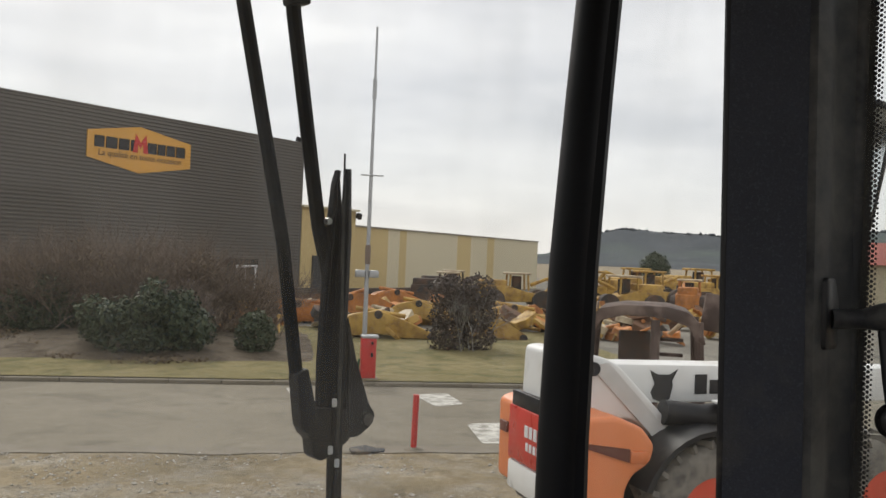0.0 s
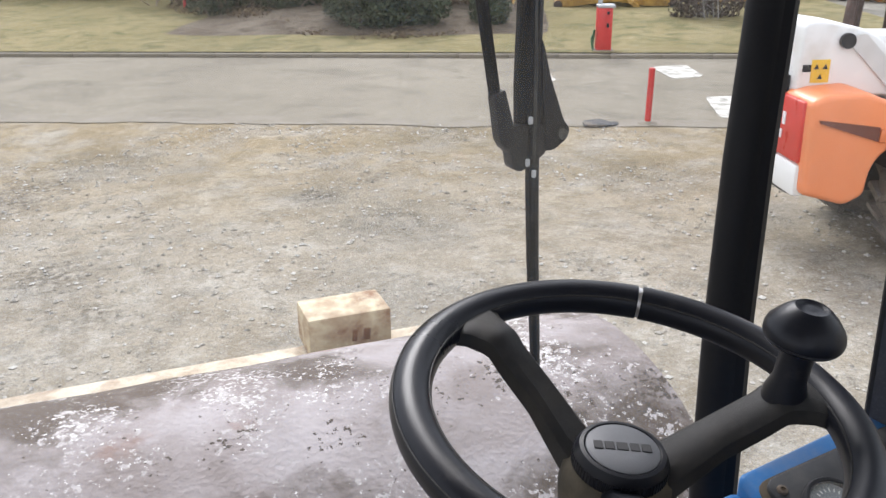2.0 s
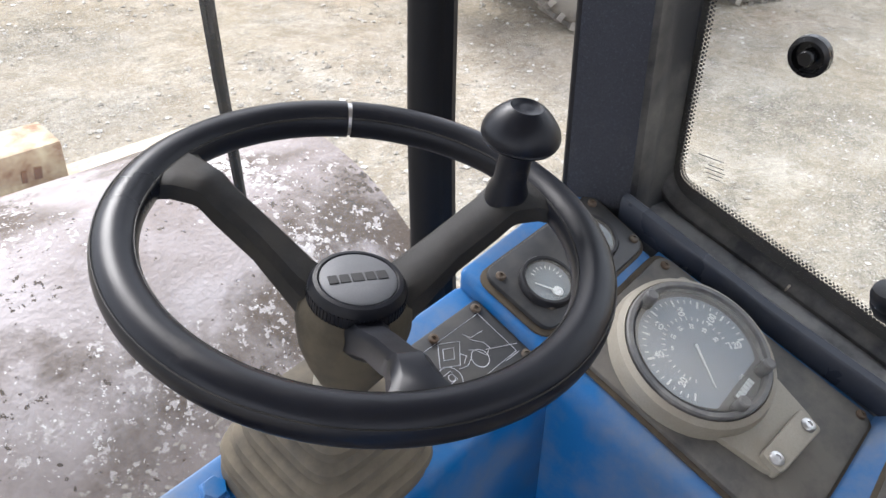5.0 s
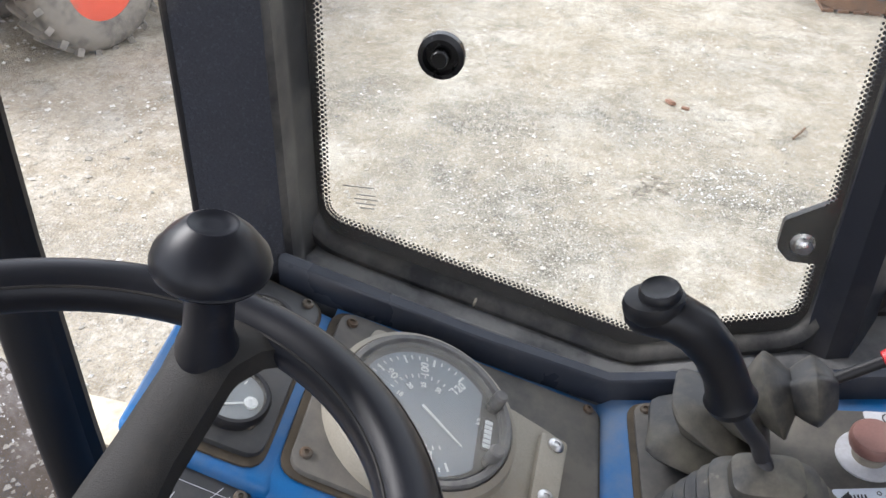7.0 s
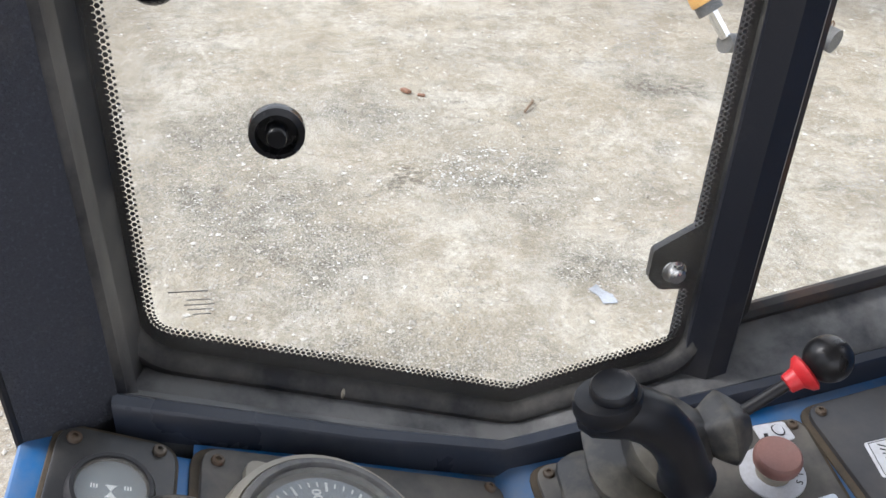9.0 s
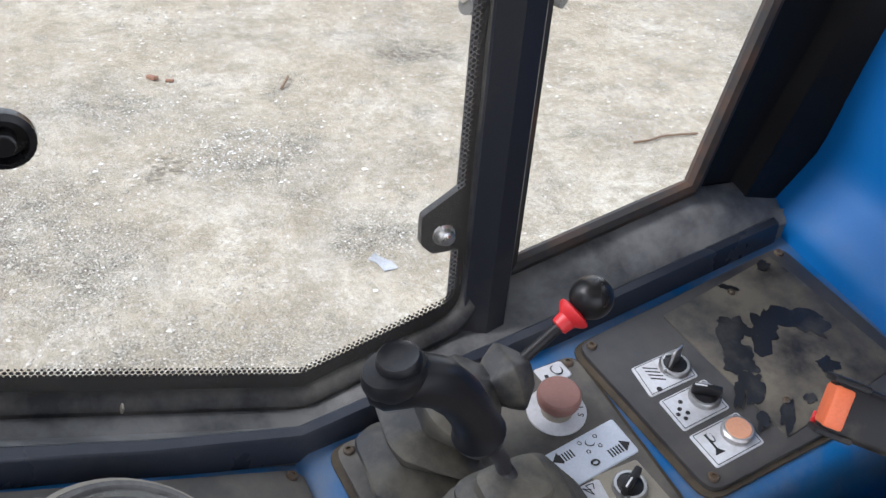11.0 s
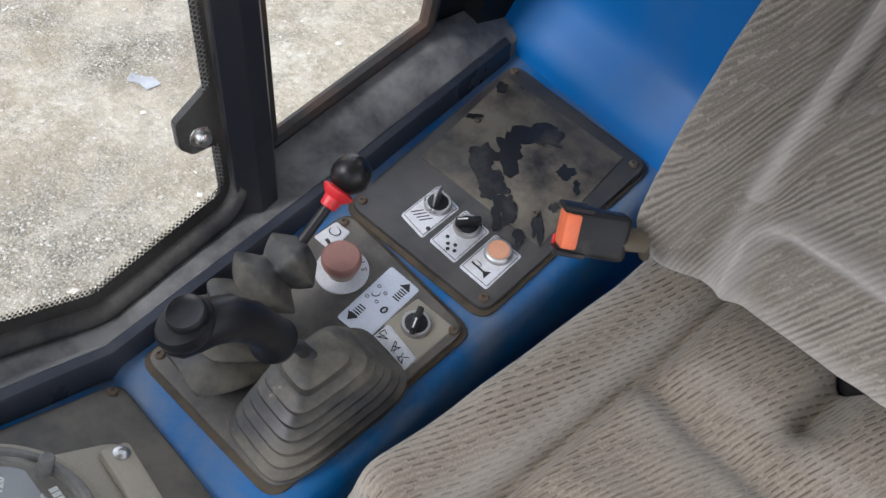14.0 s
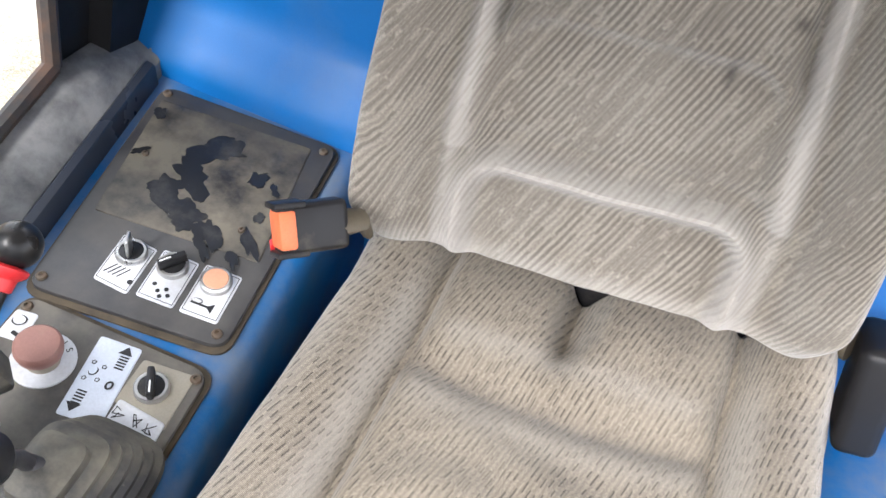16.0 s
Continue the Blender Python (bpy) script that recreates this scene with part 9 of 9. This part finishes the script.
part("pin_rod", tube(BM(), [(3.735, -1.70, 1.72), (3.665, -1.79, 1.59)], 0.022, 14), M_CHROME, exc, "bright steel rod")
part("pin_cap", tube(BM(), [(3.70, -1.79, 1.565), (3.62, -1.84, 1.552)], 0.050, 20), M_TGREY, exc)
ch = BM()
for k in range(9):
    c = Vector((3.66 + 0.012 * k, -1.83 + 0.012 * k, 1.61 + 0.024 * k))
    tube(ch, [c + Vector((0.008 * math.cos(a) * (1 if k % 2 else 0), 0.008 * math.cos(a) * (0 if k % 2 else 1), 0.016 * math.sin(a))) for a in [j * 0.785 for j in range(8)]], 0.003, 5, close=True)
part("chain", ch, M_RUST, exc, "short rusty chain")
part("stay_rod", tube(BM(), [(4.02, -1.52, 2.25), (3.76, -1.68, 1.76)], 0.040, 10), M_TGREY, exc)
part("stay_rod", tube(BM(), [(4.02, -1.48, 2.28), (4.15, -1.11, 2.15)], 0.05, 10), M_EXY, exc)

# ---- scrap: booms, buckets, cabs ----
M_SY = surf("scrap_yellow", (0.58, 0.36, 0.08), 0.6, grain=30, bump=0.1, var=0.15, scale=2, dirt=(0.16, 0.08, 0.04), dirt_at=0.53, dirt_scale=2.6, dirt_max=0.8)
M_SO = surf("scrap_orange", (0.58, 0.22, 0.05), 0.6, grain=30, bump=0.1, var=0.15, scale=2, dirt=(0.14, 0.07, 0.04), dirt_at=0.53, dirt_scale=2.6, dirt_max=0.8)
M_SC = surf("scrap_cream", (0.55, 0.45, 0.30), 0.6, grain=30, var=0.15, dirt=(0.16, 0.1, 0.06), dirt_at=0.6, dirt_scale=2)
M_SD = surf("scrap_dark_steel", (0.05, 0.046, 0.044), 0.8, grain=30, bump=0.2, dirt=(0.17, 0.09, 0.05), dirt_at=0.55, dirt_scale=2)
SCRAP = [M_SY, M_SY, M_SO, M_SO, M_SC, M_SD, M_RUST]
rq = random.Random(21)


def scrap_boom(x, y, ln, turn, mt, z=0.0, tilt=0.0):
    """A cranked excavator boom lying on its side."""
    m = pose(x, y, z, 0, tilt, turn)
    t = thing("scrap_boom", "worn painted excavator boom lying in the scrap yard", "scrap boom", group="scrap parts", at=(x, y, z))
    h = ln * 0.16
    o = [(-ln / 2, 0.05), (-ln / 2 - 0.08, 0.22), (-ln * 0.25, h + 0.25), (0.0, h + 0.42), (ln * 0.28, h * 0.8 + 0.18), (ln / 2, 0.30), (ln / 2 + 0.05, 0.12), (ln * 0.25, 0.12), (0.0, h * 0.45), (-ln * 0.22, h * 0.30)]
    part("body", prism(BM(), round_poly(o[::-1], 0.10), 0.42, m @ pose(0, 0.21, 0, 90), 0.03, 2), mt, t)
    for px, pz in ((-ln / 2 + 0.06, 0.15), (ln / 2 - 0.03, 0.21), (0.0, h + 0.28)):
        part("pin_boss", tube(BM(), [m @ Vector((px, -0.26, pz)), m @ Vector((px, 0.26, pz))], 0.13, 12), M_SD, t)
    part("ram", tube(BM(), [m @ Vector((-ln * 0.2, 0.0, h + 0.45)), m @ Vector((ln * 0.25, 0.0, h * 0.8 + 0.34))], 0.07, 8), mt, t)


def scrap_heap(x, y, mt, seed, w=1.2):
    r = random.Random(seed)
    t = thing("scrap_heap", "heap of bent plates, brackets and rods", "scrap heap", group="scrap parts", at=(x, y, 0))
    for k in range(10):
        m = pose(x + r.uniform(-w, w), y + r.uniform(-w, w), r.uniform(0.10, 0.48), r.uniform(-35, 35), r.uniform(-35, 35), r.uniform(0, 180)) @ Matrix.Scale(r.uniform(0.5, 0.95), 4)
        kind = r.random()
        if kind < 0.4:
            o = round_poly([(-0.6, -0.1), (-0.2, -0.3), (0.5, -0.22), (0.7, 0.05), (0.2, 0.3), (-0.5, 0.22)], 0.08)
            part("bent_plate", prism(BM(), [(a * r.uniform(0.7, 1.2), b * 1.2) for a, b in o], r.uniform(0.05, 0.25), m, 0.01, 1), r.choice(SCRAP), t)
        elif kind < 0.7:
            part("rod", tube(BM(), [m @ Vector((-0.8, 0, 0)), m @ Vector((0.2, 0.05, 0)), m @ Vector((0.8, 0.12, 0.05))], r.uniform(0.03, 0.09), 8), r.choice(SCRAP), t)
        else:
            o = round_poly([(-0.5, -0.3), (0.5, -0.35), (0.6, 0.1), (0.2, 0.45), (-0.4, 0.4)], 0.1)
            part("bracket", prism(BM(), o, 0.35, m, 0.03, 1), r.choice(SCRAP), t)


def hulk(x, y, turn, mt, s=1.0, label="stripped yellow loader hulk with an empty cab frame"):
    t = thing("machine_hulk", label, "machine hulk", group="machine hulks", at=(x, y, 0))
    m = pose(x, y, 0, 0, 0, turn) @ Matrix.Diagonal((s, s, s, 1))
    part("chassis", prism(BM(), round_poly([(-2.2, 0.5), (-2.2, 1.35), (-0.6, 1.45), (0.6, 1.1), (2.0, 1.0), (2.2, 0.6)], 0.1), 1.3, m @ pose(0, 0.65, 0, 90), 0.05, 2), mt, t)
    part("hood", box(BM(), (1.5, 1.1, 0.55), m @ pose(-1.35, 0, 1.48), 0.08), mt, t)
    for dx in (-0.5, 0.6):
        for dy in (-0.6, 0.6):
            part("cab_post", tube(BM(), [m @ Vector((dx, dy, 1.2)), m @ Vector((dx * 0.9, dy * 0.92, 2.10))], 0.06 * s, 6), mt, t)
    part("cab_roof", box(BM(), (1.4, 1.4, 0.12), m @ pose(0.02, 0, 2.14), 0.04), mt if s > 0.95 else M_SC, t)
    part("seat_block", box(BM(), (0.5, 0.5, 0.8), m @ pose(0, 0, 1.6), 0.06), M_SD, t)
    for dx in (-1.4, 1.4):
        for dy in (-0.75, 0.75):
            part("wheel", tube(BM(), [m @ Vector((dx, dy - 0.2, 0.62)), m @ Vector((dx, dy + 0.2, 0.62))], 0.62 * s, 20), M_SD, t)
    part("lift_arm", tube(BM(), [m @ Vector((0.9, 0.4, 1.5)), m @ Vector((1.9, 0.4, 1.9)), m @ Vector((2.9, 0.4, 0.8))], 0.12 * s, 6), mt, t)


scrap_boom(16.6, 21.6, 3.4, -32, M_SY)
scrap_boom(19.9, 20.3, 2.6, 150, M_SY)
scrap_boom(16.6, 26.0, 3.6, -20, M_SO, 0.0, -8)
scrap_boom(19.5, 27.0, 3.4, 160, M_SO, 0.2, 10)
scrap_boom(21.5, 25.5, 3.0, -40, M_SY, 0.1)
scrap_boom(18.6, 24.0, 2.8, 20, M_SC, 0.0)
scrap_boom(14.6, 27.5, 3.4, -15, M_SY, 0.0)
scrap_boom(24.5, 23.5, 3.4, -30, M_SY, 0.0)
scrap_boom(29.0, 22.5, 3.2, 140, M_SY, 0.0)
scrap_boom(23.5, 29.5, 3.6, -10, M_SO, 0.2)
for i in range(38):
    a = rq.uniform(-1.5, 22)
    s = rq.uniform(27.5, 40)
    p = road(a, s)
    if p.x < 12.5:
        continue
    scrap_heap(p.x, p.y, None, 300 + i, 1.1)
for i, (x, y, tr, mt, s) in enumerate(((33, 31.5, -35, M_SY, 0.9), (38.5, 31.0, 150, M_SY, 1.0), (43, 30.5, -30, M_SY, 1.05), (36, 27, 160, M_SY, 0.95), (46.5, 34, 145, M_SY, 1.1), (30.5, 34, -40, M_SD, 0.85), (52, 33, -30, M_SY, 1.15), (41, 26.5, 30, M_SO, 0.9), (47, 28.5, -20, M_SY, 1.0), (34.5, 38, -30, M_SD, 0.85))):
    hulk(x, y, tr, mt, s, "stripped yellow loader hulk with an empty cab frame" if mt == M_SY else "dark burnt machine hulk with an empty cab frame")
for i, (x, y, l) in enumerate(((24, 40.5, 7), (33, 42, 9), (20, 41.5, 6))):
    t = thing("scrap_beam_stack", "stack of dark steel beams along the workshop", "beams", group="scrap parts", at=(x, y, 0))
    for k in range(2):
        part("beam", box(BM(), (l, 0.4, 0.3), pose(x, y - 0.2 * (k % 2), 0.16 + 0.31 * k, 0, 0, 12 + 2 * k)), M_SD if k % 2 else M_RUST, t)
# burnt-out cab shell close to the telehandler
shellm = axes((9.95, 7.05, 0), (0.575, -0.818, 0), (0.818, 0.575, 0))
bc = thing("burnt_cab_shell", "burnt rusty cab shell with open window frames", "cab shell", at=(9.95, 7.05, 0))
M_BURNT = surf("burnt_rusty_sheet", (0.085, 0.055, 0.045), 0.85, grain=60, bump=0.2, var=0.3, scale=3, dirt=(0.26, 0.20, 0.17), dirt_at=0.60, dirt_scale=3)
rf_ = BM()
prism(rf_, round_poly([(-0.74, -0.30), (-0.71, -0.08), (-0.60, 0.06), (-0.30, 0.12), (0.25, 0.12), (0.50, 0.06), (0.64, -0.08), (0.72, -0.34), (0.62, -0.34), (0.50, -0.12), (0.20, -0.02), (-0.30, -0.02), (-0.58, -0.10), (-0.66, -0.30)], 0.04), 1.3, shellm @ pose(0, 0.65, 2.06, 90), 0.02, 2)
part("roof", rf_, M_BURNT, bc)
for x, y in ((-0.68, -0.6), (0.62, -0.6), (-0.68, 0.6), (0.62, 0.6), (0.1, -0.6)):
    part("post", tube(BM(), [shellm @ Vector((x * 1.12, y, 0.0)), shellm @ Vector((x * 1.08, y, 1.1)), shellm @ Vector((x, y, 2.0))], 0.06, 8), M_BURNT, bc)
part("base", box(BM(), (1.55, 1.3, 0.5), shellm @ pose(0, 0, 0.27), 0.03), M_BURNT, bc)
part("ladder_frame", box(BM(), (0.5, 0.1, 1.3), shellm @ pose(-0.12, 0.1, 1.15), 0.02), M_SD, bc)
for k in range(6):
    part("slat", box(BM(), (0.75, 0.05, 0.05), shellm @ pose(0.1, 0.2, 0.7 + 0.2 * k), 0.01), M_BURNT, bc)
part("beacon", tube(BM(), [shellm @ Vector((-0.66, -0.6, 2.1)), shellm @ Vector((-0.66, -0.6, 2.2))], 0.05, 12), M_CHROME, bc)
part("rusty_sheet", box(BM(), (0.8, 0.06, 0.5), shellm @ pose(1.1, 0.3, 2.05, 0, 8, 10), 0.02), M_BURNT, bc)
